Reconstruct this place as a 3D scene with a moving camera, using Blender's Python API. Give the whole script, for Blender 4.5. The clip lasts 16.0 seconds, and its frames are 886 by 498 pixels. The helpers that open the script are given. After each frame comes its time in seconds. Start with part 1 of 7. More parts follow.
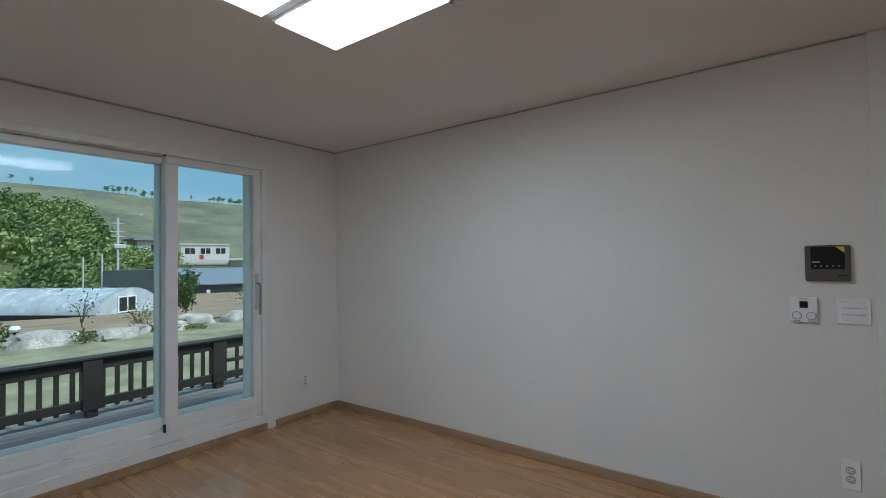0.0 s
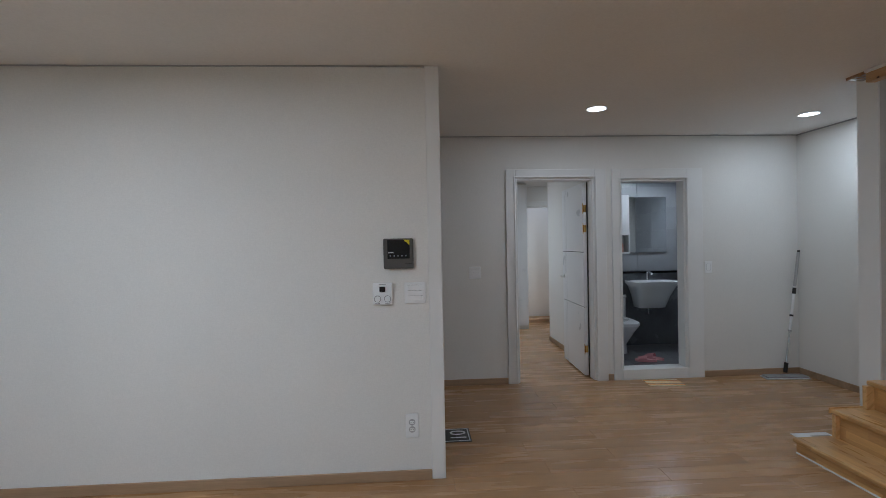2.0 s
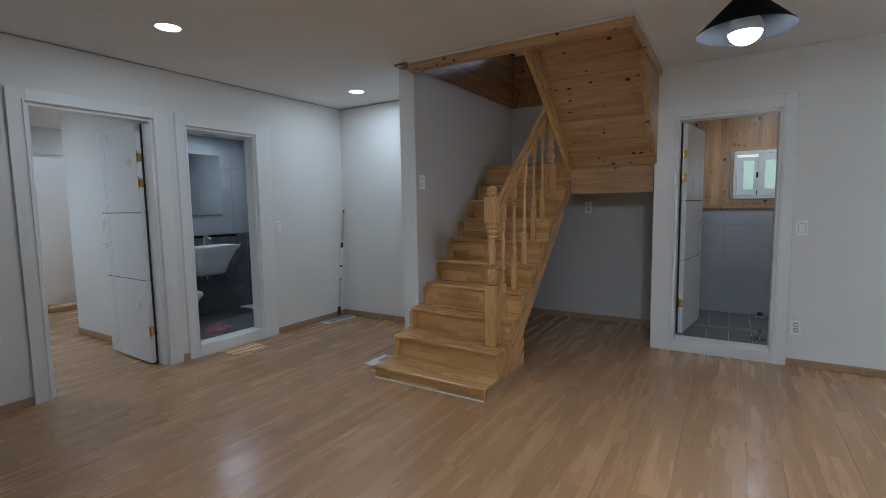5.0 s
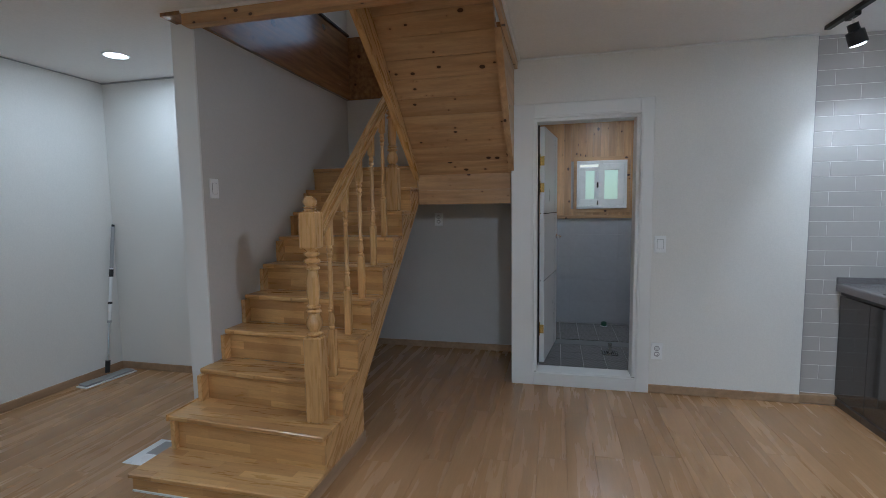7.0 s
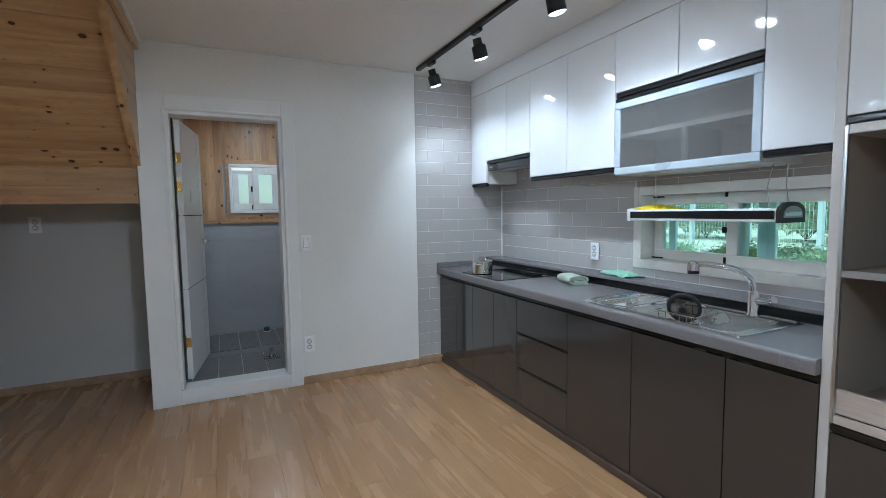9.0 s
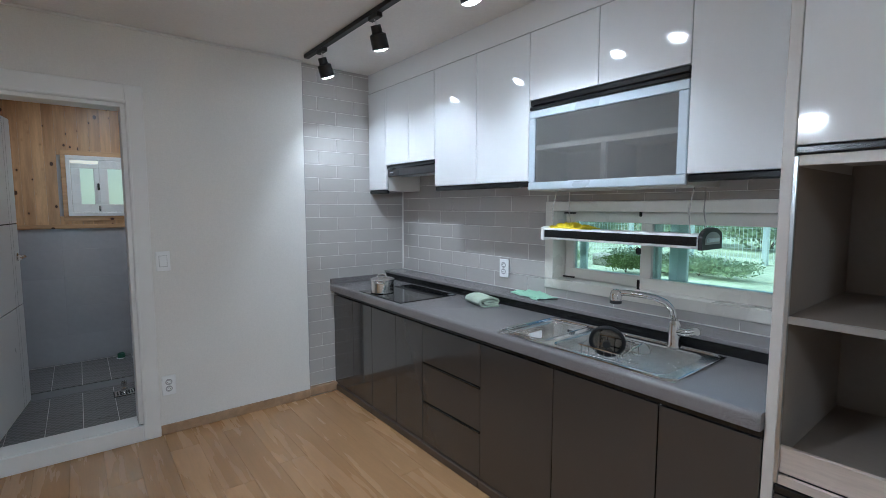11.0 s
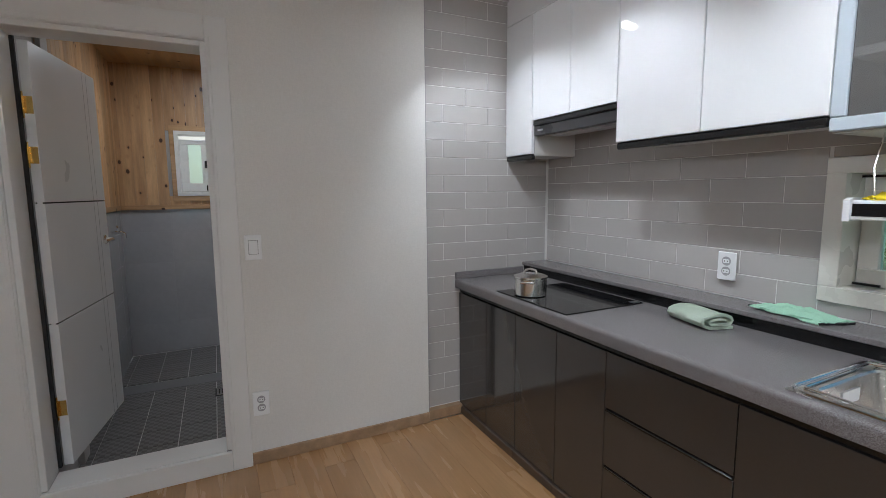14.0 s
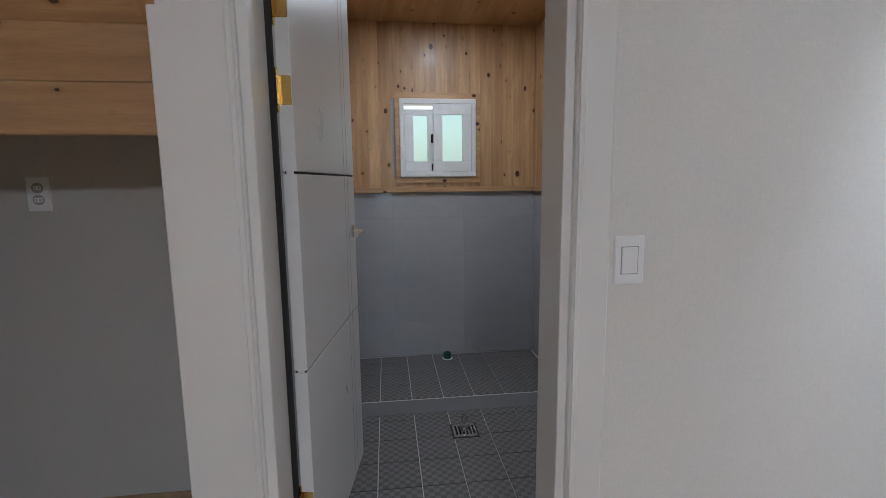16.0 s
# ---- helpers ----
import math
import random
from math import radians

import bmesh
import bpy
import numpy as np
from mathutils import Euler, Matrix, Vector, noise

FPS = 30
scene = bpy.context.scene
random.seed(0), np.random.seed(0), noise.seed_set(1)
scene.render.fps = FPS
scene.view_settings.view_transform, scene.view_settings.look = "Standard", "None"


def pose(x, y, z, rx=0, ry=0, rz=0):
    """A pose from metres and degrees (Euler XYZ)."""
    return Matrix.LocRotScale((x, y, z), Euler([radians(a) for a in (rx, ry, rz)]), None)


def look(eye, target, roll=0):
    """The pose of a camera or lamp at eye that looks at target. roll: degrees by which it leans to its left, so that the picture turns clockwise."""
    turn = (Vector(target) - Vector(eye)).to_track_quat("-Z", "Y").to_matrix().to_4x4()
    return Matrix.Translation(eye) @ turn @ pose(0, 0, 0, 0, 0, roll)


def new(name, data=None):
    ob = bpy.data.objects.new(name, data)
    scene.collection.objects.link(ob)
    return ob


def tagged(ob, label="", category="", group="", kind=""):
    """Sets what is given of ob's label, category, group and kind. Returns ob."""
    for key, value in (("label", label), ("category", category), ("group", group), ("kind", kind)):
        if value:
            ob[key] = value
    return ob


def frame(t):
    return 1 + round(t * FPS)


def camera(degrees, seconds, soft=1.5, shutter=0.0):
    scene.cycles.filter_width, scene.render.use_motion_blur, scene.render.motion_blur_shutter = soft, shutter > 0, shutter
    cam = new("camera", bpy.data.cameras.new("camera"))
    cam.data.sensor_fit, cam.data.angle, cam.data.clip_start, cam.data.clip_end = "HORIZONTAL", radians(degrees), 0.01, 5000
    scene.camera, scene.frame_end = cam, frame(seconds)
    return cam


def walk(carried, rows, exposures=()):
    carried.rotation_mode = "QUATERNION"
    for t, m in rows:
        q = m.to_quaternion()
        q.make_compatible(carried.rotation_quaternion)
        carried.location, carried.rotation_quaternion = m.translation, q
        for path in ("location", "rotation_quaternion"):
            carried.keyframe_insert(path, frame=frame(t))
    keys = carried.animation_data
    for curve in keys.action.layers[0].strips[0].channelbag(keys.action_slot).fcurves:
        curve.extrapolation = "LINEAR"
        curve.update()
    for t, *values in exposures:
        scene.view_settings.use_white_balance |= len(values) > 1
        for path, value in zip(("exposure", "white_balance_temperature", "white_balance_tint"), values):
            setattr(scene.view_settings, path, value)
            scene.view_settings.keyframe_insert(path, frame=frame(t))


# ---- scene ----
cam = camera(87.0, 16.0, 0.55)
PATH = [
    (0, (0.036, 0.206, 1.406), (-1.167, 1.803, 1.457), -0.8),
    (0.5, (0.082, 0.249, 1.428), (-0.812, 2.037, 1.465), -1.1),
    (1, (0.191, 0.32, 1.434), (-0.401, 2.23, 1.452), -1.1),
    (1.5, (0.29, 0.366, 1.421), (0.024, 2.348, 1.428), -1.2),
    (2, (0.269, 0.441, 1.418), (0.385, 2.437, 1.398), -1.1),
    (2.5, (0.168, 0.525, 1.385), (0.693, 2.454, 1.34), -1.1),
    (3, (0.043, 0.472, 1.368), (0.934, 2.26, 1.286), -1.5),
    (3.5, (-0.083, 0.501, 1.345), (1.113, 2.099, 1.221), -1.3),
    (4, (-0.164, 0.675, 1.343), (1.266, 2.065, 1.188), -1.1),
    (4.2, (-0.166, 0.74, 1.329), (1.339, 2.046, 1.165), -1.0),
    (6.3, (0.694, 1.344, 1.369), (2.53, 2.114, 1.184), -0.8),
    (6.5, (0.796, 1.331, 1.384), (2.657, 2.042, 1.205), -0.7),
    (6.8, (0.946, 1.338, 1.402), (2.855, 1.908, 1.229), -0.9),
    (7, (0.947, 1.306, 1.398), (2.883, 1.776, 1.219), -0.8),
    (7.5, (0.971, 1.261, 1.365), (2.961, 1.361, 1.186), -0.7),
    (8, (0.934, 1.221, 1.355), (2.906, 0.935, 1.177), -0.8),
    (8.5, (0.907, 1.205, 1.331), (2.804, 0.59, 1.168), -0.8),
    (9, (0.888, 1.155, 1.339), (2.69, 0.303, 1.178), -0.8),
    (9.5, (0.887, 1.113, 1.4), (2.607, 0.102, 1.251), -0.7),
    (9.7, (0.902, 1.126, 1.451), (2.586, 0.057, 1.3), -0.4),
    (11.8, (1.627, 0.806, 1.428), (3.189, -0.429, 1.245), -0.0),
    (12, (1.735, 0.766, 1.421), (3.304, -0.461, 1.238), -0.2),
    (12.5, (1.893, 0.688, 1.4), (3.485, -0.507, 1.206), -0.2),
    (13, (1.971, 0.606, 1.394), (3.604, -0.529, 1.177), -0.2),
    (13.5, (2.017, 0.595, 1.387), (3.719, -0.428, 1.151), -0.3),
    (14, (2.16, 0.726, 1.368), (3.946, -0.14, 1.125), -0.5),
    (14.5, (2.389, 0.9, 1.359), (4.255, 0.224, 1.115), -0.4),
    (15, (2.713, 0.981, 1.351), (4.634, 0.487, 1.098), -0.6),
    (15.5, (3.091, 1.095, 1.348), (5.044, 0.755, 1.082), -0.6),
    (16, (3.503, 1.167, 1.306), (5.468, 0.932, 1.022), -0.6),
]
walk(cam, [(t, look(eye, target, roll)) for t, eye, target, roll in PATH],
     [(0.0, -0.5, 5600, 6), (1.0, -0.35, 5750, 7), (2.0, -0.12, 5600, 7), (3.5, 0.04, 5480, 5), (4.0, 0.0, 5400, 4), (7.0, 0.1, 5300, 4), (9.5, 0.36, 5250, 2), (12.5, -0.06, 5750, 8), (14.5, 0.14, 6000, 9), (16.0, 0.4, 5700, 9)])

# ---- world, sun, exposure ----
world = bpy.data.worlds.new("sky")
scene.world = world
world.use_nodes = True
wn = world.node_tree.nodes
sky = wn.new("ShaderNodeTexSky")
sky.sky_type, sky.sun_disc = "NISHITA", False
sky.sun_elevation, sky.sun_rotation = radians(55), radians(76)
sky.air_density, sky.dust_density = 1.0, 4.5
wn["Background"].inputs["Strength"].default_value = 0.15
world.node_tree.links.new(sky.outputs[0], wn["Background"].inputs["Color"])
sun_data = bpy.data.lights.new("sun", "SUN")
sun_data.energy, sun_data.angle, sun_data.color = 4.2, radians(10), (1.0, 0.96, 0.90)
sun = new("sun", sun_data)
sun.matrix_world = look((0, 0, 20), (-6, -1.5, 20 - 9))


def lamp(name, kind, at, to, watts, size=0.1, color=(0.94, 0.98, 1.0), angle=70, soft=0.6):
    data = bpy.data.lights.new(name, kind)
    data.energy, data.color = watts, color
    if kind == "AREA":
        data.shape, data.size = "DISK", size
    else:
        data.shadow_soft_size = size
    if kind == "SPOT":
        data.spot_size, data.spot_blend = radians(angle), soft
    ob = new(name, data)
    ob.matrix_world = look(at, to)
    return ob


# ---- materials ----
def nodes_of(name):
    m = bpy.data.materials.new(name)
    m.use_nodes = True
    return m, m.node_tree.nodes, m.node_tree.links, m.node_tree.nodes["Principled BSDF"]


def rgba(c):
    return (c[0], c[1], c[2], 1)


def mixed(n, l, kind, fac, a, b):
    x = n.new("ShaderNodeMix")
    x.data_type, x.blend_type = "RGBA", kind
    for sock, v in ((x.inputs[0], fac), (x.inputs[6], a), (x.inputs[7], b)):
        if hasattr(v, "is_linked"):
            l.new(v, sock)
        elif isinstance(v, (int, float)):
            sock.default_value = v
        else:
            sock.default_value = rgba(v)
    return x.outputs[2]


def ramp(n, l, src, a, b, lo=0.0, hi=1.0):
    x = n.new("ShaderNodeMapRange")
    x.inputs[1].default_value, x.inputs[2].default_value = a, b
    x.inputs[3].default_value, x.inputs[4].default_value = lo, hi
    l.new(src, x.inputs[0])
    return x.outputs[0]


def tex(n, l, kind, scale, vec, detail=4.0):
    x = n.new(kind)
    x.inputs["Scale"].default_value = scale
    if "Detail" in x.inputs:
        x.inputs["Detail"].default_value = 0.0 if kind == "ShaderNodeTexVoronoi" else detail
    l.new(vec, x.inputs["Vector"])
    return x


def bumped(n, l, bsdf, height, strength, distance):
    b = n.new("ShaderNodeBump")
    b.inputs["Strength"].default_value, b.inputs["Distance"].default_value = strength, distance
    l.new(height, b.inputs["Height"])
    l.new(b.outputs[0], bsdf.inputs["Normal"])


def coords(n, l, stretch=(1, 1, 1), jitter=0.0):
    c = n.new("ShaderNodeTexCoord").outputs["Object"]
    m = n.new("ShaderNodeMapping")
    m.inputs["Scale"].default_value = stretch
    l.new(c, m.inputs[0])
    if jitter:
        info = n.new("ShaderNodeObjectInfo")
        v = n.new("ShaderNodeVectorMath")
        v.operation = "SCALE"
        v.inputs[0].default_value = (jitter, jitter * 0.7, jitter * 1.3)
        l.new(info.outputs["Random"], v.inputs[3])
        l.new(v.outputs[0], m.inputs["Location"])
    return m.outputs[0]


def plain(name, col, rough=0.5, metal=0.0, var=0.06, scale=3.0, fine=120.0, bump=0.1, depth=0.002, per=0.0, coat=0.0, spec=0.5):
    """A surface with soft stains, fine grain and relief."""
    m, n, l, p = nodes_of(name)
    v = coords(n, l)
    big = tex(n, l, "ShaderNodeTexNoise", scale, v)
    small = tex(n, l, "ShaderNodeTexNoise", fine, v)
    f = ramp(n, l, big.outputs[0], 0.3, 0.7, 1 - var, 1 + var)
    g = ramp(n, l, small.outputs[0], 0.3, 0.7, 1 - var * 0.5, 1 + var * 0.5)
    mul = n.new("ShaderNodeMath")
    mul.operation = "MULTIPLY"
    l.new(f, mul.inputs[0]), l.new(g, mul.inputs[1])
    out = mul.outputs[0]
    if per:
        info = n.new("ShaderNodeObjectInfo")
        r = ramp(n, l, info.outputs["Random"], 0, 1, 1 - per, 1 + per)
        mul2 = n.new("ShaderNodeMath")
        mul2.operation = "MULTIPLY"
        l.new(out, mul2.inputs[0]), l.new(r, mul2.inputs[1])
        out = mul2.outputs[0]
    sc = n.new("ShaderNodeVectorMath")
    sc.operation = "SCALE"
    sc.inputs[0].default_value = col
    l.new(out, sc.inputs[3])
    l.new(sc.outputs[0], p.inputs["Base Color"])
    l.new(ramp(n, l, big.outputs[0], 0.3, 0.7, max(rough - 0.06, 0.02), min(rough + 0.06, 1)), p.inputs["Roughness"])
    p.inputs["Metallic"].default_value = metal
    p.inputs["Coat Weight"].default_value = coat
    p.inputs["Specular IOR Level"].default_value = spec
    if bump:
        bumped(n, l, p, small.outputs[0], bump, depth)
    return m


def wood(name, dark, light, axis, rough=0.4, scale=5.0, knots=0.0, per=0.12, coat=0.0, strips=None, bump=0.15, contrast=0.13):
    """Grain that runs along one axis, with knots or glued strips where there are any."""
    m, n, l, p = nodes_of(name)
    st = [1.0, 1.0, 1.0]
    st["xyz".index(axis)] = 0.09
    v = coords(n, l, st, 7.0)
    grain = tex(n, l, "ShaderNodeTexNoise", scale * 9, v, 6)
    broad = tex(n, l, "ShaderNodeTexNoise", scale * 2, v, 3)
    broad.inputs["Distortion"].default_value = 1.0
    fine = tex(n, l, "ShaderNodeTexNoise", scale * 60, v, 3)
    col = mixed(n, l, "MIX", ramp(n, l, broad.outputs[0], 0.3, 0.7), dark, light)
    g = ramp(n, l, grain.outputs[0], 0.35, 0.65, 1 - contrast, 1 + contrast * 0.7)
    g2 = ramp(n, l, fine.outputs[0], 0.35, 0.65, 0.95, 1.04)
    mul = n.new("ShaderNodeMath")
    mul.operation = "MULTIPLY"
    l.new(g, mul.inputs[0]), l.new(g2, mul.inputs[1])
    info = n.new("ShaderNodeObjectInfo")
    r = ramp(n, l, info.outputs["Random"], 0, 1, 1 - per, 1 + per)
    mul2 = n.new("ShaderNodeMath")
    mul2.operation = "MULTIPLY"
    l.new(mul.outputs[0], mul2.inputs[0]), l.new(r, mul2.inputs[1])
    sc = n.new("ShaderNodeVectorMath")
    sc.operation = "SCALE"
    l.new(col, sc.inputs[0]), l.new(mul2.outputs[0], sc.inputs[3])
    col = sc.outputs[0]
    if strips:
        length, width, swap = strips
        b = n.new("ShaderNodeTexBrick")
        b.offset, b.inputs["Scale"].default_value = 0.37, 1.0
        b.inputs["Brick Width"].default_value, b.inputs["Row Height"].default_value = length, width
        b.inputs["Mortar Size"].default_value = 0.0006
        b.inputs["Color1"].default_value, b.inputs["Color2"].default_value = (1.12, 1.12, 1.1, 1), (0.66, 0.56, 0.46, 1)
        b.inputs["Mortar"].default_value, b.inputs["Bias"].default_value = (0.75, 0.7, 0.62, 1), -0.1
        cv = coords(n, l, (1, 1, 1), 3.0)
        sep, com = n.new("ShaderNodeSeparateXYZ"), n.new("ShaderNodeCombineXYZ")
        l.new(cv, sep.inputs[0])
        for i, k in enumerate(swap):
            l.new(sep.outputs[k], com.inputs[i])
        l.new(com.outputs[0], b.inputs["Vector"])
        col = mixed(n, l, "MULTIPLY", 0.8, col, b.outputs[0])
    if knots:
        kst = [1.0, 1.0, 1.0]
        kst["xyz".index(axis)] = 0.7
        kv = coords(n, l, kst, 11.0)
        k = tex(n, l, "ShaderNodeTexVoronoi", knots, kv)
        warp = tex(n, l, "ShaderNodeTexNoise", 40, kv)
        pick = n.new("ShaderNodeSeparateColor")
        l.new(k.outputs["Color"], pick.inputs[0])
        size = n.new("ShaderNodeMath")
        size.operation = "ADD"
        l.new(ramp(n, l, pick.outputs[0], 0.0, 1.0, 0.12, -0.09), size.inputs[0])
        l.new(k.outputs["Distance"], size.inputs[1])
        add = n.new("ShaderNodeMath")
        add.operation = "MULTIPLY_ADD"
        l.new(warp.outputs[0], add.inputs[0])
        add.inputs[1].default_value = 0.07
        l.new(size.outputs[0], add.inputs[2])
        col = mixed(n, l, "MIX", ramp(n, l, add.outputs[0], 0.10, 0.30, 0.42, 0.0), col, (0.27, 0.115, 0.04))
        col = mixed(n, l, "MIX", ramp(n, l, add.outputs[0], 0.135, 0.17, 0.97, 0.0), col, (0.045, 0.017, 0.008))
    l.new(col, p.inputs["Base Color"])
    l.new(ramp(n, l, grain.outputs[0], 0.3, 0.7, rough - 0.06, rough + 0.08), p.inputs["Roughness"])
    p.inputs["Coat Weight"].default_value = coat
    p.inputs["Coat Roughness"].default_value = 0.2
    bumped(n, l, p, grain.outputs[0], bump, 0.0015)
    return m


def papered(name, col, rough=0.75):
    """Wallpaper with a fine woven relief."""
    m, n, l, p = nodes_of(name)
    v = coords(n, l)
    weave = tex(n, l, "ShaderNodeTexNoise", 260, coords(n, l, (1, 1, 0.25)))
    weave2 = tex(n, l, "ShaderNodeTexNoise", 260, coords(n, l, (0.25, 0.25, 1)))
    big = tex(n, l, "ShaderNodeTexNoise", 1.3, v)
    add = n.new("ShaderNodeMath")
    l.new(weave.outputs[0], add.inputs[0]), l.new(weave2.outputs[0], add.inputs[1])
    sc = n.new("ShaderNodeVectorMath")
    sc.operation = "SCALE"
    sc.inputs[0].default_value = col
    mul = n.new("ShaderNodeMath")
    mul.operation = "MULTIPLY"
    l.new(ramp(n, l, big.outputs[0], 0.3, 0.7, 0.97, 1.02), mul.inputs[0])
    l.new(ramp(n, l, add.outputs[0], 0.7, 1.3, 0.96, 1.03), mul.inputs[1])
    l.new(mul.outputs[0], sc.inputs[3])
    l.new(sc.outputs[0], p.inputs["Base Color"])
    p.inputs["Roughness"].default_value = rough
    p.inputs["Specular IOR Level"].default_value = 0.3
    bumped(n, l, p, add.outputs[0], 0.25, 0.001)
    return m


def glow(name, col, strength):
    m, n, l, p = nodes_of(name)
    p.inputs["Emission Color"].default_value = rgba(col)
    p.inputs["Emission Strength"].default_value = strength
    p.inputs["Base Color"].default_value = rgba(col)
    return m


def clear(name, col, rough=0.0, alpha_mix=0.9, tint=(1, 1, 1)):
    """Thin pane: mostly see-through, with a real gloss on it."""
    m, n, l, p = nodes_of(name)
    t, g, x, f = n.new("ShaderNodeBsdfTransparent"), n.new("ShaderNodeBsdfGlossy"), n.new("ShaderNodeMixShader"), n.new("ShaderNodeFresnel")
    t.inputs[0].default_value = rgba(tint)
    g.inputs["Roughness"].default_value = rough
    f.inputs["IOR"].default_value = 1.22
    l.new(f.outputs[0], x.inputs[0]), l.new(t.outputs[0], x.inputs[1]), l.new(g.outputs[0], x.inputs[2])
    l.new(x.outputs[0], n["Material Output"].inputs["Surface"])
    return m


def frosted(name, col, rough):
    m, n, l, p = nodes_of(name)
    p.inputs["Base Color"].default_value = rgba(col)
    p.inputs["Transmission Weight"].default_value = 0.92
    p.inputs["Roughness"].default_value = rough
    p.inputs["IOR"].default_value = 1.2
    return m


def speckled(name, base, dots, pale, rough=0.3):
    m, n, l, p = nodes_of(name)
    v = coords(n, l)
    a = tex(n, l, "ShaderNodeTexVoronoi", 330, v)
    b = tex(n, l, "ShaderNodeTexNoise", 330, v, 5)
    c = mixed(n, l, "MIX", ramp(n, l, b.outputs[0], 0.42, 0.6), base, dots)
    c = mixed(n, l, "MIX", ramp(n, l, a.outputs["Distance"], 0.16, 0.3, 0.75, 0), c, pale)
    l.new(c, p.inputs["Base Color"])
    p.inputs["Roughness"].default_value = rough
    return m


def checkered(name, a, b, size, rough=0.4):
    m, n, l, p = nodes_of(name)
    v = coords(n, l)
    ch = tex(n, l, "ShaderNodeTexChecker", 1 / size, v)
    big = tex(n, l, "ShaderNodeTexNoise", 5, v)
    col = mixed(n, l, "MIX", ch.outputs["Fac"], a, b)
    col = mixed(n, l, "MULTIPLY", 0.5, col, mixed(n, l, "MIX", ramp(n, l, big.outputs[0], 0.3, 0.7), (0.8, 0.8, 0.8), (1.1, 1.1, 1.1)))
    l.new(col, p.inputs["Base Color"])
    p.inputs["Roughness"].default_value = rough
    bumped(n, l, p, ch.outputs["Fac"], 0.3, 0.002)
    return m


PAPER = papered("wallpaper", (0.79, 0.78, 0.755))
# same weave as PAPER in a darker grey, for the walls round the stairs
PAPER_GREY = papered("wallpaper_darker", (0.60, 0.585, 0.57))
CEIL = papered("ceiling_paper", (0.82, 0.81, 0.795), 0.85)
WHITE = plain("white_film", (0.80, 0.80, 0.79), 0.35, var=0.02, fine=200, bump=0.03)
SASH_CREAM = plain("cream_plastic_frame", (0.78, 0.755, 0.70), 0.3, var=0.02, bump=0.02)
SASH = plain("white_plastic_frame", (0.80, 0.81, 0.80), 0.3, var=0.02, bump=0.02)
DOORWHITE = plain("white_door_skin", (0.80, 0.81, 0.82), 0.32, var=0.025, fine=300, bump=0.12)
PLASTIC = plain("white_plastic", (0.88, 0.89, 0.90), 0.3, var=0.01, bump=0)
OUTLET = plain("pale_grey_plastic_and_shade_line", (0.42, 0.42, 0.43), 0.35, var=0.02, bump=0)
GREY_LINE = plain("grey_plastic_and_gap_shade", (0.30, 0.30, 0.31), 0.4, var=0.03, bump=0)
PLANK = wood("oak_laminate", (0.375, 0.212, 0.098), (0.46, 0.275, 0.134), "x", 0.25, 1.5, per=0.03, bump=0.004, contrast=0.075)
SKIRT = wood("oak_skirting", (0.33, 0.21, 0.12), (0.43, 0.29, 0.18), "x", 0.5, 3, per=0.03, bump=0.04)
TREAD = wood("glued_beech", (0.52, 0.29, 0.105), (0.68, 0.42, 0.175), "y", 0.3, 5, per=0.08, strips=(0.42, 0.052, (1, 0, 2)), coat=0.3, contrast=0.06, bump=0.05)
RISER = wood("glued_beech_riser", (0.52, 0.29, 0.105), (0.68, 0.42, 0.175), "y", 0.32, 5, per=0.08, strips=(0.42, 0.05, (1, 2, 0)), coat=0.25, contrast=0.06, bump=0.05)
TURNED = wood("varnished_beech", (0.50, 0.28, 0.10), (0.66, 0.40, 0.165), "z", 0.28, 6, per=0.1, coat=0.35, contrast=0.08, bump=0.05)
RAILWOOD = wood("varnished_rail", (0.50, 0.28, 0.10), (0.66, 0.40, 0.165), "x", 0.28, 6, per=0.1, coat=0.35, contrast=0.08, bump=0.05)
PINE_Y = wood("knotty_pine", (0.42, 0.245, 0.11), (0.58, 0.375, 0.195), "y", 0.4, 4, knots=15.0, per=0.07, coat=0.15)
PINE_X = wood("knotty_pine_long", (0.42, 0.245, 0.11), (0.58, 0.375, 0.195), "x", 0.4, 4, knots=9.0, per=0.1, coat=0.15)
PINE_Z = wood("knotty_pine_upright", (0.43, 0.25, 0.115), (0.60, 0.385, 0.20), "z", 0.42, 4, knots=12.0, per=0.14, coat=0.1)
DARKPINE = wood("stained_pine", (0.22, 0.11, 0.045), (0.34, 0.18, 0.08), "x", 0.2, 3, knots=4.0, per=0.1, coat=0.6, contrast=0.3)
TILE = plain("glazed_grey_tile", (0.49, 0.468, 0.452), 0.08, var=0.02, fine=30, bump=0.03, per=0.03, coat=0.5)
GROUT_GREY = plain("grey_grout", (0.40, 0.40, 0.41), 0.9, var=0.05)
GROUT = plain("pale_grout", (0.80, 0.79, 0.77), 0.9, var=0.04)
WETTILE = plain("polished_wall_tile", (0.44, 0.44, 0.46), 0.07, var=0.05, scale=2, fine=20, bump=0.01, per=0.02, coat=0.4)
DARKTILE = plain("slate_wall_tile", (0.15, 0.155, 0.17), 0.25, var=0.15, scale=4, per=0.08)
MIDTILE = plain("grey_wall_tile", (0.40, 0.41, 0.43), 0.2, var=0.05, per=0.04)
FLOORTILE = checkered("patterned_floor_tile", (0.14, 0.132, 0.132), (0.22, 0.212, 0.21), 0.0275)
WETFLOOR = plain("grey_floor_tile", (0.20, 0.20, 0.21), 0.35, var=0.1, per=0.06)
GLOSSWHITE = plain("high_gloss_white", (0.80, 0.81, 0.82), 0.06, var=0.01, bump=0, coat=1.0)
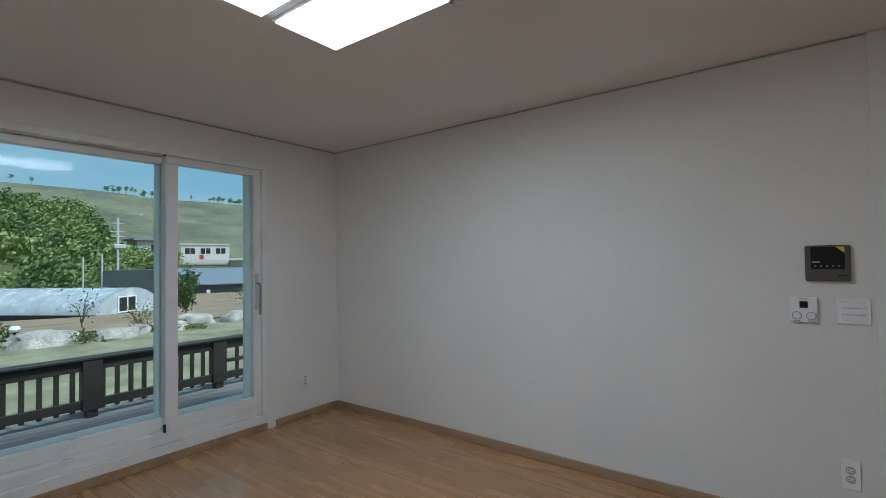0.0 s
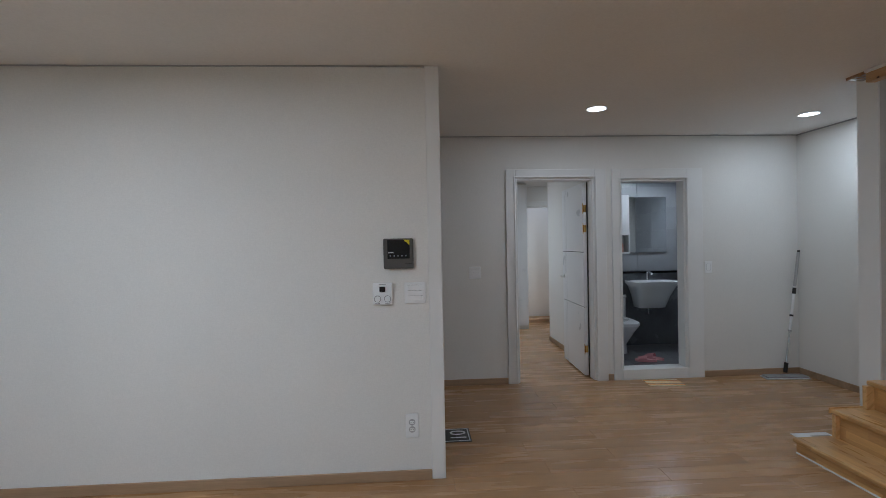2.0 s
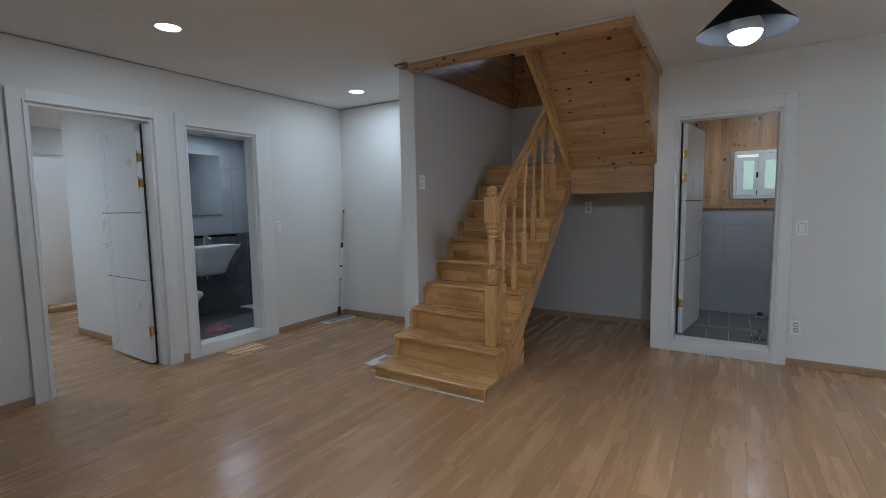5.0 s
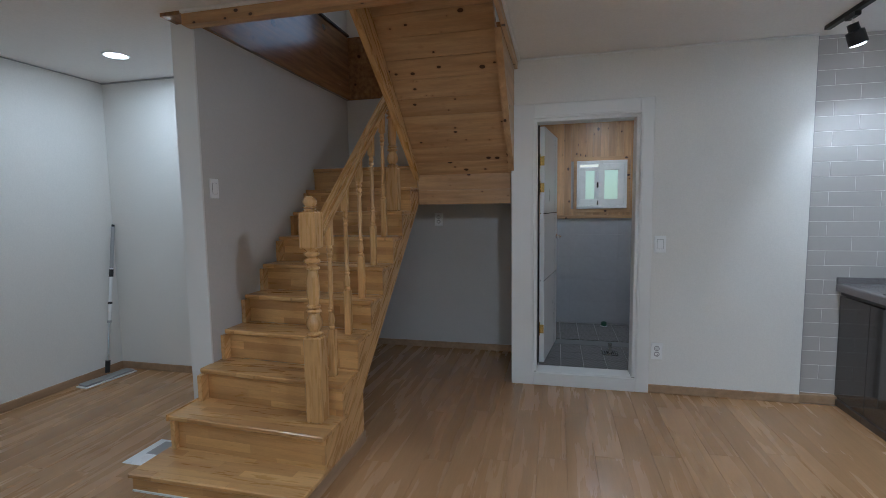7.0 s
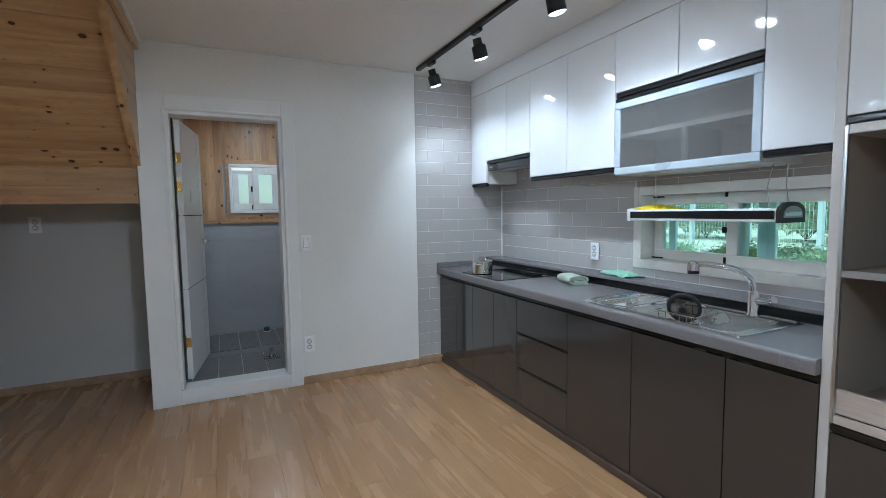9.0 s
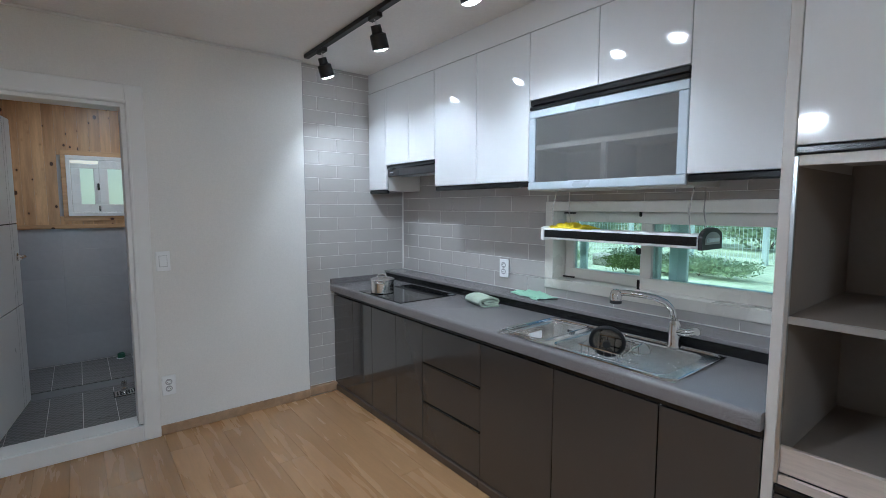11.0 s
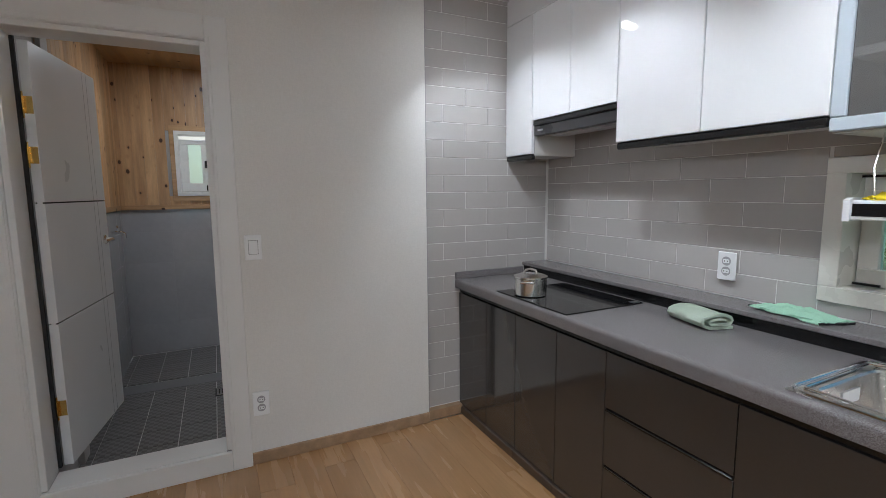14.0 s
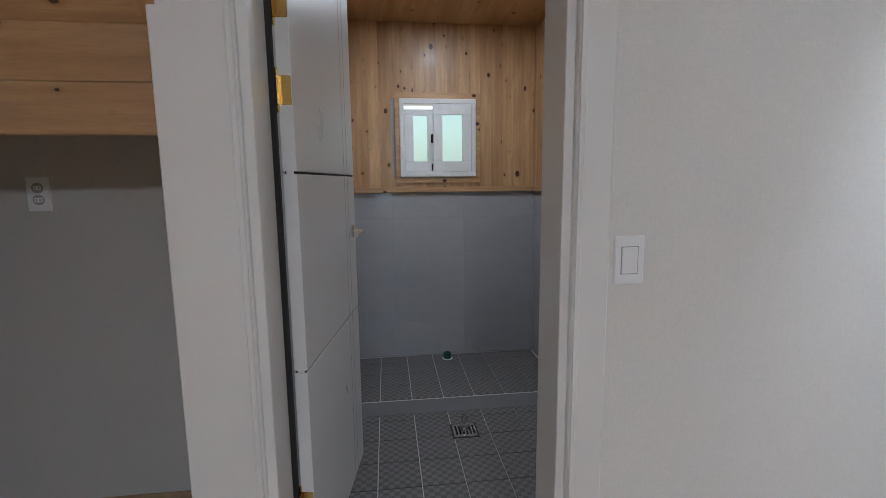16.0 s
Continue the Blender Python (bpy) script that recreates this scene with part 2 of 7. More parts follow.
GLOSSGREY = plain("gloss_charcoal", (0.050, 0.046, 0.044), 0.12, var=0.04, bump=0, coat=0.6)
CARCASS = plain("pale_carcass", (0.62, 0.60, 0.57), 0.5, var=0.03)
TAUPE = plain("taupe_board", (0.30, 0.26, 0.225), 0.5, var=0.05, fine=60)
PALEWOOD = wood("pale_drawer_front", (0.50, 0.42, 0.36), (0.60, 0.52, 0.46), "x", 0.5, 3, per=0.02)
BLACK = plain("black_trim", (0.012, 0.012, 0.013), 0.22, var=0.05, bump=0)
MATTBLACK = plain("matt_black_paint", (0.010, 0.010, 0.011), 0.5, var=0.08)
SHADEBLACK = plain("matt_black_shade", (0.006, 0.006, 0.0065), 0.8, var=0.05, spec=0.08)
# near-black for dark windows and holes, and for shade painted into gaps
DARKGAP = plain("near_black_and_gap_shade", (0.02, 0.02, 0.02), 0.8)
STONE = speckled("speckled_worktop", (0.235, 0.225, 0.23), (0.13, 0.115, 0.112), (0.43, 0.41, 0.41), 0.26)
STEEL = plain("brushed_steel", (0.82, 0.81, 0.79), 0.24, 1.0, var=0.05, fine=90, bump=0.02)
CHROME = plain("chrome", (0.80, 0.80, 0.81), 0.06, 1.0, var=0.01, bump=0)
ALU = plain("satin_aluminium", (0.62, 0.64, 0.66), 0.32, 1.0, var=0.02, bump=0)
ALU_PALE = plain("pale_anodised_frame", (0.56, 0.63, 0.69), 0.3, 0.15, var=0.02, bump=0)
EDGEWHITE = plain("white_shelf_edge", (0.80, 0.80, 0.78), 0.4, var=0.02, bump=0)
HOODGREY = plain("dark_grey_hood_front", (0.035, 0.034, 0.036), 0.3, var=0.05, bump=0)
SMOKE = clear("smoked_glass", (1, 1, 1), 0.0, 0.9, (0.58, 0.55, 0.52))
BRASS = plain("polished_brass", (0.75, 0.52, 0.18), 0.22, 1.0, var=0.05)
HOB = plain("black_glass", (0.006, 0.006, 0.007), 0.06, var=0.02, bump=0, spec=0.45)
CERAMIC = plain("white_ceramic", (0.80, 0.81, 0.82), 0.1, var=0.01, bump=0, coat=0.7)
MIRROR = plain("mirror_silver", (0.85, 0.87, 0.88), 0.02, 1.0, var=0.0, bump=0)
PANE = clear("window_glass", (1, 1, 1), 0.0, 0.9, (0.90, 0.99, 1.0))
PANE_BACK = clear("kitchen_window_glass", (1, 1, 1), 0.0, 0.9, (0.80, 0.96, 0.94))
FROST = frosted("frosted_cabinet_glass", (0.87, 0.87, 0.86), 0.2)
MILK = plain("green_frosted_pane", (0.45, 0.66, 0.55), 0.3, var=0.05)
LED = glow("led_diffuser", (1.0, 0.98, 1.0), 7.0)
LED_SPOT = glow("spot_led", (1.0, 1.0, 1.0), 45.0)
BULB = glow("lit_bulb", (0.97, 0.98, 1.0), 580.0)


# ---- mesh tools ----
ORIGIN = {}


def place(name, bm, material, parent=None, label="", tilt=0.0):
    """Links a bmesh given in world places as one mesh object, under a thing or part where there is one."""
    me = bpy.data.meshes.new(name)
    base = ORIGIN.get(parent.name, Vector()) if parent else Vector()
    if base.length:
        bmesh.ops.translate(bm, verts=bm.verts, vec=-base)
    if tilt:
        bmesh.ops.transform(bm, matrix=Matrix.Rotation(tilt, 4, "Y"), verts=bm.verts)
    bmesh.ops.recalc_face_normals(bm, faces=bm.faces)
    bm.to_mesh(me)
    bm.free()
    me.materials.append(material)
    ob = new(name, me)
    ob.rotation_euler = (0, -tilt, 0)
    if parent:
        ob.parent = parent
    ORIGIN[ob.name] = base.copy()
    if label:
        ob["label"] = label
    return ob


part = place


def smooth(ob, angle=40):
    me = ob.data
    me.polygons.foreach_set("use_smooth", [True] * len(me.polygons))
    me.set_sharp_from_angle(angle=radians(angle))
    return ob


def thing(name, at, label, category, group=""):
    ob = new(name)
    ob.empty_display_size = 0.1
    ob.location = at
    ORIGIN[ob.name] = Vector(at)
    return tagged(ob, label, category, group)


def structure(name, bm, material, label=""):
    return tagged(place(name, bm, material), label, "", "", "structure")


def box(bm, x0, x1, y0, y1, z0, z1, bevel=0.0, m=None):
    v = [bm.verts.new((x, y, z)) for x in (min(x0, x1), max(x0, x1)) for y in (min(y0, y1), max(y0, y1)) for z in (min(z0, z1), max(z0, z1))]
    if m is not None:
        for p in v:
            p.co = m @ p.co
    faces = [bm.faces.new([v[i] for i in q]) for q in ((0, 1, 3, 2), (4, 6, 7, 5), (0, 4, 5, 1), (2, 3, 7, 6), (0, 2, 6, 4), (1, 5, 7, 3))]
    if bevel:
        edges = list({e for f in faces for e in f.edges})
        bmesh.ops.bevel(bm, geom=edges, offset=bevel, segments=1, affect="EDGES", profile=0.5)
    return bm


def boxed(*a, **k):
    return box(bmesh.new(), *a, **k)


def prism(bm, outline, axis, a, b):
    """A flat outline pushed from a to b along an axis; the outline's two numbers are the other axes in order."""
    def at(p, w):
        return {"x": (w, p[0], p[1]), "y": (p[0], w, p[1]), "z": (p[0], p[1], w)}[axis]
    lo, hi = [bm.verts.new(at(p, a)) for p in outline], [bm.verts.new(at(p, b)) for p in outline]
    k = len(outline)
    bm.faces.new(lo[::-1]), bm.faces.new(hi)
    for i in range(k):
        bm.faces.new((lo[i], lo[(i + 1) % k], hi[(i + 1) % k], hi[i]))
    return bm


def lathe(bm, profile, at, seg=20, m=None):
    """Turns (radius, height) pairs round an upright axis at a place."""
    rings = []
    for r, z in profile:
        ring = []
        for i in range(seg):
            a = 2 * math.pi * i / seg
            p = Vector((r * math.cos(a), r * math.sin(a), z))
            ring.append(bm.verts.new((m @ p if m is not None else p) + Vector(at)))
        rings.append(ring)
    for a, b in zip(rings, rings[1:]):
        for i in range(seg):
            bm.faces.new((a[i], a[(i + 1) % seg], b[(i + 1) % seg], b[i]))
    bm.faces.new(rings[0][::-1]), bm.faces.new(rings[-1])
    return bm


def tube(bm, points, r, seg=8):
    """A round bar along a line of points."""
    pts = [Vector(p) for p in points]
    rings = []
    side = None
    for i, p in enumerate(pts):
        d = (pts[min(i + 1, len(pts) - 1)] - pts[max(i - 1, 0)]).normalized()
        if side is None:
            side = d.orthogonal().normalized()
        side = (side - d * side.dot(d)).normalized()
        up = d.cross(side)
        rings.append([bm.verts.new(p + (side * math.cos(2 * math.pi * k / seg) + up * math.sin(2 * math.pi * k / seg)) * r) for k in range(seg)])
    for a, b in zip(rings, rings[1:]):
        for i in range(seg):
            bm.faces.new((a[i], a[(i + 1) % seg], b[(i + 1) % seg], b[i]))
    bm.faces.new(rings[0][::-1]), bm.faces.new(rings[-1])
    return bm


def wall_with_hole(name, axis, face, back, a0, a1, z0, z1, holes, material, label):
    """A wall between face and back along an axis, butted from blocks round its openings (a0, a1, z0, z1)."""
    bm = bmesh.new()

    def block(p, q, r, s):
        if q - p < 1e-4 or s - r < 1e-4:
            return
        if axis == "x":
            box(bm, p, q, face, back, r, s)
        else:
            box(bm, face, back, p, q, r, s)
    at = a0
    for h0, h1, b, t in sorted(holes):
        block(at, h0, z0, z1)
        block(h0, h1, z0, b)
        block(h0, h1, t, z1)
        at = h1
    block(at, a1, z0, z1)
    return structure(name, bm, material, label)


def frame_parts(parent, axis, face, proud, a0, a1, z0, z1, w, material, bottom=True, names=("frame_side", "frame_side", "frame_head", "frame_sill"), bevel=0.004, wb=None):
    """Four mitre-free rails round an opening, as parts of a frame."""
    wb = w if wb is None else wb

    def rail(n, p, q, r, s):
        bm = boxed(p, q, face, proud, r, s, bevel) if axis == "x" else boxed(face, proud, p, q, r, s, bevel)
        return part(n, bm, material, parent)
    out = [rail(names[0], a0, a0 + w, z0, z1), rail(names[1], a1 - w, a1, z0, z1), rail(names[2], a0 + w, a1 - w, z1 - w, z1)]
    if bottom:
        out.append(rail(names[3], a0 + w, a1 - w, z0, z0 + wb))
    return out

# ---- the large structure ----
H = 2.49
WEST, TVY, NORTH, EAST, SOUTH, HALLX, SHAFT = -3.574, 3.255, 5.09, 4.59, -1.24, 4.25, 5.38
sub = boxed(-3.82, 7.6, -1.45, 8.7, -0.45, -0.26)
structure("foundation", sub, plain("concrete", (0.3, 0.3, 0.3), 0.9), "grey concrete slab under the house")
fb = bmesh.new()
box(fb, WEST - 0.2, EAST, SOUTH, NORTH + 0.12, -0.2, -0.006)
box(fb, EAST, SHAFT, 1.6, 3.4, -0.2, -0.006)
structure("floor", fb, SKIRT, "warm oak laminate floor of long planks")
fb = bmesh.new()
box(fb, -1.2, 2.2, NORTH + 0.12, 9.3, -0.2, -0.001)
box(fb, 2.2, 4.3, 7.05, 9.3, -0.2, -0.001)
structure("floor_bedroom", fb, PLANK, "oak laminate bedroom floor")

cb = bmesh.new()
box(cb, WEST, 3.2, SOUTH, NORTH, H, H + 0.12)
box(cb, 3.2, EAST + 0.16, SOUTH, 1.60, H, H + 0.12)
box(cb, 3.2, HALLX, 3.47, NORTH, H, H + 0.12)
structure("ceiling", cb, CEIL, "off-white papered ceiling with a stair opening")
structure("ceiling_bedroom", boxed(-1.2, 4.3, NORTH + 0.12, 8.6, 2.4, 2.5), CEIL, "white bedroom ceiling")

wall_with_hole("wall_west", "y", WEST, WEST - 0.25, SOUTH - 0.2, TVY + 0.2, -0.2, 2.62, [(-1.0, 2.48, 0.06, 2.25)], PAPER, "off-white papered wall with a sliding glass door")
wall_with_hole("wall_television", "x", TVY, TVY + 0.2, WEST, 0.342, 0, H, [], PAPER, "bare off-white papered living room wall")
structure("wall_end_trim", boxed(0.342, 0.425, TVY - 0.006, TVY + 0.206, 0, H, 0.003), WHITE, "white film wrapped corner trim")
wall_with_hole("wall_north", "x", NORTH, NORTH + 0.12, -1.2, HALLX + 0.1, -0.2, H, [(1.27, 2.09, -0.2, 2.06), (2.345, 3.045, 0.02, 2.04)], PAPER, "off-white papered hall wall with two doorways")
wall_with_hole("wall_hall_east", "y", HALLX, HALLX + 0.1, 3.47, NORTH, 0, H, [], PAPER, "off-white papered hall end wall")
wall_with_hole("wall_hall_west", "y", -1.2, -1.32, TVY + 0.2, NORTH + 0.12, -0.2, H, [], PAPER, "off-white hall wall")
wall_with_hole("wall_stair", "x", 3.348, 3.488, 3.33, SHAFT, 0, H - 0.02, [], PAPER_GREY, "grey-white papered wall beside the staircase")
structure("wall_stair_end", boxed(3.317, 3.33, 3.342, 3.494, 0, H, 0.002), WHITE, "white film wrapped wall end")
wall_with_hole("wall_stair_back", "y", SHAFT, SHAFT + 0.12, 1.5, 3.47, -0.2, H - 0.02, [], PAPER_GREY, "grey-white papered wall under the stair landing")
wall_with_hole("wall_laundry", "y", EAST, EAST + 0.15, -0.35, 1.64, -0.2, H, [(0.70, 1.49, 0.02, 2.06)], PAPER, "off-white papered wall with a laundry doorway")
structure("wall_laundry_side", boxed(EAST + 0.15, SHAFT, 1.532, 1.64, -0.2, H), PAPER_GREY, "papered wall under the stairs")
structure("wall_tiled_side", boxed(EAST + 0.05, EAST + 0.15, SOUTH - 0.2, -0.35, -0.2, H), GROUT, "grouted wall behind grey tiles")
wall_with_hole("wall_south", "x", SOUTH, SOUTH - 0.22, WEST - 0.25, EAST + 0.15, -0.2, H, [(1.78, 3.07, 0.965, 1.475)], GROUT, "kitchen wall with a sliding window")
structure("wall_south_paper", boxed(WEST, 1.08, SOUTH + 0.003, SOUTH + 0.02, 0, H), PAPER, "off-white papered wall")

# attic walls round the stairwell
at = bmesh.new()
box(at, 2.0, SHAFT + 0.12, 3.33, 3.45, 3.07, 4.6)
box(at, 2.0, SHAFT + 0.12, 1.48, 1.60, 2.62, 4.6)
box(at, 1.9, 2.0, 1.48, 3.45, 2.62, 4.6)
box(at, SHAFT, SHAFT + 0.12, 1.60, 3.33, 4.0, 4.6)
box(at, SHAFT, SHAFT + 0.12, 1.60, 2.0, 3.07, 4.0)
box(at, SHAFT, SHAFT + 0.12, 2.9, 3.33, 3.07, 4.0)
structure("wall_attic", at, WHITE, "white attic walls above the stairwell")
structure("ceiling_attic", boxed(1.9, SHAFT + 0.12, 1.48, 3.45, 4.6, 4.7), CEIL, "white attic ceiling")

# doors, casings
def casing(name, axis, face, out, a0, a1, top, w, label, sill=0.0, lining=0.12, open_a=None):
    d = new(name)
    ORIGIN[d.name] = Vector()
    tagged(d, label, "door frame", "", "structure")
    i0, i1, it = open_a
    s = -1 if out < face else 1
    spans = [("casing_side", a0, i0, 0, top), ("casing_side", i1, a1, 0, top), ("casing_head", i0, i1, it, top)]
    if sill:
        spans.append(("threshold", i0, i1, 0, sill))
    for n, p, q, r, t in spans:
        bm = boxed(p, q, face, out, r, t, 0.003) if axis == "x" else boxed(face, out, p, q, r, t, 0.003)
        part(n, bm, WHITE, d)
    # stepped inner moulding and the lining of the opening
    e = 0.018
    back = face - s * (lining + 0.004)
    for n, p, q, r, t in (("moulding", i0 - e, i0 - 0.004, sill, it + e), ("moulding", i1 + 0.004, i1 + e, sill, it + e), ("moulding", i0 - 0.004, i1 + 0.004, it + 0.004, it + e)):
        o2 = out + s * 0.007
        bm = boxed(p, q, out + s * 0.0002, o2, r, t, 0.002) if axis == "x" else boxed(out + s * 0.0002, o2, p, q, r, t, 0.002)
        part(n, bm, WHITE, d)
    jl = 0.022
    for n, p, q, r, t in (("jamb", i0 - 0.004, i0 + jl, sill + 0.003, it), ("jamb", i1 - jl, i1 + 0.004, sill + 0.003, it), ("head_lining", i0 + jl, i1 - jl, it - jl, it + 0.004), ("sill_lining", i0 + jl, i1 - jl, sill - 0.03, sill + 0.003)):
        if n == "sill_lining" and not sill:
            continue
        bm = boxed(p, q, face + s * 0.001, back, r, t, 0.002) if axis == "x" else boxed(face + s * 0.001, back, p, q, r, t, 0.002)
        part(n, bm, WHITE, d)
    return d


casing("door_1", "x", NORTH, NORTH - 0.022, 1.175, 2.2, 2.152, 0.1, "white film wrapped bedroom door frame", open_a=(1.275, 2.085, 2.065))
casing("door_2", "x", NORTH, NORTH - 0.024, 2.262, 3.212, 2.15, 0.1, "white film wrapped bathroom door frame", sill=0.105, open_a=(2.35, 3.04, 2.045))
casing("door_3", "y", EAST, EAST - 0.022, 0.632, 1.64, 2.152, 0.1, "white film wrapped laundry door frame", sill=0.10, lining=0.15, open_a=(0.725, 1.47, 2.045))


def door_leaf(name, hinge, angle, width, z0, z1, label, knob=True):
    """A flat white leaf with grooves, three brass hinges and a lever. It turns about the hinge; angle 0 runs along +x."""
    t = thing(name, hinge, label, "door")
    m = Matrix.Translation(hinge) @ Matrix.Rotation(radians(angle), 4, "Z")
    bm = bmesh.new()
    h = z1 - z0
    cuts = [0, h * 0.355, h * 0.64, h]
    for a, b in zip(cuts, cuts[1:]):
        box(bm, 0.0, width, -0.0185, 0.0185, z0 + a + 0.0035, z0 + b - 0.0035, 0.001, m)
    box(bm, 0.004, width - 0.004, -0.010, 0.010, z0 + 0.003, z1 - 0.003, 0, m)
    leaf = part("leaf", bm, DOORWHITE, t)
    # grey and near-black strips put the grooves' shade into colour
    for s in (-1, 1):
        for k in (0.115, 0.165):
            g = boxed(width - k, width - k + 0.0028, s * 0.0186, s * 0.0189, z0 + 0.006, z1 - 0.006, 0, m)
            part("groove", g, GREY_LINE, leaf)
        for c in cuts[1:3]:
            part("groove", boxed(0.002, width - 0.002, s * 0.0101, s * 0.0135, z0 + c - 0.0034, z0 + c + 0.0034, 0, m), DARKGAP, leaf, "near-black strip for the shade in the horizontal groove")
    for z in (z0 + 0.28, z1 - 0.48, z1 - 0.27):
        b = bmesh.new()
        box(b, -0.0022, -0.0002, -0.016, 0.016, z - 0.036, z + 0.036, 0.0008, m)
        box(b, -0.020, -0.0024, 0.0135, 0.0148, z - 0.036, z + 0.036, 0.0004, m)
        tube(b, [m @ Vector((-0.004, 0.019, z - 0.055)), m @ Vector((-0.004, 0.019, z + 0.055))], 0.0042, 8)
        for dz in (-0.022, 0.022):
            tube(b, [m @ Vector((-0.0022, 0.004, z + dz)), m @ Vector((-0.0032, 0.004, z + dz))], 0.005, 8)
        smooth(part("hinge", b, BRASS, leaf, "polished brass hinge"))
    zk = z0 + 1.0
    b = bmesh.new()
    for s in (-1, 1):
        lathe(b, [(0.026, 0.0), (0.026, 0.006), (0.012, 0.01), (0.011, 0.045)], m @ Vector((width - 0.065, s * 0.0186, zk)), 16, m.to_3x3() @ Matrix.Rotation(radians(-90 * s), 3, "X"))
        tube(b, [m @ Vector((width - 0.065, s * 0.06, zk)), m @ Vector((width - 0.10, s * 0.064, zk)), m @ Vector((width - 0.175, s * 0.058, zk - 0.004))], 0.0095, 8)
    smooth(part("handle", b, STEEL, leaf, "satin steel lever handle"))
    return t


door_leaf("bedroom_door", (2.036, 5.232, 0), 88, 0.77, 0.012, 2.035, "white bedroom door with thin grooves, standing wide open")
door_leaf("laundry_door", (4.768, 1.414, 0), -8, 0.70, 0.115, 2.02, "white laundry door with thin grooves, standing open inwards")

# black strips put the shade of the hinge-side gaps into colour
structure("trim_gap_shade_laundry", boxed(4.7442, 4.762, 1.4355, 1.449, 0.12, 2.03), DARKGAP, "black strip for the shade in the gap along the laundry door jamb")
structure("trim_gap_shade_bedroom", boxed(2.0575, 2.071, 5.2145, 5.23, 0.02, 2.04), DARKGAP, "black strip for the shade in the gap along the bedroom door jamb")

# skirting
sk = [("x", WEST, 0.342, TVY, TVY - 0.012), ("x", -1.2, 1.175, NORTH, NORTH - 0.012), ("x", 2.2, 2.262, NORTH, NORTH - 0.012), ("x", 3.212, HALLX, NORTH, NORTH - 0.012), ("y", 3.47, NORTH, HALLX, HALLX - 0.012),
      ("y", -0.35, 0.632, EAST, EAST - 0.012), ("y", 1.652, 3.33, SHAFT, SHAFT - 0.012), ("x", EAST + 0.15, SHAFT, 1.64, 1.652), ("y", 2.567, TVY, WEST, WEST + 0.012), ("y", SOUTH, 2.481, WEST, WEST + 0.02),
      ("y", -0.58, -0.35, EAST + 0.05, EAST + 0.004), ("x", 2.14, 4.25, 8.6, 8.588), ("y", 5.22, 7.1, 2.185, 2.173)]
for axis, a, b, f, g in sk:
    bm = boxed(a, b, f, g, 0, 0.062, 0.003) if axis == "x" else boxed(f, g, a, b, 0, 0.062, 0.003)
    structure("baseboard", bm, SKIRT, "pale oak film skirting board")

# slim strips at the ceiling: white moulding east, elsewhere grey for the join's shade
for axis, a, b, f, g in (("x", WEST, 0.34, TVY, TVY - 0.012), ("x", -1.2, HALLX, NORTH, NORTH - 0.012), ("y", 3.5, NORTH, HALLX, HALLX - 0.012), ("y", -0.35, 1.60, EAST, EAST - 0.012), ("y", SOUTH, TVY, WEST, WEST + 0.012)):
    bm = boxed(a, b, f, g, H - 0.009, H - 0.002, 0.001) if axis == "x" else boxed(f, g, a, b, H - 0.014, H - 0.002, 0.002)
    structure("trim", bm, WHITE if f == EAST else OUTLET, "slim strip at the ceiling, white moulding east, grey shade line elsewhere")

# bedroom beyond
structure("wall_bedroom_right", boxed(2.185, 2.24, NORTH + 0.12, 7.1, -0.2, 2.45), PAPER, "white papered bedroom wall")
br = bmesh.new()
box(br, -1.2, 2.2, 8.6, 8.7, -0.2, 2.5)
box(br, 2.2, 2.9, 8.6, 8.7, 2.05, 2.5)
box(br, 2.9, 4.3, 8.6, 8.7, -0.2, 2.5)
box(br, -1.3, -1.2, NORTH + 0.12, 8.7, -0.2, 2.5)
box(br, 2.24, 4.3, 7.0, 7.1, -0.2, 2.5)
box(br, 4.25, 4.35, 7.1, 9.2, -0.2, 2.5)
box(br, 1.9, 4.3, 9.3, 9.4, -0.2, 2.5)
box(br, 1.9, 2.0, 8.7, 9.3, -0.2, 2.5)
structure("wall_bedroom", br, PAPER, "white papered bedroom walls")

# ---- staircase ----
RUN, RISE, SX, SY0, SY1 = 0.2125, 0.182, 2.725, 2.416, 3.346
stair = thing("staircase", (2.712, 2.41, 0), "varnished beech staircase with turned balusters, climbing beside the wall", "staircase")


def nose(k):
    return SX + RUN * (k - 1), 0.10 + RISE * (k - 1)


def askew(bm, k):
    """The flight runs a little out of square to the wall, all but its first step."""
    lean = (0.0, 0.045)[k - 1] if k < 3 else 0.075
    for v in bm.verts:
        v.co.x += lean * (v.co.y - SY0) / 0.92
    return bm


for k in range(1, 10):
    x, z = nose(k)
    y1 = 3.362 if k < 3 else SY1
    back = x + RUN + (0.075 if k < 3 else 0.022)
    smooth(part("tread", askew(boxed(x, back, SY0 - 0.012, y1 + (0.012 if k < 4 else 0), z - 0.028, z, 0.006), k), TREAD, stair), 30)
    low = 0.0 if k == 1 else z - RISE + 0.0005
    part("riser", askew(boxed(x + 0.02, x + 0.038, SY0 - 0.004, y1, low, z - 0.0285), k), RISER, stair)
x10, z10 = nose(10)
part("landing", boxed(x10, SHAFT, SY0 - 0.76, SY1, z10 - 0.03, z10, 0.005), TREAD, stair)
part("riser", boxed(x10 + 0.02, x10 + 0.038, SY0 + 0.002, SY1, z10 - RISE + 0.0005, z10 - 0.0305), RISER, stair)
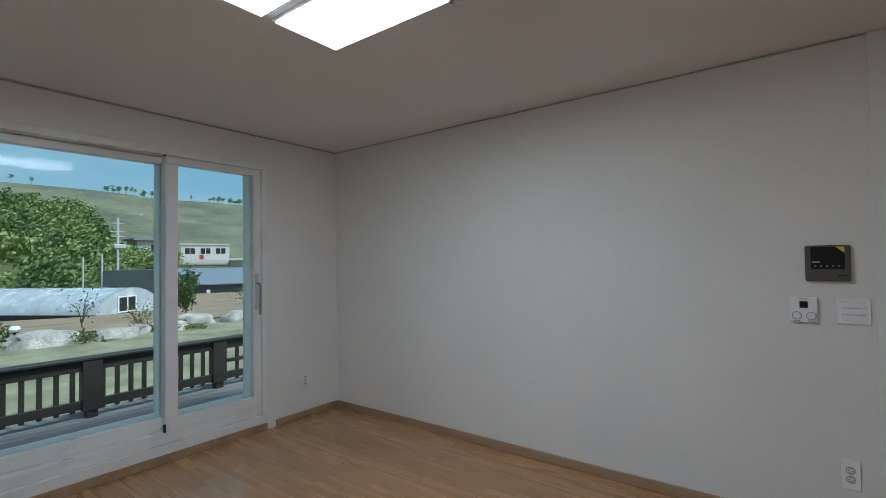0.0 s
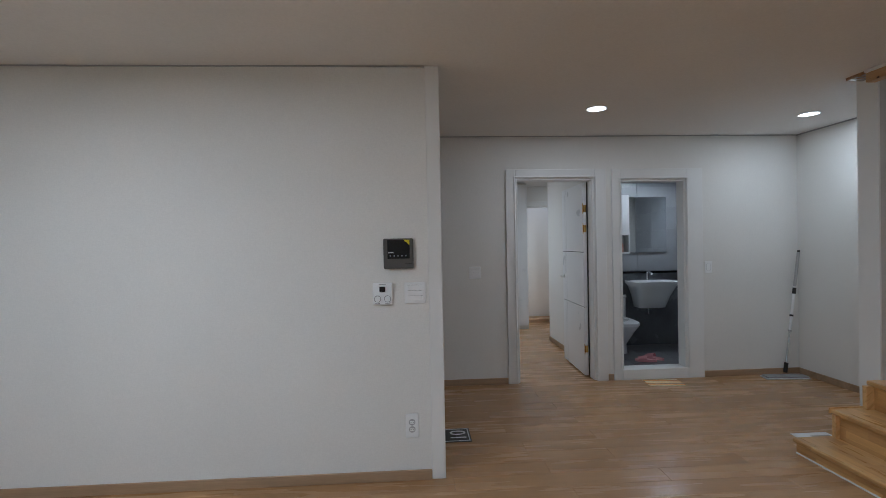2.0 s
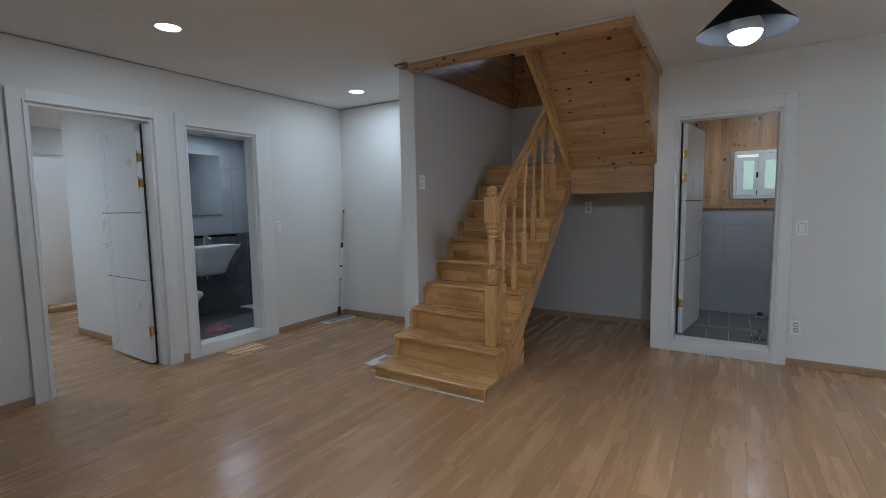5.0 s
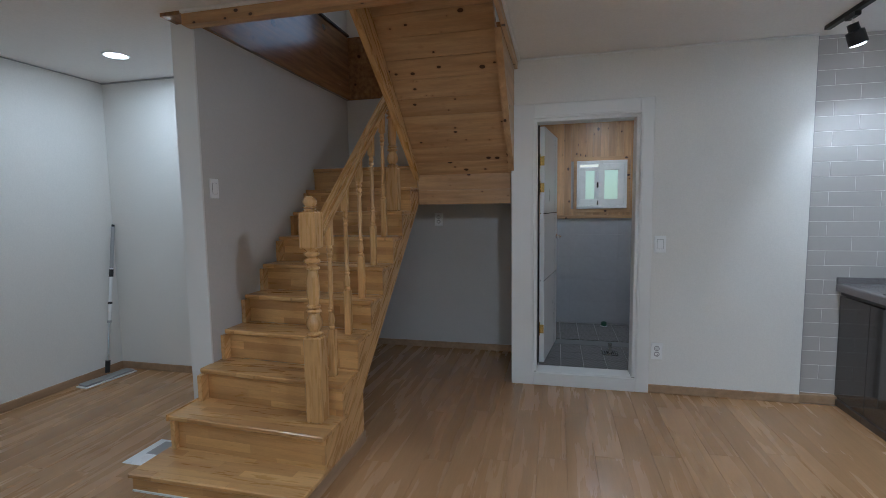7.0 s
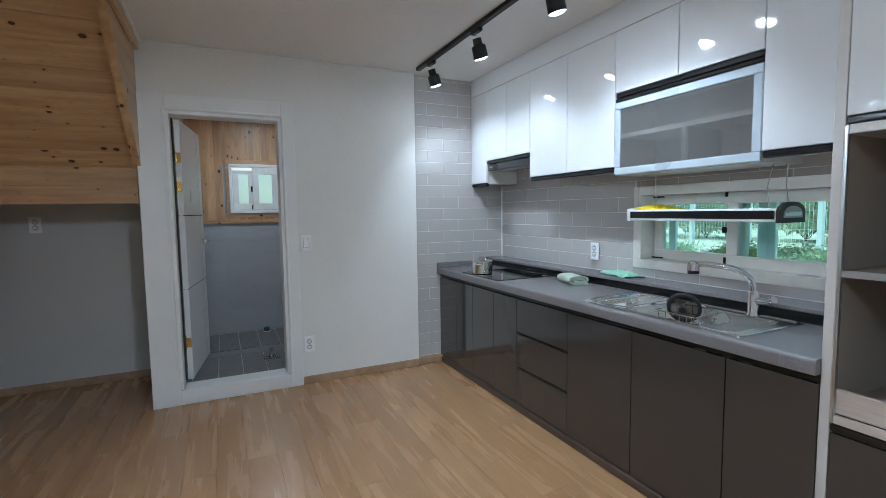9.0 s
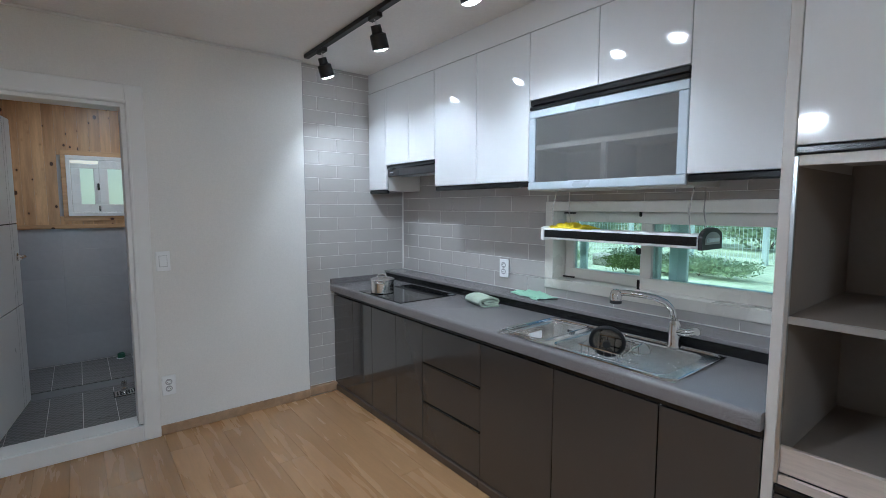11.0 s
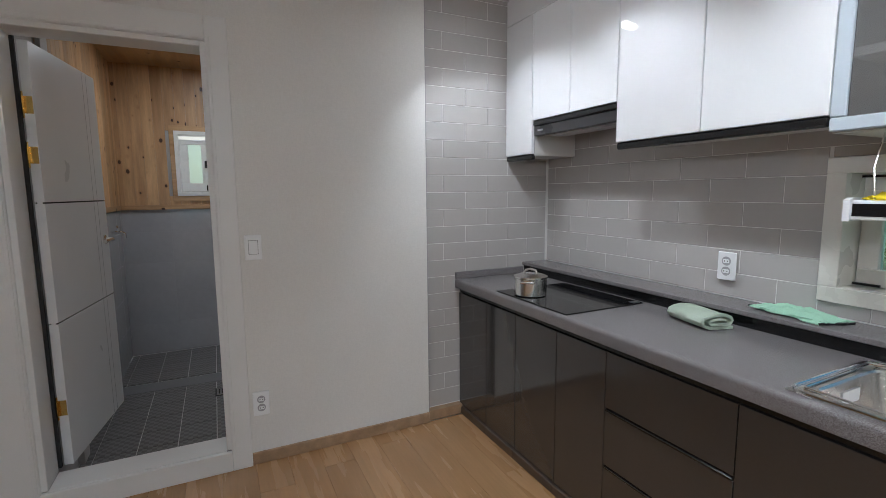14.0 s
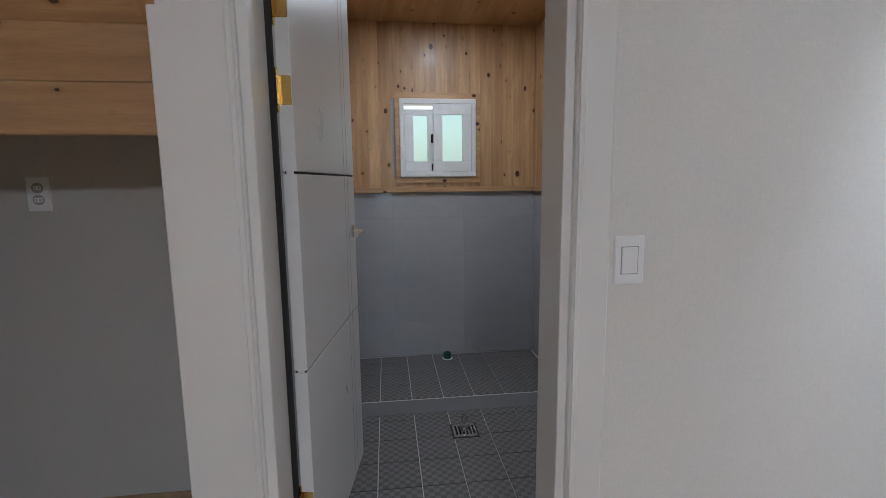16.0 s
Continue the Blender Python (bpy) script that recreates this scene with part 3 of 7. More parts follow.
# cut string on the open side, closed string by the wall
for ya, yb in ((SY0, SY0 + 0.035), (SY1 - 0.03, SY1 - 0.002)):
    out = [(SX + 0.04, 0.0), (3.45, 0.0), (3.45, 0.315), (4.69, 1.425), (4.69, z10 - 0.031)]
    for k in range(10, 0, -1):
        x, z = nose(k)
        out += [(x + 0.039, z - 0.029), (x + 0.039, (z - RISE if k > 1 else 0.0) - (0.029 if k > 1 else 0))]
    out = out[:-1]
    part("string", prism(bmesh.new(), out, "y", ya, yb), RAILWOOD, stair, "", math.atan2(RISE, RUN))
part("plinth", boxed(SX + 0.045, 3.458, SY0 - 0.01, SY0 - 0.0005, 0.0, 0.072, 0.003), SKIRT, stair, "pale plinth strip at the foot of the string")
part("plinth", boxed(SX + 0.012, SX + 0.0195, SY0 + 0.002, 3.36, 0.0, 0.009, 0.001), WHITE, stair, "white sealing bead along the first riser")
for k in (1, 2):
    x, z = nose(k)
    part("end_board", boxed(x + 0.04, x + RUN + 0.5 if k == 1 else x + 0.55, 3.3625 if k == 1 else 3.3625, 3.370 if k == 1 else 3.370, 0 if k == 1 else 0.29, z - 0.029), RISER, stair)


def block_and_turn(bm, x, y, z0, sizes, half):
    """Square block, turned shaft, square block: (from, to, kind) along the height."""
    for a, b, kind in sizes:
        if kind == "square":
            box(bm, x - half, x + half, y - half, y + half, z0 + a, z0 + b, half * 0.16)
        elif kind == "shaft":
            u = half / 0.0185
            low = ((0.62, 0.0), (0.90, 0.007), (0.92, 0.013), (0.60, 0.020), (0.60, 0.024), (0.78, 0.032), (0.94, 0.048), (0.90, 0.062), (0.64, 0.082), (0.60, 0.090), (0.84, 0.095), (0.86, 0.101), (0.60, 0.107), (0.80, 0.113), (0.80, 0.118), (0.58, 0.125))
            high = ((0.56, 0.085), (0.82, 0.079), (0.84, 0.072), (0.58, 0.066), (0.60, 0.060), (0.90, 0.054), (0.92, 0.045), (0.62, 0.038), (0.64, 0.032), (0.90, 0.026), (0.90, 0.018), (0.60, 0.011), (0.80, 0.005), (0.85, 0.0))
            v = min(u, 1.35)
            prof = [(half * r, a + z * v) for r, z in low] + [(half * 0.72, a + (b - a) * 0.5), (half * 0.70, a + (b - a) * 0.66)] + [(half * r, b - z * v) for r, z in high]
            lathe(bm, [(r, z0 + z) for r, z in prof], (x, y, 0), 20)
        else:
            lathe(bm, [(r * half, z0 + z) for r, z in ((0.78, a), (0.84, a + 0.005), (0.60, a + 0.010), (0.58, a + 0.014), (0.78, a + 0.018), (0.80, a + 0.023), (0.55, a + 0.028), (0.66, a + 0.034), (0.78, a + 0.046), (0.76, a + 0.058), (0.58, a + 0.070), (0.30, a + 0.077), (0.02, a + 0.079))], (x, y, 0), 24)
    return bm


RB, RS = 1.228, 0.838


def rail_under(x):
    return RB + (x - 3.15) * RS


newel = smooth(part("newel", block_and_turn(bmesh.new(), 3.105, 2.523, 0.2825, [(0.0, 0.455, "square"), (0.455, 0.915, "shaft"), (0.915, 1.102, "square"), (1.102, 1.18, "finial")], 0.046), TURNED, stair), 35)
smooth(part("newel", block_and_turn(bmesh.new(), 4.345, 2.515, 1.3745, [(0.0, 0.325, "square"), (0.325, 0.80, "shaft"), (0.80, 0.93, "square")], 0.046), TURNED, stair), 35)
for k in range(3, 8):
    x, z = nose(k)
    xb = x + 0.125
    h = rail_under(xb) - z + 0.012
    smooth(part("baluster", block_and_turn(bmesh.new(), xb, 2.512, z, [(0.0, 0.265, "square"), (0.265, 0.735, "shaft"), (0.735, h, "square")], 0.0195), TURNED, stair), 35)
rail = bmesh.new()
prism(rail, [(3.15, RB), (4.42, rail_under(4.42)), (4.42, rail_under(4.42) + 0.085), (3.15, RB + 0.085)], "y", 2.482, 2.546)
bmesh.ops.bevel(rail, geom=list(rail.edges), offset=0.012, segments=2, affect="EDGES")
smooth(part("handrail", rail, RAILWOOD, stair, "", math.atan2(RS, 1.0)))
# underside of the upper flight: sloping planks between two strings
slope = math.atan2(2.60 - 1.65, 4.685 - 3.66)
soff = part("soffit", prism(bmesh.new(), [(4.69, 1.66), (3.50, 1.66 + 1.19 * math.tan(slope)), (3.50, 1.73 + 1.19 * math.tan(slope)), (4.69, 1.73)], "y", 1.665, 2.40), PINE_Y, stair)
n_pl = 11
for i in range(n_pl):
    a, b = i / n_pl, (i + 1) / n_pl
    L = 1.19 / math.cos(slope)
    m = Matrix.Translation((4.69, 0, 1.657)) @ Matrix.Rotation(slope, 4, "Y")
    pl = boxed(-L * b + 0.001, -L * a - 0.001, 1.667, 2.398, -0.012, -0.0005, 0.0015, m)
    part("plank", pl, PINE_Y, soff)
part("upper_string", prism(bmesh.new(), [(4.69, 1.60), (4.0, 2.13), (3.45, 2.515), (3.45, 1.90 + 1.24 * math.tan(slope)), (4.69, 1.90)], "y", 2.4005, 2.44), RAILWOOD, stair, "", -slope)
part("side_panel", prism(bmesh.new(), [(EAST - 0.003, 1.65), (EAST - 0.003, 2.42), (3.72, 2.42)], "y", 1.6205, 1.664), PINE_X, stair, "triangular knotty pine panel closing the side of the flight")
part("fascia", boxed(4.665, 4.69, 1.655, 2.409, 1.535, 1.659, 0.002), PINE_Y, stair, "knotty pine board under the landing")
part("fascia", boxed(4.665, 4.69, 1.655, 2.409, 1.42, 1.534, 0.002), PINE_Y, stair, "knotty pine board under the landing")
part("landing_base", boxed(4.691, SHAFT, 1.655, 3.327, 1.50, z10 - 0.031), CEIL, stair)
# wood round the ceiling opening
structure("trim_opening_west", boxed(3.205, 3.272, 1.60, 3.318, H - 0.075, H - 0.012, 0.003), PINE_Y, "pine edge board along the stair opening")
structure("trim_opening_south", boxed(3.272, EAST - 0.001, 1.595, 1.62, H - 0.07, H - 0.012, 0.003), PINE_X, "pine edge board along the stair opening")
structure("trim_opening_bead", boxed(3.185, 3.204, 1.575, 3.31, H - 0.018, H - 0.0005, 0.003), WHITE, "white bead along the stair opening")
structure("trim_opening_bead_south", boxed(3.204, EAST - 0.013, 1.575, 1.594, H - 0.018, H - 0.0005, 0.003), WHITE, "white bead along the stair opening")
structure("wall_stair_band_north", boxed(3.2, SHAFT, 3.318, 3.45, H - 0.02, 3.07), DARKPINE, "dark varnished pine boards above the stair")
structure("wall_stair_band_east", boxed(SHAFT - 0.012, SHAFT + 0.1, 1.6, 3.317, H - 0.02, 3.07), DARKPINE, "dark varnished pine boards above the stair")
structure("trim_stair_cap", boxed(3.2, SHAFT - 0.02, 3.298, 3.33, 3.071, 3.095, 0.003), BLACK, "dark cap over the pine boards")

# ---- kitchen ----
KY = -1.232
UPF, BASEF = -0.912, -0.582


def wall_cabinet(x0, x1, z0, z1, doors, label, rail=True):
    c = thing("wall_cabinet", (x0, KY, z0), label, "wall cabinet", "kitchen wall cabinets")
    part("body", boxed(x0 + 0.001, x1 - 0.001, KY + 0.001, UPF - 0.021, z0 + (0.02 if rail else 0.0), z1), CARCASS, c)
    if rail:
        smooth(part("handle_rail", boxed(x0 + 0.002, x1 - 0.002, UPF - 0.034, UPF - 0.004, z0 - 0.002, z0 + 0.028, 0.006), BLACK, c, "glossy black handle rail"))
    w = (x1 - x0) / doors
    # grey sheet behind the doors puts the shade of their gaps into colour
    part("shadow_gap", boxed(x0, x1, UPF - 0.0208, UPF - 0.0202, z0 + 0.03, z1 + 0.001), GREY_LINE, c)
    for i in range(doors):
        part("door", boxed(x0 + i * w + 0.002, x0 + (i + 1) * w - 0.002, UPF - 0.02, UPF, z0 + (0.03 if rail else 0.002), z1 - 0.003, 0.0015), GLOSSWHITE, c, "high-gloss white cabinet door")
    return c


wall_cabinet(4.372, 4.636, 1.55, 2.34, 1, "narrow high-gloss white wall cabinet beside the tiled wall")
wall_cabinet(3.75, 4.372, 1.732, 2.34, 2, "high-gloss white wall cabinet above the range hood")
wall_cabinet(2.931, 3.75, 1.552, 2.34, 2, "high-gloss white two-door wall cabinet")
wall_cabinet(2.114, 2.931, 1.965, 2.34, 2, "short high-gloss white cabinet above a glass flap")
wall_cabinet(1.705, 2.114, 1.545, 2.34, 1, "high-gloss white wall cabinet beside the tall unit")
tagged(place("cornice_panel", boxed(1.05, 4.636, KY, UPF - 0.004, 2.342, H - 0.001, 0.001), GLOSSWHITE), "white gloss filler panel between cabinets and ceiling", "filler panel")

gc = thing("glass_cabinet", (2.114, KY, 1.53), "wall cabinet with an aluminium framed frosted glass flap, nearly empty", "wall cabinet")
for n, b in (("side", (2.116, 2.134, KY + 0.001, UPF - 0.022, 1.53, 1.962)), ("side", (2.911, 2.929, KY + 0.001, UPF - 0.022, 1.53, 1.962)), ("base", (2.134, 2.911, KY + 0.001, UPF - 0.022, 1.53, 1.548)),
             ("back", (2.134, 2.911, KY + 0.001, KY + 0.008, 1.548, 1.962)), ("shelf", (2.134, 2.911, KY + 0.008, UPF - 0.045, 1.745, 1.763)), ("divider", (2.50, 2.518, KY + 0.008, UPF - 0.055, 1.548, 1.745))):
    part(n, boxed(*b), CARCASS, gc)
part("shelf_edge", boxed(2.134, 2.911, UPF - 0.0445, UPF - 0.036, 1.742, 1.766), EDGEWHITE, gc)
part("divider_edge", boxed(2.496, 2.522, UPF - 0.0545, UPF - 0.037, 1.548, 1.7415), EDGEWHITE, gc)
flap = part("flap", boxed(2.157, 2.888, UPF - 0.011, UPF - 0.006, 1.574, 1.898), FROST, gc, "frosted glass pane")
for n, b in (("frame_rail", (2.116, 2.929, 1.533, 1.572)), ("frame_rail", (2.116, 2.929, 1.90, 1.938)), ("frame_stile", (2.116, 2.155, 1.573, 1.899)), ("frame_stile", (2.89, 2.929, 1.573, 1.899))):
    part(n, boxed(b[0], b[1], UPF - 0.02, UPF + 0.001, b[2], b[3], 0.003), ALU_PALE, flap, "pale satin aluminium frame")
smooth(part("handle_rail", boxed(2.116, 2.929, UPF - 0.03, UPF, 1.942, 1.962, 0.005), BLACK, gc, "glossy black handle rail"))

hood = thing("range_hood", (3.753, KY, 1.68), "slim dark grey slide-out range hood under the wall cabinet", "range hood")
part("front", boxed(3.756, 4.366, UPF - 0.045, UPF - 0.012, 1.676, 1.7285, 0.003), HOODGREY, hood)
part("body", boxed(3.756, 4.366, KY + 0.12, UPF - 0.046, 1.682, 1.7285), CARCASS, hood)
part("filter", boxed(3.82, 4.30, KY + 0.14, UPF - 0.09, 1.676, 1.6815, 0.002), ALU, hood)
part("badge", boxed(4.285, 4.335, UPF - 0.0118, UPF - 0.011, 1.70, 1.71), ALU, hood)


KICK = plain("dark_kickboard", (0.09, 0.065, 0.05), 0.35, var=0.1)


def base_cabinet(x0, x1, label, kind="doors", n=1, body_top=0.758):
    c = thing("base_cabinet", (x0, KY, 0), label, "base cabinet", "kitchen base cabinets")
    part("body", boxed(x0 + 0.001, x1 - 0.001, KY + 0.005, BASEF - 0.022, 0.06, body_top), MATTBLACK, c)
    part("kickboard", boxed(x0, x1, BASEF - 0.03, BASEF + 0.012, 0.0, 0.045, 0.003), KICK, c, "dark brown kickboard")
    top, low = 0.758, 0.05
    if kind == "doors":
        w = (x1 - x0) / n
        for i in range(n):
            part("door", boxed(x0 + i * w + 0.0022, x0 + (i + 1) * w - 0.0022, BASEF - 0.02, BASEF, low, top, 0.0015), GLOSSGREY, c)
    else:
        cuts = [low, 0.30, 0.535, top]
        for a, b in zip(cuts, cuts[1:]):
            d = part("drawer", boxed(x0 + 0.0015, x1 - 0.0015, BASEF - 0.02, BASEF, a + 0.002, b - (0.014 if b < top else 0.0), 0.0015), GLOSSGREY, c)
            if b < top:
                smooth(part("pull", boxed(x0 + 0.004, x1 - 0.004, BASEF - 0.018, BASEF + 0.004, b - 0.0135, b - 0.003, 0.003), BLACK, d, "black grip strip"))
    return c


base_cabinet(4.318, 4.638, "narrow charcoal gloss base cabinet at the tiled wall")
base_cabinet(4.038, 4.318, "narrow charcoal gloss base cabinet under the hob")
base_cabinet(3.727, 4.038, "charcoal gloss base cabinet under the hob")
base_cabinet(3.437, 3.727, "charcoal gloss base cabinet beside the drawers")
base_cabinet(2.934, 3.437, "charcoal gloss unit of three drawers with black grips", "drawers")
base_cabinet(2.019, 2.934, "charcoal gloss two-door cabinet under the sink", n=2, body_top=0.62)
base_cabinet(1.705, 2.019, "charcoal gloss base cabinet beside the tall unit")
tagged(place("handle_channel", boxed(1.705, 4.638, BASEF - 0.03, BASEF - 0.004, 0.762, 0.7915, 0.003), BLACK), "black recessed grip channel under the worktop", "trim")

# worktop with a cut-out for the sink
wt = thing("worktop", (1.705, KY, 0.82), "speckled grey-brown stone worktop with a raised back ledge", "worktop")
WF, SK = -0.554, (1.985, 2.815, -1.02, -0.60)
part("slab", boxed(SK[1], 4.638, KY + 0.002, WF - 0.0162, 0.809, 0.862), STONE, wt)
part("slab", boxed(1.705, SK[0], KY + 0.002, WF - 0.0162, 0.809, 0.862), STONE, wt)
fe_ = [(WF - 0.016, 0.809), (WF, 0.809)] + [(WF - 0.016 + 0.016 * math.cos(radians(d)), 0.846 + 0.016 * math.sin(radians(d))) for d in (0, 22, 45, 68, 90)]
smooth(part("front_edge", prism(bmesh.new(), fe_, "x", 1.705, 4.638), STONE, wt), 30)
part("front_strip", boxed(SK[0], SK[1], SK[3], WF - 0.0162, 0.809, 0.862), STONE, wt)
part("rear_strip", boxed(SK[0], SK[1], KY + 0.002, SK[2], 0.809, 0.862), STONE, wt)
part("back_ledge", boxed(1.705, 4.638, KY + 0.002, -1.045, 0.910, 0.930, 0.003), STONE, wt)
part("ledge_front", boxed(1.705, 4.638, KY + 0.002, -1.062, 0.8625, 0.9095), BLACK, wt, "black recessed strip under the ledge")
part("side_upstand", boxed(4.618, 4.638, -1.044, WF, 0.8625, 0.902, 0.002), STONE, wt)

hob = thing("hob", (3.65, -1.04, 0.862), "flush black glass hob set in the worktop", "hob")
part("glass", boxed(3.66, 4.205, -1.03, -0.555 - 0.02, 0.8622, 0.868, 0.002), HOB, hob)
part("touch_panel", boxed(3.67, 3.70, -1.02, -0.98, 0.8682, 0.8687), ALU, hob)

pot = thing("saucepan", (4.045, -0.675, 0.868), "small stainless steel pot with lid standing on the hob", "pot")
smooth(part("body", lathe(bmesh.new(), [(0.076, 0.8685), (0.08, 0.872), (0.08, 0.955), (0.083, 0.958), (0.083, 0.961)], (4.045, -0.675, 0), 32), STEEL, pot), 30)
lid = smooth(part("lid", lathe(bmesh.new(), [(0.084, 0.9612), (0.084, 0.964), (0.06, 0.973), (0.02, 0.979), (0.004, 0.98)], (4.045, -0.675, 0), 32), STEEL, pot), 30)
smooth(part("knob", tube(bmesh.new(), [(4.02, -0.695, 0.976), (4.025, -0.691, 0.992), (4.045, -0.675, 0.999), (4.065, -0.659, 0.992), (4.07, -0.655, 0.976)], 0.006, 8), STEEL, lid))
for s in (-1, 1):
    cx, cy = 4.045 + s * 0.058, -0.675 - s * 0.058
    tx, ty = 0.707 * 0.03, 0.707 * 0.03
    ox, oy = s * 0.022, -s * 0.022
    smooth(part("side_handle", tube(bmesh.new(), [(cx - tx, cy - ty, 0.945), (cx - tx + ox, cy - ty + oy, 0.948), (cx + tx + ox, cy + ty + oy, 0.948), (cx + tx, cy + ty, 0.945)], 0.005, 8), STEEL, pot))

# sink
sink = thing("kitchen_sink", (2.4, -0.82, 0.86), "stainless steel sink with one large and one small bowl", "sink")


def bowl(x0, x1, y0, y1, depth, r):
    bm = bmesh.new()
    rings = []
    for inset, z in ((0.0, 0.864), (0.006, 0.86), (0.012, 0.80), (0.025, 0.864 - depth + 0.02), (0.045, 0.864 - depth)):
        ring = []
        for cx, cy, a0 in ((x1 - r, y1 - r, 0), (x0 + r, y1 - r, 90), (x0 + r, y0 + r, 180), (x1 - r, y0 + r, 270)):
            for j in range(7):
                a = radians(a0 + 15 * j)
                ring.append(bm.verts.new((cx + (r - inset) * math.cos(a), cy + (r - inset) * math.sin(a), z)))
        rings.append(ring)
    for a, b in zip(rings, rings[1:]):
        k = len(a)
        for i in range(k):
            bm.faces.new((a[i], a[(i + 1) % k], b[(i + 1) % k], b[i]))
    bm.faces.new(rings[-1])
    return bm


smooth(part("large_bowl", bowl(2.03, 2.535, -0.985, -0.622, 0.19, 0.055), STEEL, sink))
smooth(part("small_bowl", bowl(2.557, 2.785, -0.985, -0.622, 0.13, 0.055), STEEL, sink))
rim = bmesh.new()
for b in ((1.975, 2.03, -1.03, -0.589), (2.785, 2.825, -1.03, -0.589), (2.03, 2.785, -1.03, -0.985), (2.03, 2.785, -0.622, -0.589), (2.535, 2.557, -0.985, -0.622)):
    box(rim, b[0], b[1], b[2], b[3], 0.8625, 0.8655)
part("rim", rim, STEEL, sink)
for x0, x1 in ((2.03, 2.535), (2.557, 2.785)):
    for sx in (0, 1):
        for sy in (0, 1):
            r = 0.055
            cx, cy = (x0, x1)[sx], (-0.985, -0.622)[sy]
            dx, dy = (1, -1)[sx], (1, -1)[sy]
            pts = [(cx, cy)] + [(cx + dx * (r - r * math.cos(radians(a))), cy + dy * (r - r * math.sin(radians(a)))) for a in range(90, -1, -15)]
            part("corner", prism(bmesh.new(), pts, "z", 0.863, 0.8654), STEEL, sink)
lip = [(cx + 0.05 * math.cos(radians(a0 + 15 * j)), cy + 0.05 * math.sin(radians(a0 + 15 * j)), 0.867) for cx, cy, a0 in ((2.772, -0.642, 0), (2.028, -0.642, 90), (2.028, -0.977, 180), (2.772, -0.977, 270)) for j in range(7)]
smooth(part("lip", tube(bmesh.new(), lip + lip[:2], 0.0045, 8), CHROME, sink, "polished raised lip"))
smooth(part("drain_basket", lathe(bmesh.new(), [(0.055, 0.6745), (0.055, 0.678), (0.045, 0.68), (0.03, 0.677), (0.002, 0.677)], (2.25, -0.82, 0), 24), CHROME, sink))
smooth(part("rim_wire", tube(bmesh.new(), [(2.80, -0.635, 0.869), (2.805, -0.98, 0.869), (2.60, -1.0, 0.869), (2.59, -0.98, 0.869), (2.575, -0.65, 0.869), (2.62, -0.63, 0.869), (2.80, -0.635, 0.869)], 0.003, 6), CHROME, sink))
for i in range(4):
    part("overflow_slot", boxed(2.66 + i * 0.012, 2.666 + i * 0.012, -0.9765, -0.974, 0.812, 0.836), DARKGAP, sink)
part("sticker", boxed(2.7725, 2.7735, -0.86, -0.77, 0.79, 0.835), PLASTIC, sink, "white and black paper sticker")

tap = thing("kitchen_tap", (2.155, -1.005, 0.8655), "chrome mixer tap with pull-out spray head", "tap")
smooth(part("body", lathe(bmesh.new(), [(0.03, 0.8657), (0.03, 0.872), (0.024, 0.88), (0.023, 0.96), (0.019, 0.972), (0.014, 0.98)], (2.175, -1.005, 0), 24), CHROME, tap))
sp = [(2.175, -1.005, 0.95), (2.176, -1.003, 0.99), (2.183, -0.992, 1.03), (2.20, -0.965, 1.06), (2.23, -0.93, 1.081), (2.265, -0.895, 1.09), (2.305, -0.86, 1.096), (2.335, -0.835, 1.096)]
smooth(part("spout", tube(bmesh.new(), sp, 0.0135, 14), CHROME, tap))
smooth(part("lever", tube(bmesh.new(), [(2.175, -1.005, 0.935), (2.12, -1.0, 0.937), (2.075, -0.985, 0.955)], 0.016, 12), CHROME, tap))
head = smooth(part("spray_head", lathe(bmesh.new(), [(0.02, 1.062), (0.026, 1.065), (0.026, 1.088), (0.02, 1.104), (0.012, 1.11)], (2.345, -0.826, 0), 20), CHROME, tap))
smooth(part("nozzle", lathe(bmesh.new(), [(0.021, 1.049), (0.025, 1.051), (0.025, 1.0615), (0.021, 1.0618)], (2.345, -0.826, 0), 20), MATTBLACK, head, "black nozzle ring"))

BX, BY_ = 2.32, -0.745
pan = thing("dish_basket", (BX, BY_, 0.675), "wire basket standing in the sink", "dish basket")
BT = 0.90
for i in range(6):
    x = BX - 0.09 + i * 0.036
    smooth(part("wire", tube(bmesh.new(), [(x, BY_ - 0.075, BT), (x, BY_ - 0.07, 0.815), (x, BY_ + 0.06, 0.815), (x, BY_ + 0.065, BT - 0.02)], 0.0024, 6), CHROME, pan))
for y, z in ((BY_ - 0.075, BT), (BY_ + 0.065, BT - 0.02), (BY_ - 0.07, 0.817), (BY_ + 0.06, 0.817), (BY_ + 0.064, BT - 0.05), (BY_ - 0.073, BT - 0.04)):
    smooth(part("wire", tube(bmesh.new(), [(BX - 0.10, y, z), (BX + 0.10, y, z)], 0.003, 6), CHROME, pan))
for s_ in (-1, 1):
    smooth(part("wire", tube(bmesh.new(), [(BX + s_ * 0.10, BY_ - 0.075, BT), (BX + s_ * 0.10, BY_ + 0.065, BT - 0.02)], 0.003, 6), CHROME, pan))
smooth(part("divider_wire", tube(bmesh.new(), [(BX - 0.05, BY_ + 0.02, 0.815), (BX - 0.05, BY_ + 0.025, 0.865), (BX + 0.05, BY_ + 0.025, 0.865), (BX + 0.05, BY_ + 0.02, 0.815)], 0.0024, 6), CHROME, pan))
for x in (BX - 0.09, BX + 0.09):
    part("foot", tube(bmesh.new(), [(x, BY_, 0.675), (x, BY_, 0.815)], 0.004, 6), CHROME, pan)
lidt = Matrix.Rotation(radians(28), 3, "Z") @ Matrix.Rotation(radians(74), 3, "X")
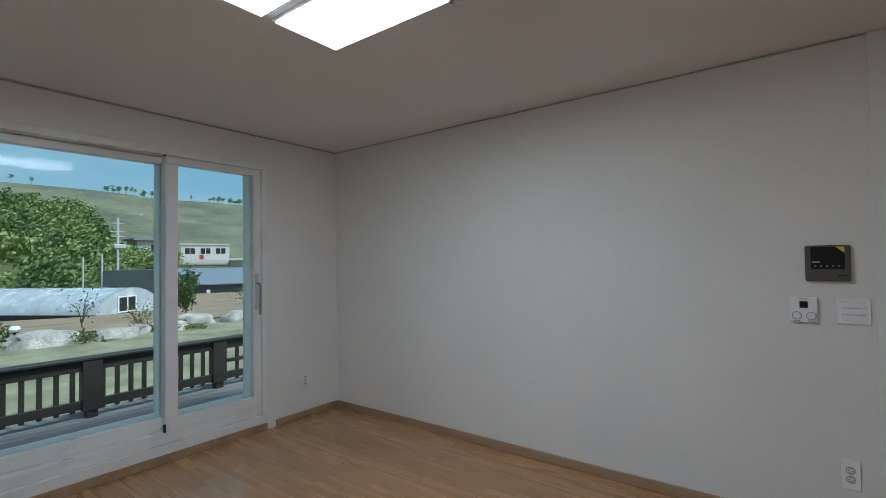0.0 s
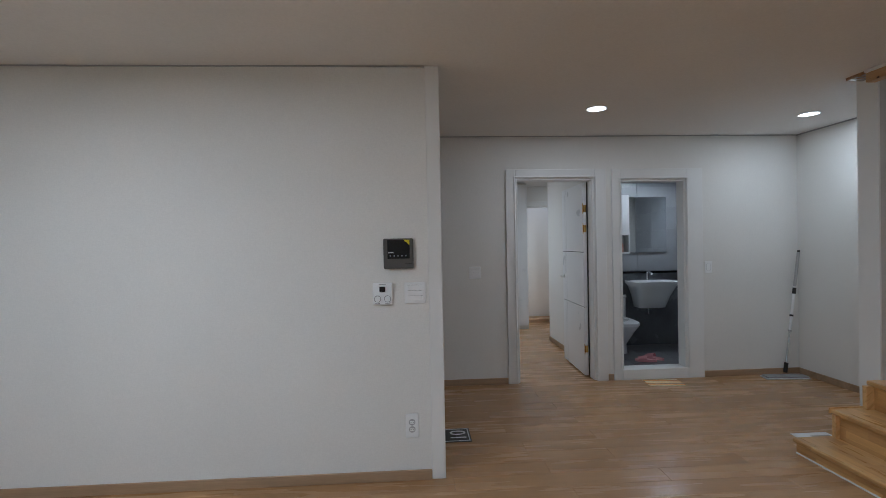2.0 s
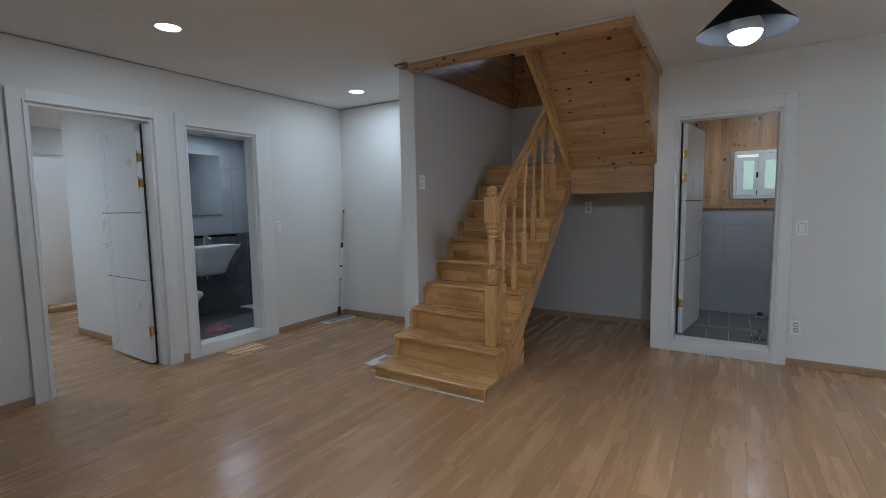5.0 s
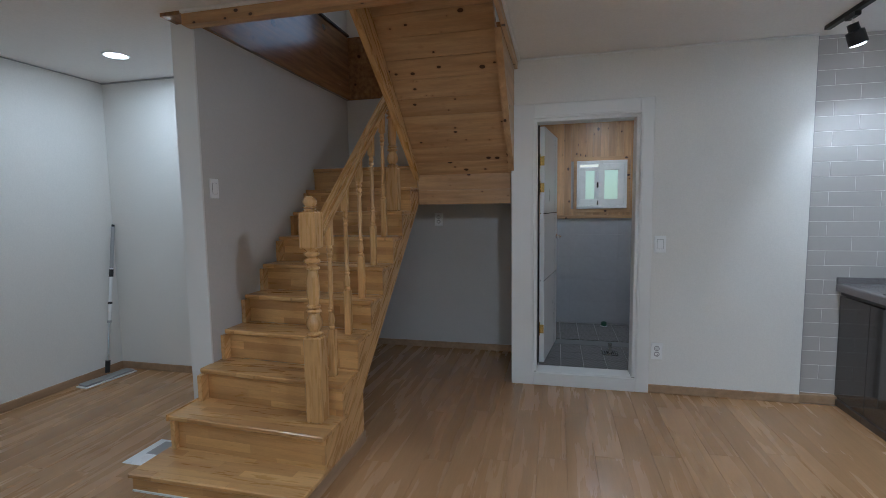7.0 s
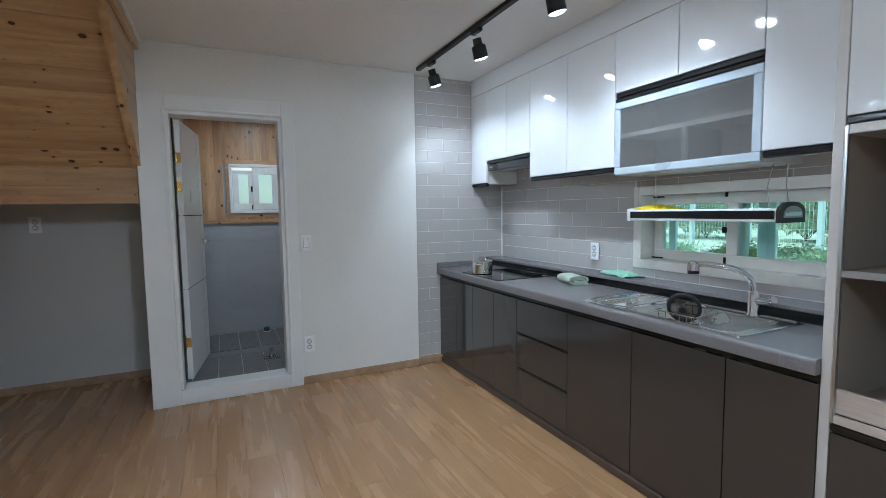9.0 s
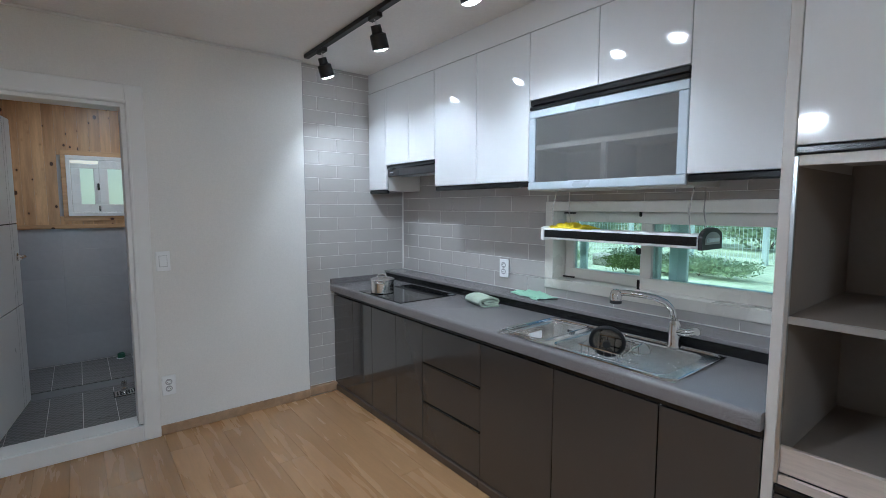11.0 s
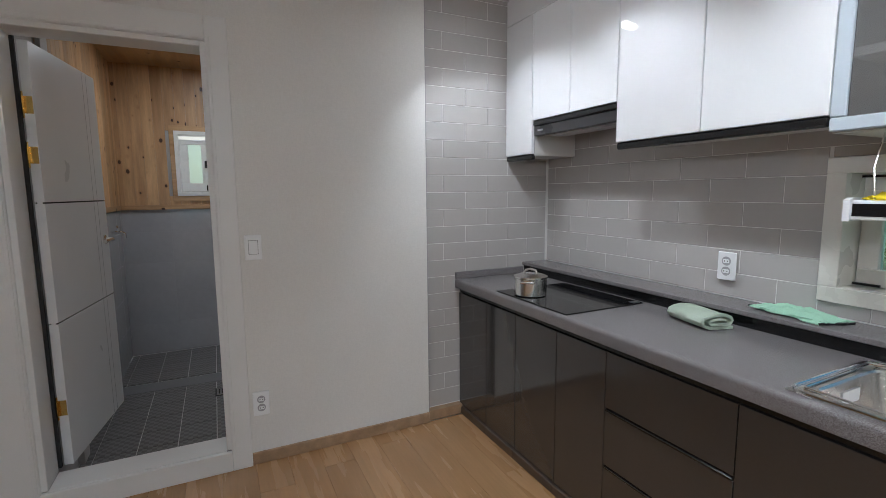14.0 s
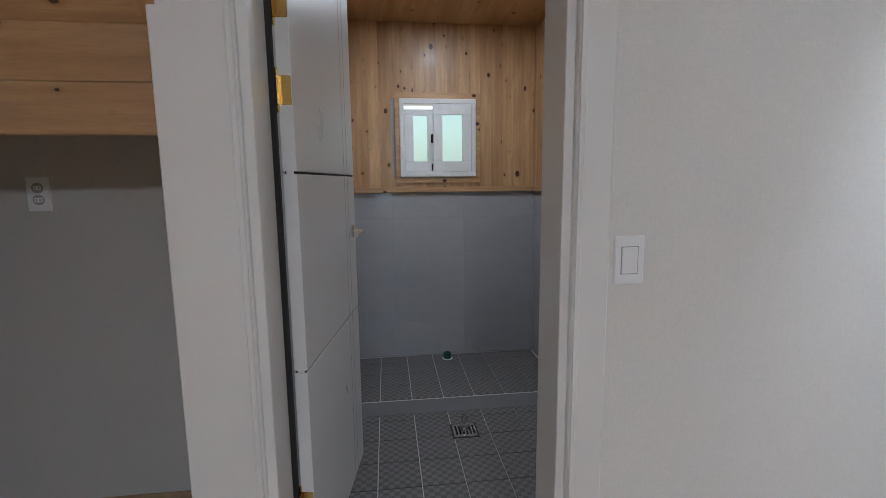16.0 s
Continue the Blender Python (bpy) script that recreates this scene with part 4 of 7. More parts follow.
lc = Vector((BX + 0.015, BY_ - 0.01, 0.897))
pl = thing("glass_pot_lid", (BX, BY_, 0.815), "dark glass pot lid with black rim leaning in the wire basket", "pot lid")
smooth(part("disc", lathe(bmesh.new(), [(0.064, -0.003), (0.066, 0.0), (0.06, 0.008), (0.035, 0.016), (0.002, 0.019)], lc, 32, lidt), SMOKE, pl), 30)
smooth(part("rim", tube(bmesh.new(), [lc + lidt @ Vector((0.066 * math.cos(2 * math.pi * i / 32), 0.066 * math.sin(2 * math.pi * i / 32), 0)) for i in range(33)], 0.0085, 8), MATTBLACK, pl))
smooth(part("knob", lathe(bmesh.new(), [(0.002, -0.03), (0.016, -0.029), (0.017, -0.022), (0.009, -0.018), (0.009, -0.004)], lc, 16, lidt), MATTBLACK, pl))


def rolled_towel(name, at, w, turn, col, label, seed):
    """A thick towel folded over and rolled, its open coil showing at both ends."""
    mt = plain("terry_" + name, col, 0.95, var=0.12, scale=9, fine=420, bump=0.8, depth=0.005)
    m = Matrix.Translation(at) @ Matrix.Rotation(radians(turn), 4, "Z")
    line = [(-0.062, 0.006), (-0.03, 0.006), (0.0, 0.006), (0.035, 0.007), (0.056, 0.014), (0.064, 0.029), (0.058, 0.044), (0.038, 0.053), (0.005, 0.057), (-0.03, 0.055), (-0.05, 0.047), (-0.057, 0.034), (-0.049, 0.022), (-0.028, 0.019), (0.005, 0.020), (0.03, 0.023), (0.038, 0.031), (0.028, 0.038), (0.0, 0.040), (-0.025, 0.038), (-0.034, 0.032)]
    bm = bmesh.new()
    nx = 26
    rows = []
    for i in range(nx + 1):
        u = i / nx * 2 - 1
        row = []
        for k, (y, z) in enumerate(line):
            a, b = line[max(k - 1, 0)], line[min(k + 1, len(line) - 1)]
            nrm = Vector((0, -(b[1] - a[1]), b[0] - a[0])).normalized() * 0.0052
            q = noise.noise(Vector((u * 2.2 + seed, y * 22, z * 22)))
            r = noise.noise(Vector((u * 6 + seed, y * 60, z * 50 + 4)))
            swell = 1 + 0.08 * noise.noise(Vector((u * 1.3, seed, 0)))
            c = Vector((w / 2 * u * (1 + 0.05 * noise.noise(Vector((k * 0.35, seed, u * 0.3))) - 0.004 * k / 2), y * swell + 0.004 * q, z * swell * (0.94 + 0.10 * q + 0.05 * r) + 0.001))
            lo, hi = c - nrm, c + nrm
            lo.z, hi.z = max(lo.z, 0.0008), max(hi.z, 0.0008)
            row.append((bm.verts.new(m @ lo), bm.verts.new(m @ hi)))
        rows.append(row)
    n = len(line)
    for a, b in zip(rows, rows[1:]):
        for k in range(n - 1):
            bm.faces.new((a[k][0], b[k][0], b[k + 1][0], a[k + 1][0]))
            bm.faces.new((a[k][1], a[k + 1][1], b[k + 1][1], b[k][1]))
        for k in (0, n - 1):
            bm.faces.new((a[k][0], a[k][1], b[k][1], b[k][0]))
    for row in (rows[0], rows[-1]):
        for k in range(n - 1):
            bm.faces.new((row[k][0], row[k][1], row[k + 1][1], row[k + 1][0]))
    bmesh.ops.recalc_face_normals(bm, faces=bm.faces)
    return tagged(smooth(place(name, bm, mt), 50), label, "towel")


def folded_cloth(name, at, w, d, h, turn, col, label, seed, layers, hem=None):
    """Thin fabric laid down in a few crumpled layers with sharp folds."""
    mt = plain("fabric_" + name, col, 0.9, var=0.1, scale=12, fine=350, bump=0.5, depth=0.003)
    c = thing(name, at, label, "towel")
    rnd = random.Random(seed)
    for s in range(layers):
        m = Matrix.Translation(at) @ Matrix.Rotation(radians(turn + rnd.uniform(-7, 7)), 4, "Z") @ Matrix.Translation((rnd.uniform(-0.012, 0.012), rnd.uniform(-0.006, 0.006), 0))
        k = 1 - 0.13 * s
        nx, ny = 34, 20
        bm = bmesh.new()
        vs = {}
        for i in range(nx + 1):
            for j in range(ny + 1):
                u, v = i / nx * 2 - 1, j / ny * 2 - 1
                ridge = 1 - abs(noise.noise(Vector((u * 1.5 + seed, v * 1.1 + u * 0.8, s * 0.15)))) * 2.2
                fine_ = 1 - abs(noise.noise(Vector((u * 3.4 - v * 1.5, v * 2.6 + seed, s * 0.4)))) * 2
                edge = min(1, (1 - max(abs(u), abs(v))) * 3 + 0.12)
                z = 0.004 + 0.006 * s + h * max(0, 0.62 * ridge + 0.25 * fine_) * (0.25 + 0.75 * edge) * (1 - 0.55 * max(0, -u))
                x = w / 2 * k * u * (1 + 0.10 * noise.noise(Vector((v * 1.7, seed, s)))) + 0.012 * v
                y = d / 2 * k * v * (1 + 0.22 * noise.noise(Vector((u * 1.9, seed + 5, s))))
                for q in (0, 1):
                    vs[q, i, j] = bm.verts.new(m @ Vector((x, y, z + (0.0 if q else -0.003))))
        for i in range(nx):
            for j in range(ny):
                bm.faces.new((vs[1, i, j], vs[1, i + 1, j], vs[1, i + 1, j + 1], vs[1, i, j + 1]))
                bm.faces.new((vs[0, i, j], vs[0, i, j + 1], vs[0, i + 1, j + 1], vs[0, i + 1, j]))
        loop = [(i, 0) for i in range(nx)] + [(nx, j) for j in range(ny)] + [(i, ny) for i in range(nx, 0, -1)] + [(0, j) for j in range(ny, 0, -1)]
        for a, b in zip(loop, loop[1:] + loop[:1]):
            bm.faces.new((vs[0, a[0], a[1]], vs[0, b[0], b[1]], vs[1, b[0], b[1]], vs[1, a[0], a[1]]))
        if hem and s == 0:
            for side in (0, nx):
                path = [vs[1, side, j].co.copy() for j in range(ny + 1)]
                part("hem", tube(bmesh.new(), path, 0.004, 6), hem, c, "dark sewn hem")
        smooth(part("layer", bm, mt, c), 40)
    return c


towel = rolled_towel("dish_towel", (3.335, -0.965, 0.862), 0.20, -14, (0.52, 0.61, 0.50), "pale green rolled terry dish towel lying on the worktop", 3)
folded_cloth("cleaning_cloth", (3.07, -1.135, 0.913), 0.26, 0.13, 0.03, -6, (0.36, 0.62, 0.46), "mint green cleaning cloth with dark hems crumpled on the back ledge", 8, 2, MATTBLACK)

# the worktop lies at 0.845, and what stands on it with it
for ob in (wt, hob, pot, sink, tap, pan, pl, towel):
    ob.location.z -= 0.017

# hanging dish rack under the cupboards
rk = thing("hanging_rack", (2.1, -1.08, 1.27), "white and black dish rack hanging on wires below the wall cabinets", "rack")
part("front_rail", boxed(2.10, 2.90, -1.03, -1.012, 1.272, 1.332, 0.004), PLASTIC, rk)
part("front_band", boxed(2.105, 2.895, -1.0118, -1.0098, 1.284, 1.322), BLACK, rk, "glossy black band")
part("back_rail", boxed(2.10, 2.90, -1.195, -1.18, 1.275, 1.328, 0.004), PLASTIC, rk)
for x0 in (2.082,):
    arc = [(-1.105 + 0.094 * math.cos(radians(d)), 1.318 + 0.042 * math.sin(radians(d))) for d in range(0, 181, 15)]
    e = part("end_cap", prism(bmesh.new(), [(-1.199, 1.268), (-1.011, 1.268)] + arc, "x", x0, x0 + 0.0178), MATTBLACK, rk, "black arched end cap")
    inner = [(-1.105 + 0.07 * math.cos(radians(d)), 1.308 + 0.034 * math.sin(radians(d))) for d in range(0, 181, 15)]
    part("grip", prism(bmesh.new(), [(-1.175, 1.29), (-1.035, 1.29)] + inner, "x", x0 - 0.002, x0 + 0.0198), GREY_LINE, e, "grey recess of the grip")
    part("grip_bar", boxed(x0 - 0.005, x0 + 0.023, -1.165, -1.045, 1.298, 1.317, 0.004), ALU_PALE, e, "silver bar in the grip")
part("end_cap", prism(bmesh.new(), [(-1.199, 1.268), (-1.008, 1.268), (-1.008, 1.334), (-1.03, 1.34), (-1.18, 1.34), (-1.199, 1.334)], "x", 2.9005, 2.918), PLASTIC, rk, "white end cap")
for i in range(27):
    x = 2.115 + i * 0.029
    part("wire", tube(bmesh.new(), [(x, -1.182, 1.305), (x, -1.028, 1.305)], 0.002, 5), CHROME, rk)
for x in (2.14, 2.85):
    smooth(part("hanger", tube(bmesh.new(), [(x, -1.03, 1.325), (x + 0.012, -1.035, 1.43), (x, -1.05, 1.528), (x, -1.16, 1.528), (x + 0.012, -1.175, 1.43), (x, -1.185, 1.325)], 0.0025, 6), CHROME, rk))
folded_cloth("pink_cloth", (2.765, -1.10, 1.3075), 0.19, 0.12, 0.004, 2, (0.62, 0.30, 0.27), "faded pink cloth folded under the yellow one", 6, 1)
folded_cloth("green_cloth", (2.765, -1.10, 1.3165), 0.195, 0.125, 0.004, 1, (0.32, 0.60, 0.30), "green cloth folded under the yellow one", 7, 1)
folded_cloth("yellow_cloth", (2.765, -1.10, 1.3255), 0.205, 0.13, 0.035, 3, (0.85, 0.68, 0.02), "bright yellow cleaning cloth lying on top of the rack", 5, 2)

# tall appliance unit
TX1, TX0, TF = 1.704, 1.08, -0.585
tu = thing("tall_unit", (TX0, KY, 0), "tall appliance unit with open taupe niches and white upper doors", "tall cabinet")
part("side_panel", boxed(TX1 - 0.03, TX1, KY + 0.001, TF, 0.0, 2.341, 0.0015), plain("pale_side", (0.62, 0.59, 0.56), 0.4, var=0.02), tu)
part("side_panel", boxed(TX0, TX0 + 0.018, KY + 0.001, TF, 0.0, 2.341, 0.0015), TAUPE, tu)
part("back_panel", boxed(TX0 + 0.018, TX1 - 0.03, KY + 0.001, KY + 0.01, 0.645, 1.59), TAUPE, tu)
part("niche_side", boxed(TX1 - 0.036, TX1 - 0.0305, KY + 0.01, TF - 0.02, 0.645, 1.556), TAUPE, tu)
part("shelf", boxed(TX0 + 0.018, TX1 - 0.036, KY + 0.01, TF - 0.012, 1.118, 1.136), TAUPE, tu)
part("shelf_edge", boxed(TX0 + 0.018, TX1 - 0.0305, TF - 0.0118, TF - 0.004, 1.116, 1.138, 0.001), ALU, tu)
part("floor_board", boxed(TX0 + 0.018, TX1 - 0.036, KY + 0.01, TF - 0.05, 0.688, 0.706), TAUPE, tu)
part("drawer_front", boxed(TX0 + 0.02, TX1 - 0.033, TF - 0.03, TF - 0.012, 0.675, 0.754, 0.002), PALEWOOD, tu, "pale wood front of the pull-out shelf")
part("niche_edge", boxed(TX1 - 0.04, TX1 - 0.0302, TF - 0.01, TF + 0.002, 0.645, 1.583, 0.001), ALU, tu)
part("rail_board", boxed(TX0 + 0.018, TX1 - 0.041, TF - 0.012, TF + 0.0, 1.557, 1.585, 0.001), plain("pale_edge", (0.6, 0.57, 0.54), 0.4), tu)
part("rail_board", boxed(TX0 + 0.018, TX1 - 0.041, TF - 0.012, TF + 0.001, 0.645, 0.672, 0.001), PALEWOOD, tu)
part("socket", boxed(1.22, 1.35, KY + 0.0105, KY + 0.02, 1.02, 1.09, 0.004), BLACK, tu, "black double socket")
part("upper_body", boxed(TX0 + 0.018, TX1 - 0.03, KY + 0.01, TF - 0.02, 1.59, 2.34), CARCASS, tu)
smooth(part("handle_rail", boxed(TX0, TX1 - 0.031, TF - 0.03, TF + 0.001, 1.5865, 1.611, 0.005), BLACK, tu, "glossy black handle rail"))
smooth(part("handle_rail", boxed(TX0, TX1 - 0.031, TF - 0.03, TF + 0.001, 0.614, 0.642, 0.005), BLACK, tu, "glossy black handle rail"))
part("lower_body", boxed(TX0 + 0.018, TX1 - 0.03, KY + 0.01, TF - 0.02, 0.0, 0.612), MATTBLACK, tu)
for i in range(2):
    a = TX0 + i * (TX1 - 0.031 - TX0) / 2
    b = a + (TX1 - 0.031 - TX0) / 2
    part("upper_door", boxed(a + 0.0015, b - 0.0015, TF - 0.019, TF, 1.613, 2.338, 0.0015), GLOSSWHITE, tu, "high-gloss white door")
    part("lower_door", boxed(a + 0.0015, b - 0.0015, TF - 0.019, TF, 0.062, 0.612, 0.0015), GLOSSGREY, tu, "charcoal gloss door")

# kitchen window
kw = new("window_2")
ORIGIN[kw.name] = Vector()
tagged(kw, "white sliding kitchen window over the worktop", "window", "", "structure")
for n, b in (("window_casing", (1.78, 3.07, 0.965, 1.02)), ("window_casing", (1.78, 3.07, 1.42, 1.475)), ("window_casing", (3.01, 3.07, 1.02, 1.42)), ("window_casing", (1.78, 1.84, 1.02, 1.42))):
    part(n, boxed(b[0], b[1], KY + 0.004, SOUTH - 0.20, b[2], b[3], 0.002), SASH_CREAM, kw)
for sx0, sx1, yy in ((2.43, 3.005, -1.36), (1.845, 2.50, -1.31)):
    s = new("sash")
    s.parent = kw
    ORIGIN[s.name] = Vector()
    for b in ((sx0, sx1, 1.022, 1.082), (sx0, sx1, 1.36, 1.418), (sx0, sx0 + 0.06, 1.082, 1.36), (sx1 - 0.06, sx1, 1.082, 1.36)):
        part("sash_rail", boxed(b[0], b[1], yy - 0.02, yy + 0.02, b[2], b[3], 0.003), SASH_CREAM, s)
    p = part("pane", boxed(sx0 + 0.06, sx1 - 0.06, yy - 0.003, yy + 0.003, 1.082, 1.36), PANE_BACK, s)
    p.visible_shadow = False
for sx0, sx1 in ((2.36, 2.945), (1.845, 2.36)):
    for b in ((sx0, sx1, 1.022, 1.07), (sx0, sx1, 1.37, 1.418), (sx0, sx0 + 0.045, 1.07, 1.37), (sx1 - 0.045, sx1, 1.07, 1.37)):
        part("outer_sash_rail", boxed(b[0], b[1], -1.425, -1.40, b[2], b[3], 0.003), SASH, kw, "white rail of the outer sash")
for z in (1.025, 1.405):
    part("corner_seal", boxed(2.93, 3.008, -1.335, -1.325, z, z + 0.008), BLACK, kw, "black rubber corner seal")
    part("stop", boxed(2.497, 2.512, -1.30, -1.285, z - 0.01, z + 0.045, 0.003), BLACK, kw, "black plastic stop")
part("latch", boxed(2.495, 2.52, -1.295, -1.275, 1.20, 1.235, 0.006), BLACK, kw, "black window latch")


def socket_plate(name, at, normal, w, h, outlets, label, rocker=0, cat="socket"):
    """A white wall plate with round outlets or rocker switches. normal: '+x', '-x', '+y' or '-y'."""
    t = thing(name, at, label, cat)
    ang = {"-y": 0, "+x": 90, "+y": 180, "-x": -90}[normal]
    m = Matrix.Translation(at) @ Matrix.Rotation(radians(ang), 4, "Z")
    part("plate", boxed(-w / 2, w / 2, -0.009, 0.0, -h / 2, h / 2, 0.003, m), PLASTIC, t)
    for i in range(outlets):
        z = (i - (outlets - 1) / 2) * 0.043
        o = part("outlet", lathe(bmesh.new(), [(0.0195, 0.0), (0.0195, 0.0015), (0.017, 0.0016), (0.016, 0.0005), (0.001, 0.0005)], m @ Vector((0, -0.009, z)), 20, m.to_3x3() @ Matrix.Rotation(radians(90), 3, "X")), OUTLET, t, "grey recessed outlet")
        part("face", boxed(-0.013, 0.013, -0.0125, -0.0107, z - 0.008, z + 0.008, 0.002, m), PLASTIC, o)
        for hx in (-0.0065, 0.0065):
            part("pin_hole", boxed(hx - 0.0022, hx + 0.0022, -0.0127, -0.0124, z - 0.0022, z + 0.0022, 0, m), DARKGAP, o)
    for i in range(rocker):
        if w > 0.11:
            z = (i - (rocker - 1) / 2) * 0.032
            part("rocker", boxed(-w * 0.36, w * 0.36, -0.0125, -0.0092, z - 0.0145, z + 0.0145, 0.002, m), PLASTIC, t)
            part("seam", boxed(-w * 0.36, w * 0.36, -0.0127, -0.0092, z + 0.0148, z + 0.0155, 0, m), GREY_LINE, t)
        else:
            part("rocker", boxed(-w * 0.26, w * 0.26, -0.0125, -0.0092, -h * 0.27, h * 0.27, 0.002, m), PLASTIC, t)
            part("seam", boxed(-w * 0.285, w * 0.285, -0.0100, -0.0088, -h * 0.285, h * 0.285, 0, m), GREY_LINE, t)
    return t


socket_plate("wall_socket", (3.40, KY + 0.009, 1.044), "+y", 0.078, 0.12, 2, "white double socket on the grey tiles")
socket_plate("wall_socket", (0.226, TVY, 0.33), "-y", 0.078, 0.145, 2, "white double socket low on the papered wall")
socket_plate("wall_socket", (EAST, 0.577, 0.317), "-x", 0.078, 0.125, 2, "white double socket low beside the laundry door")
socket_plate("wall_socket", (SHAFT, 2.42, 1.278), "-x", 0.078, 0.125, 2, "white double socket under the stair landing")
socket_plate("wall_socket", (WEST, 2.87, 0.336), "+x", 0.07, 0.11, 2, "white double socket beside the sliding door")
socket_plate("light_switch", (0.259, TVY, 1.13), "-y", 0.127, 0.128, 0, "white three-gang light switch", 3, "switch")
socket_plate("light_switch", (EAST, 0.573, 1.109), "-x", 0.078, 0.122, 0, "white rocker light switch beside the laundry door", 1, "switch")
socket_plate("light_switch", (3.42, 3.348, 1.53), "-y", 0.075, 0.12, 0, "white rocker light switch on the stair wall", 1, "switch")
socket_plate("light_switch", (0.855, NORTH, 1.127), "-y", 0.12, 0.12, 0, "white light switch beside the bedroom door", 2, "switch")
socket_plate("light_switch", (3.275, NORTH, 1.132), "-y", 0.072, 0.12, 0, "white rocker light switch beside the bathroom door", 1, "switch")

ic = thing("door_intercom", (0.165, TVY, 1.37), "grey video intercom with dark screen and yellow corner sticker", "intercom")
part("case", boxed(0.076, 0.254, TVY - 0.028, TVY, 1.278, 1.458, 0.006), plain("grey_case", (0.11, 0.105, 0.10), 0.35, 0.3), ic)
part("screen", boxed(0.10, 0.232, TVY - 0.0305, TVY - 0.0282, 1.338, 1.45, 0.001), HOB, ic, "dark glass screen")
prism_b = prism(bmesh.new(), [(0.196, 1.4495), (0.231, 1.4495), (0.231, 1.418)], "y", TVY - 0.0316, TVY - 0.0307)
part("sticker", prism_b, plain("yellow_film", (0.75, 0.62, 0.03), 0.4), ic, "yellow triangular sticker")
for i in range(5):
    part("button", boxed(0.113 + i * 0.023, 0.121 + i * 0.023, TVY - 0.0312, TVY - 0.0306, 1.351, 1.358), GREY_LINE, ic)
part("slot", boxed(0.205, 0.245, TVY - 0.029, TVY - 0.0282, 1.305, 1.308), BLACK, ic)
part("mark", boxed(0.105, 0.135, TVY - 0.0311, TVY - 0.0306, 1.372, 1.376), PLASTIC, ic)
th = thing("thermostat", (0.065, TVY, 1.13), "white room thermostat with two dials and small dark display", "thermostat")
part("case", boxed(0.008, 0.122, TVY - 0.022, TVY, 1.065, 1.195, 0.004), PLASTIC, th)
part("display", boxed(0.048, 0.082, TVY - 0.0235, TVY - 0.0222, 1.14, 1.173), HOB, th)
for x in (0.036, 0.095):
    part("dial_ring", lathe(bmesh.new(), [(0.0205, 0), (0.0205, 0.001), (0.002, 0.001)], (x, TVY - 0.022, 1.10), 20, Matrix.Rotation(radians(90), 3, "X")), GREY_LINE, th)
    smooth(part("dial", lathe(bmesh.new(), [(0.0175, 0), (0.0165, 0.01), (0.002, 0.01)], (x, TVY - 0.0222, 1.10), 20, Matrix.Rotation(radians(90), 3, "X")), PLASTIC, th))
for x in (0.02, 0.08):
    part("mark", boxed(x, x + 0.03, TVY - 0.0228, TVY - 0.0222, 1.072, 1.076), GREY_LINE, th)
part("mark", boxed(0.045, 0.085, TVY - 0.0228, TVY - 0.0222, 1.184, 1.187), GREY_LINE, th)

# ---- lamps ----
ll = thing("ceiling_light", (-1.37, 1.3, H), "white two-panel LED ceiling light, switched on", "ceiling light")
for y0, y1 in ((1.345, 1.70), (0.95, 1.305)):
    fr = part("panel_frame", boxed(-1.725, -1.02, y0, y1, 2.44, 2.489, 0.006), SASH, ll)
    part("diffuser", boxed(-1.712, -1.033, y0 + 0.013, y1 - 0.013, 2.432, 2.4395, 0.002), LED, fr, "glowing white diffuser")
part("bridge", boxed(-1.71, -1.03, 1.306, 1.344, 2.445, 2.489, 0.004), SASH, ll)
for x in (-1.725, -1.035):
    part("end_clip", boxed(x, x + 0.016, 1.685, 1.704, 2.43, 2.4398, 0.002), GREY_LINE, ll)
lamp("living_lamp", "AREA", (-1.37, 1.52, 2.425), (-1.37, 1.52, 0), 13, 0.5)
lamp("living_lamp", "AREA", (-1.37, 1.13, 2.425), (-1.37, 1.13, 0), 13, 0.5)


def downlight(x, y, z, watts):
    t = thing("downlight", (x, y, z), "round recessed LED downlight, switched on", "downlight", "recessed downlights")
    smooth(part("ring", lathe(bmesh.new(), [(0.0855, z - 0.0005), (0.083, z - 0.006), (0.076, z - 0.006), (0.066, z - 0.0005)], (x, y, 0), 32), SASH, t))
    part("diffuser", lathe(bmesh.new(), [(0.0735, z - 0.0005), (0.0735, z - 0.004), (0.001, z - 0.004)], (x, y, 0), 32), LED, t, "glowing white diffuser")
    lamp("downlight_lamp", "AREA", (x, y, z - 0.012), (x, y, 0), watts, 0.14)


downlight(1.745, 4.14, H, 5.5)
downlight(3.70, 4.315, H, 5.5)

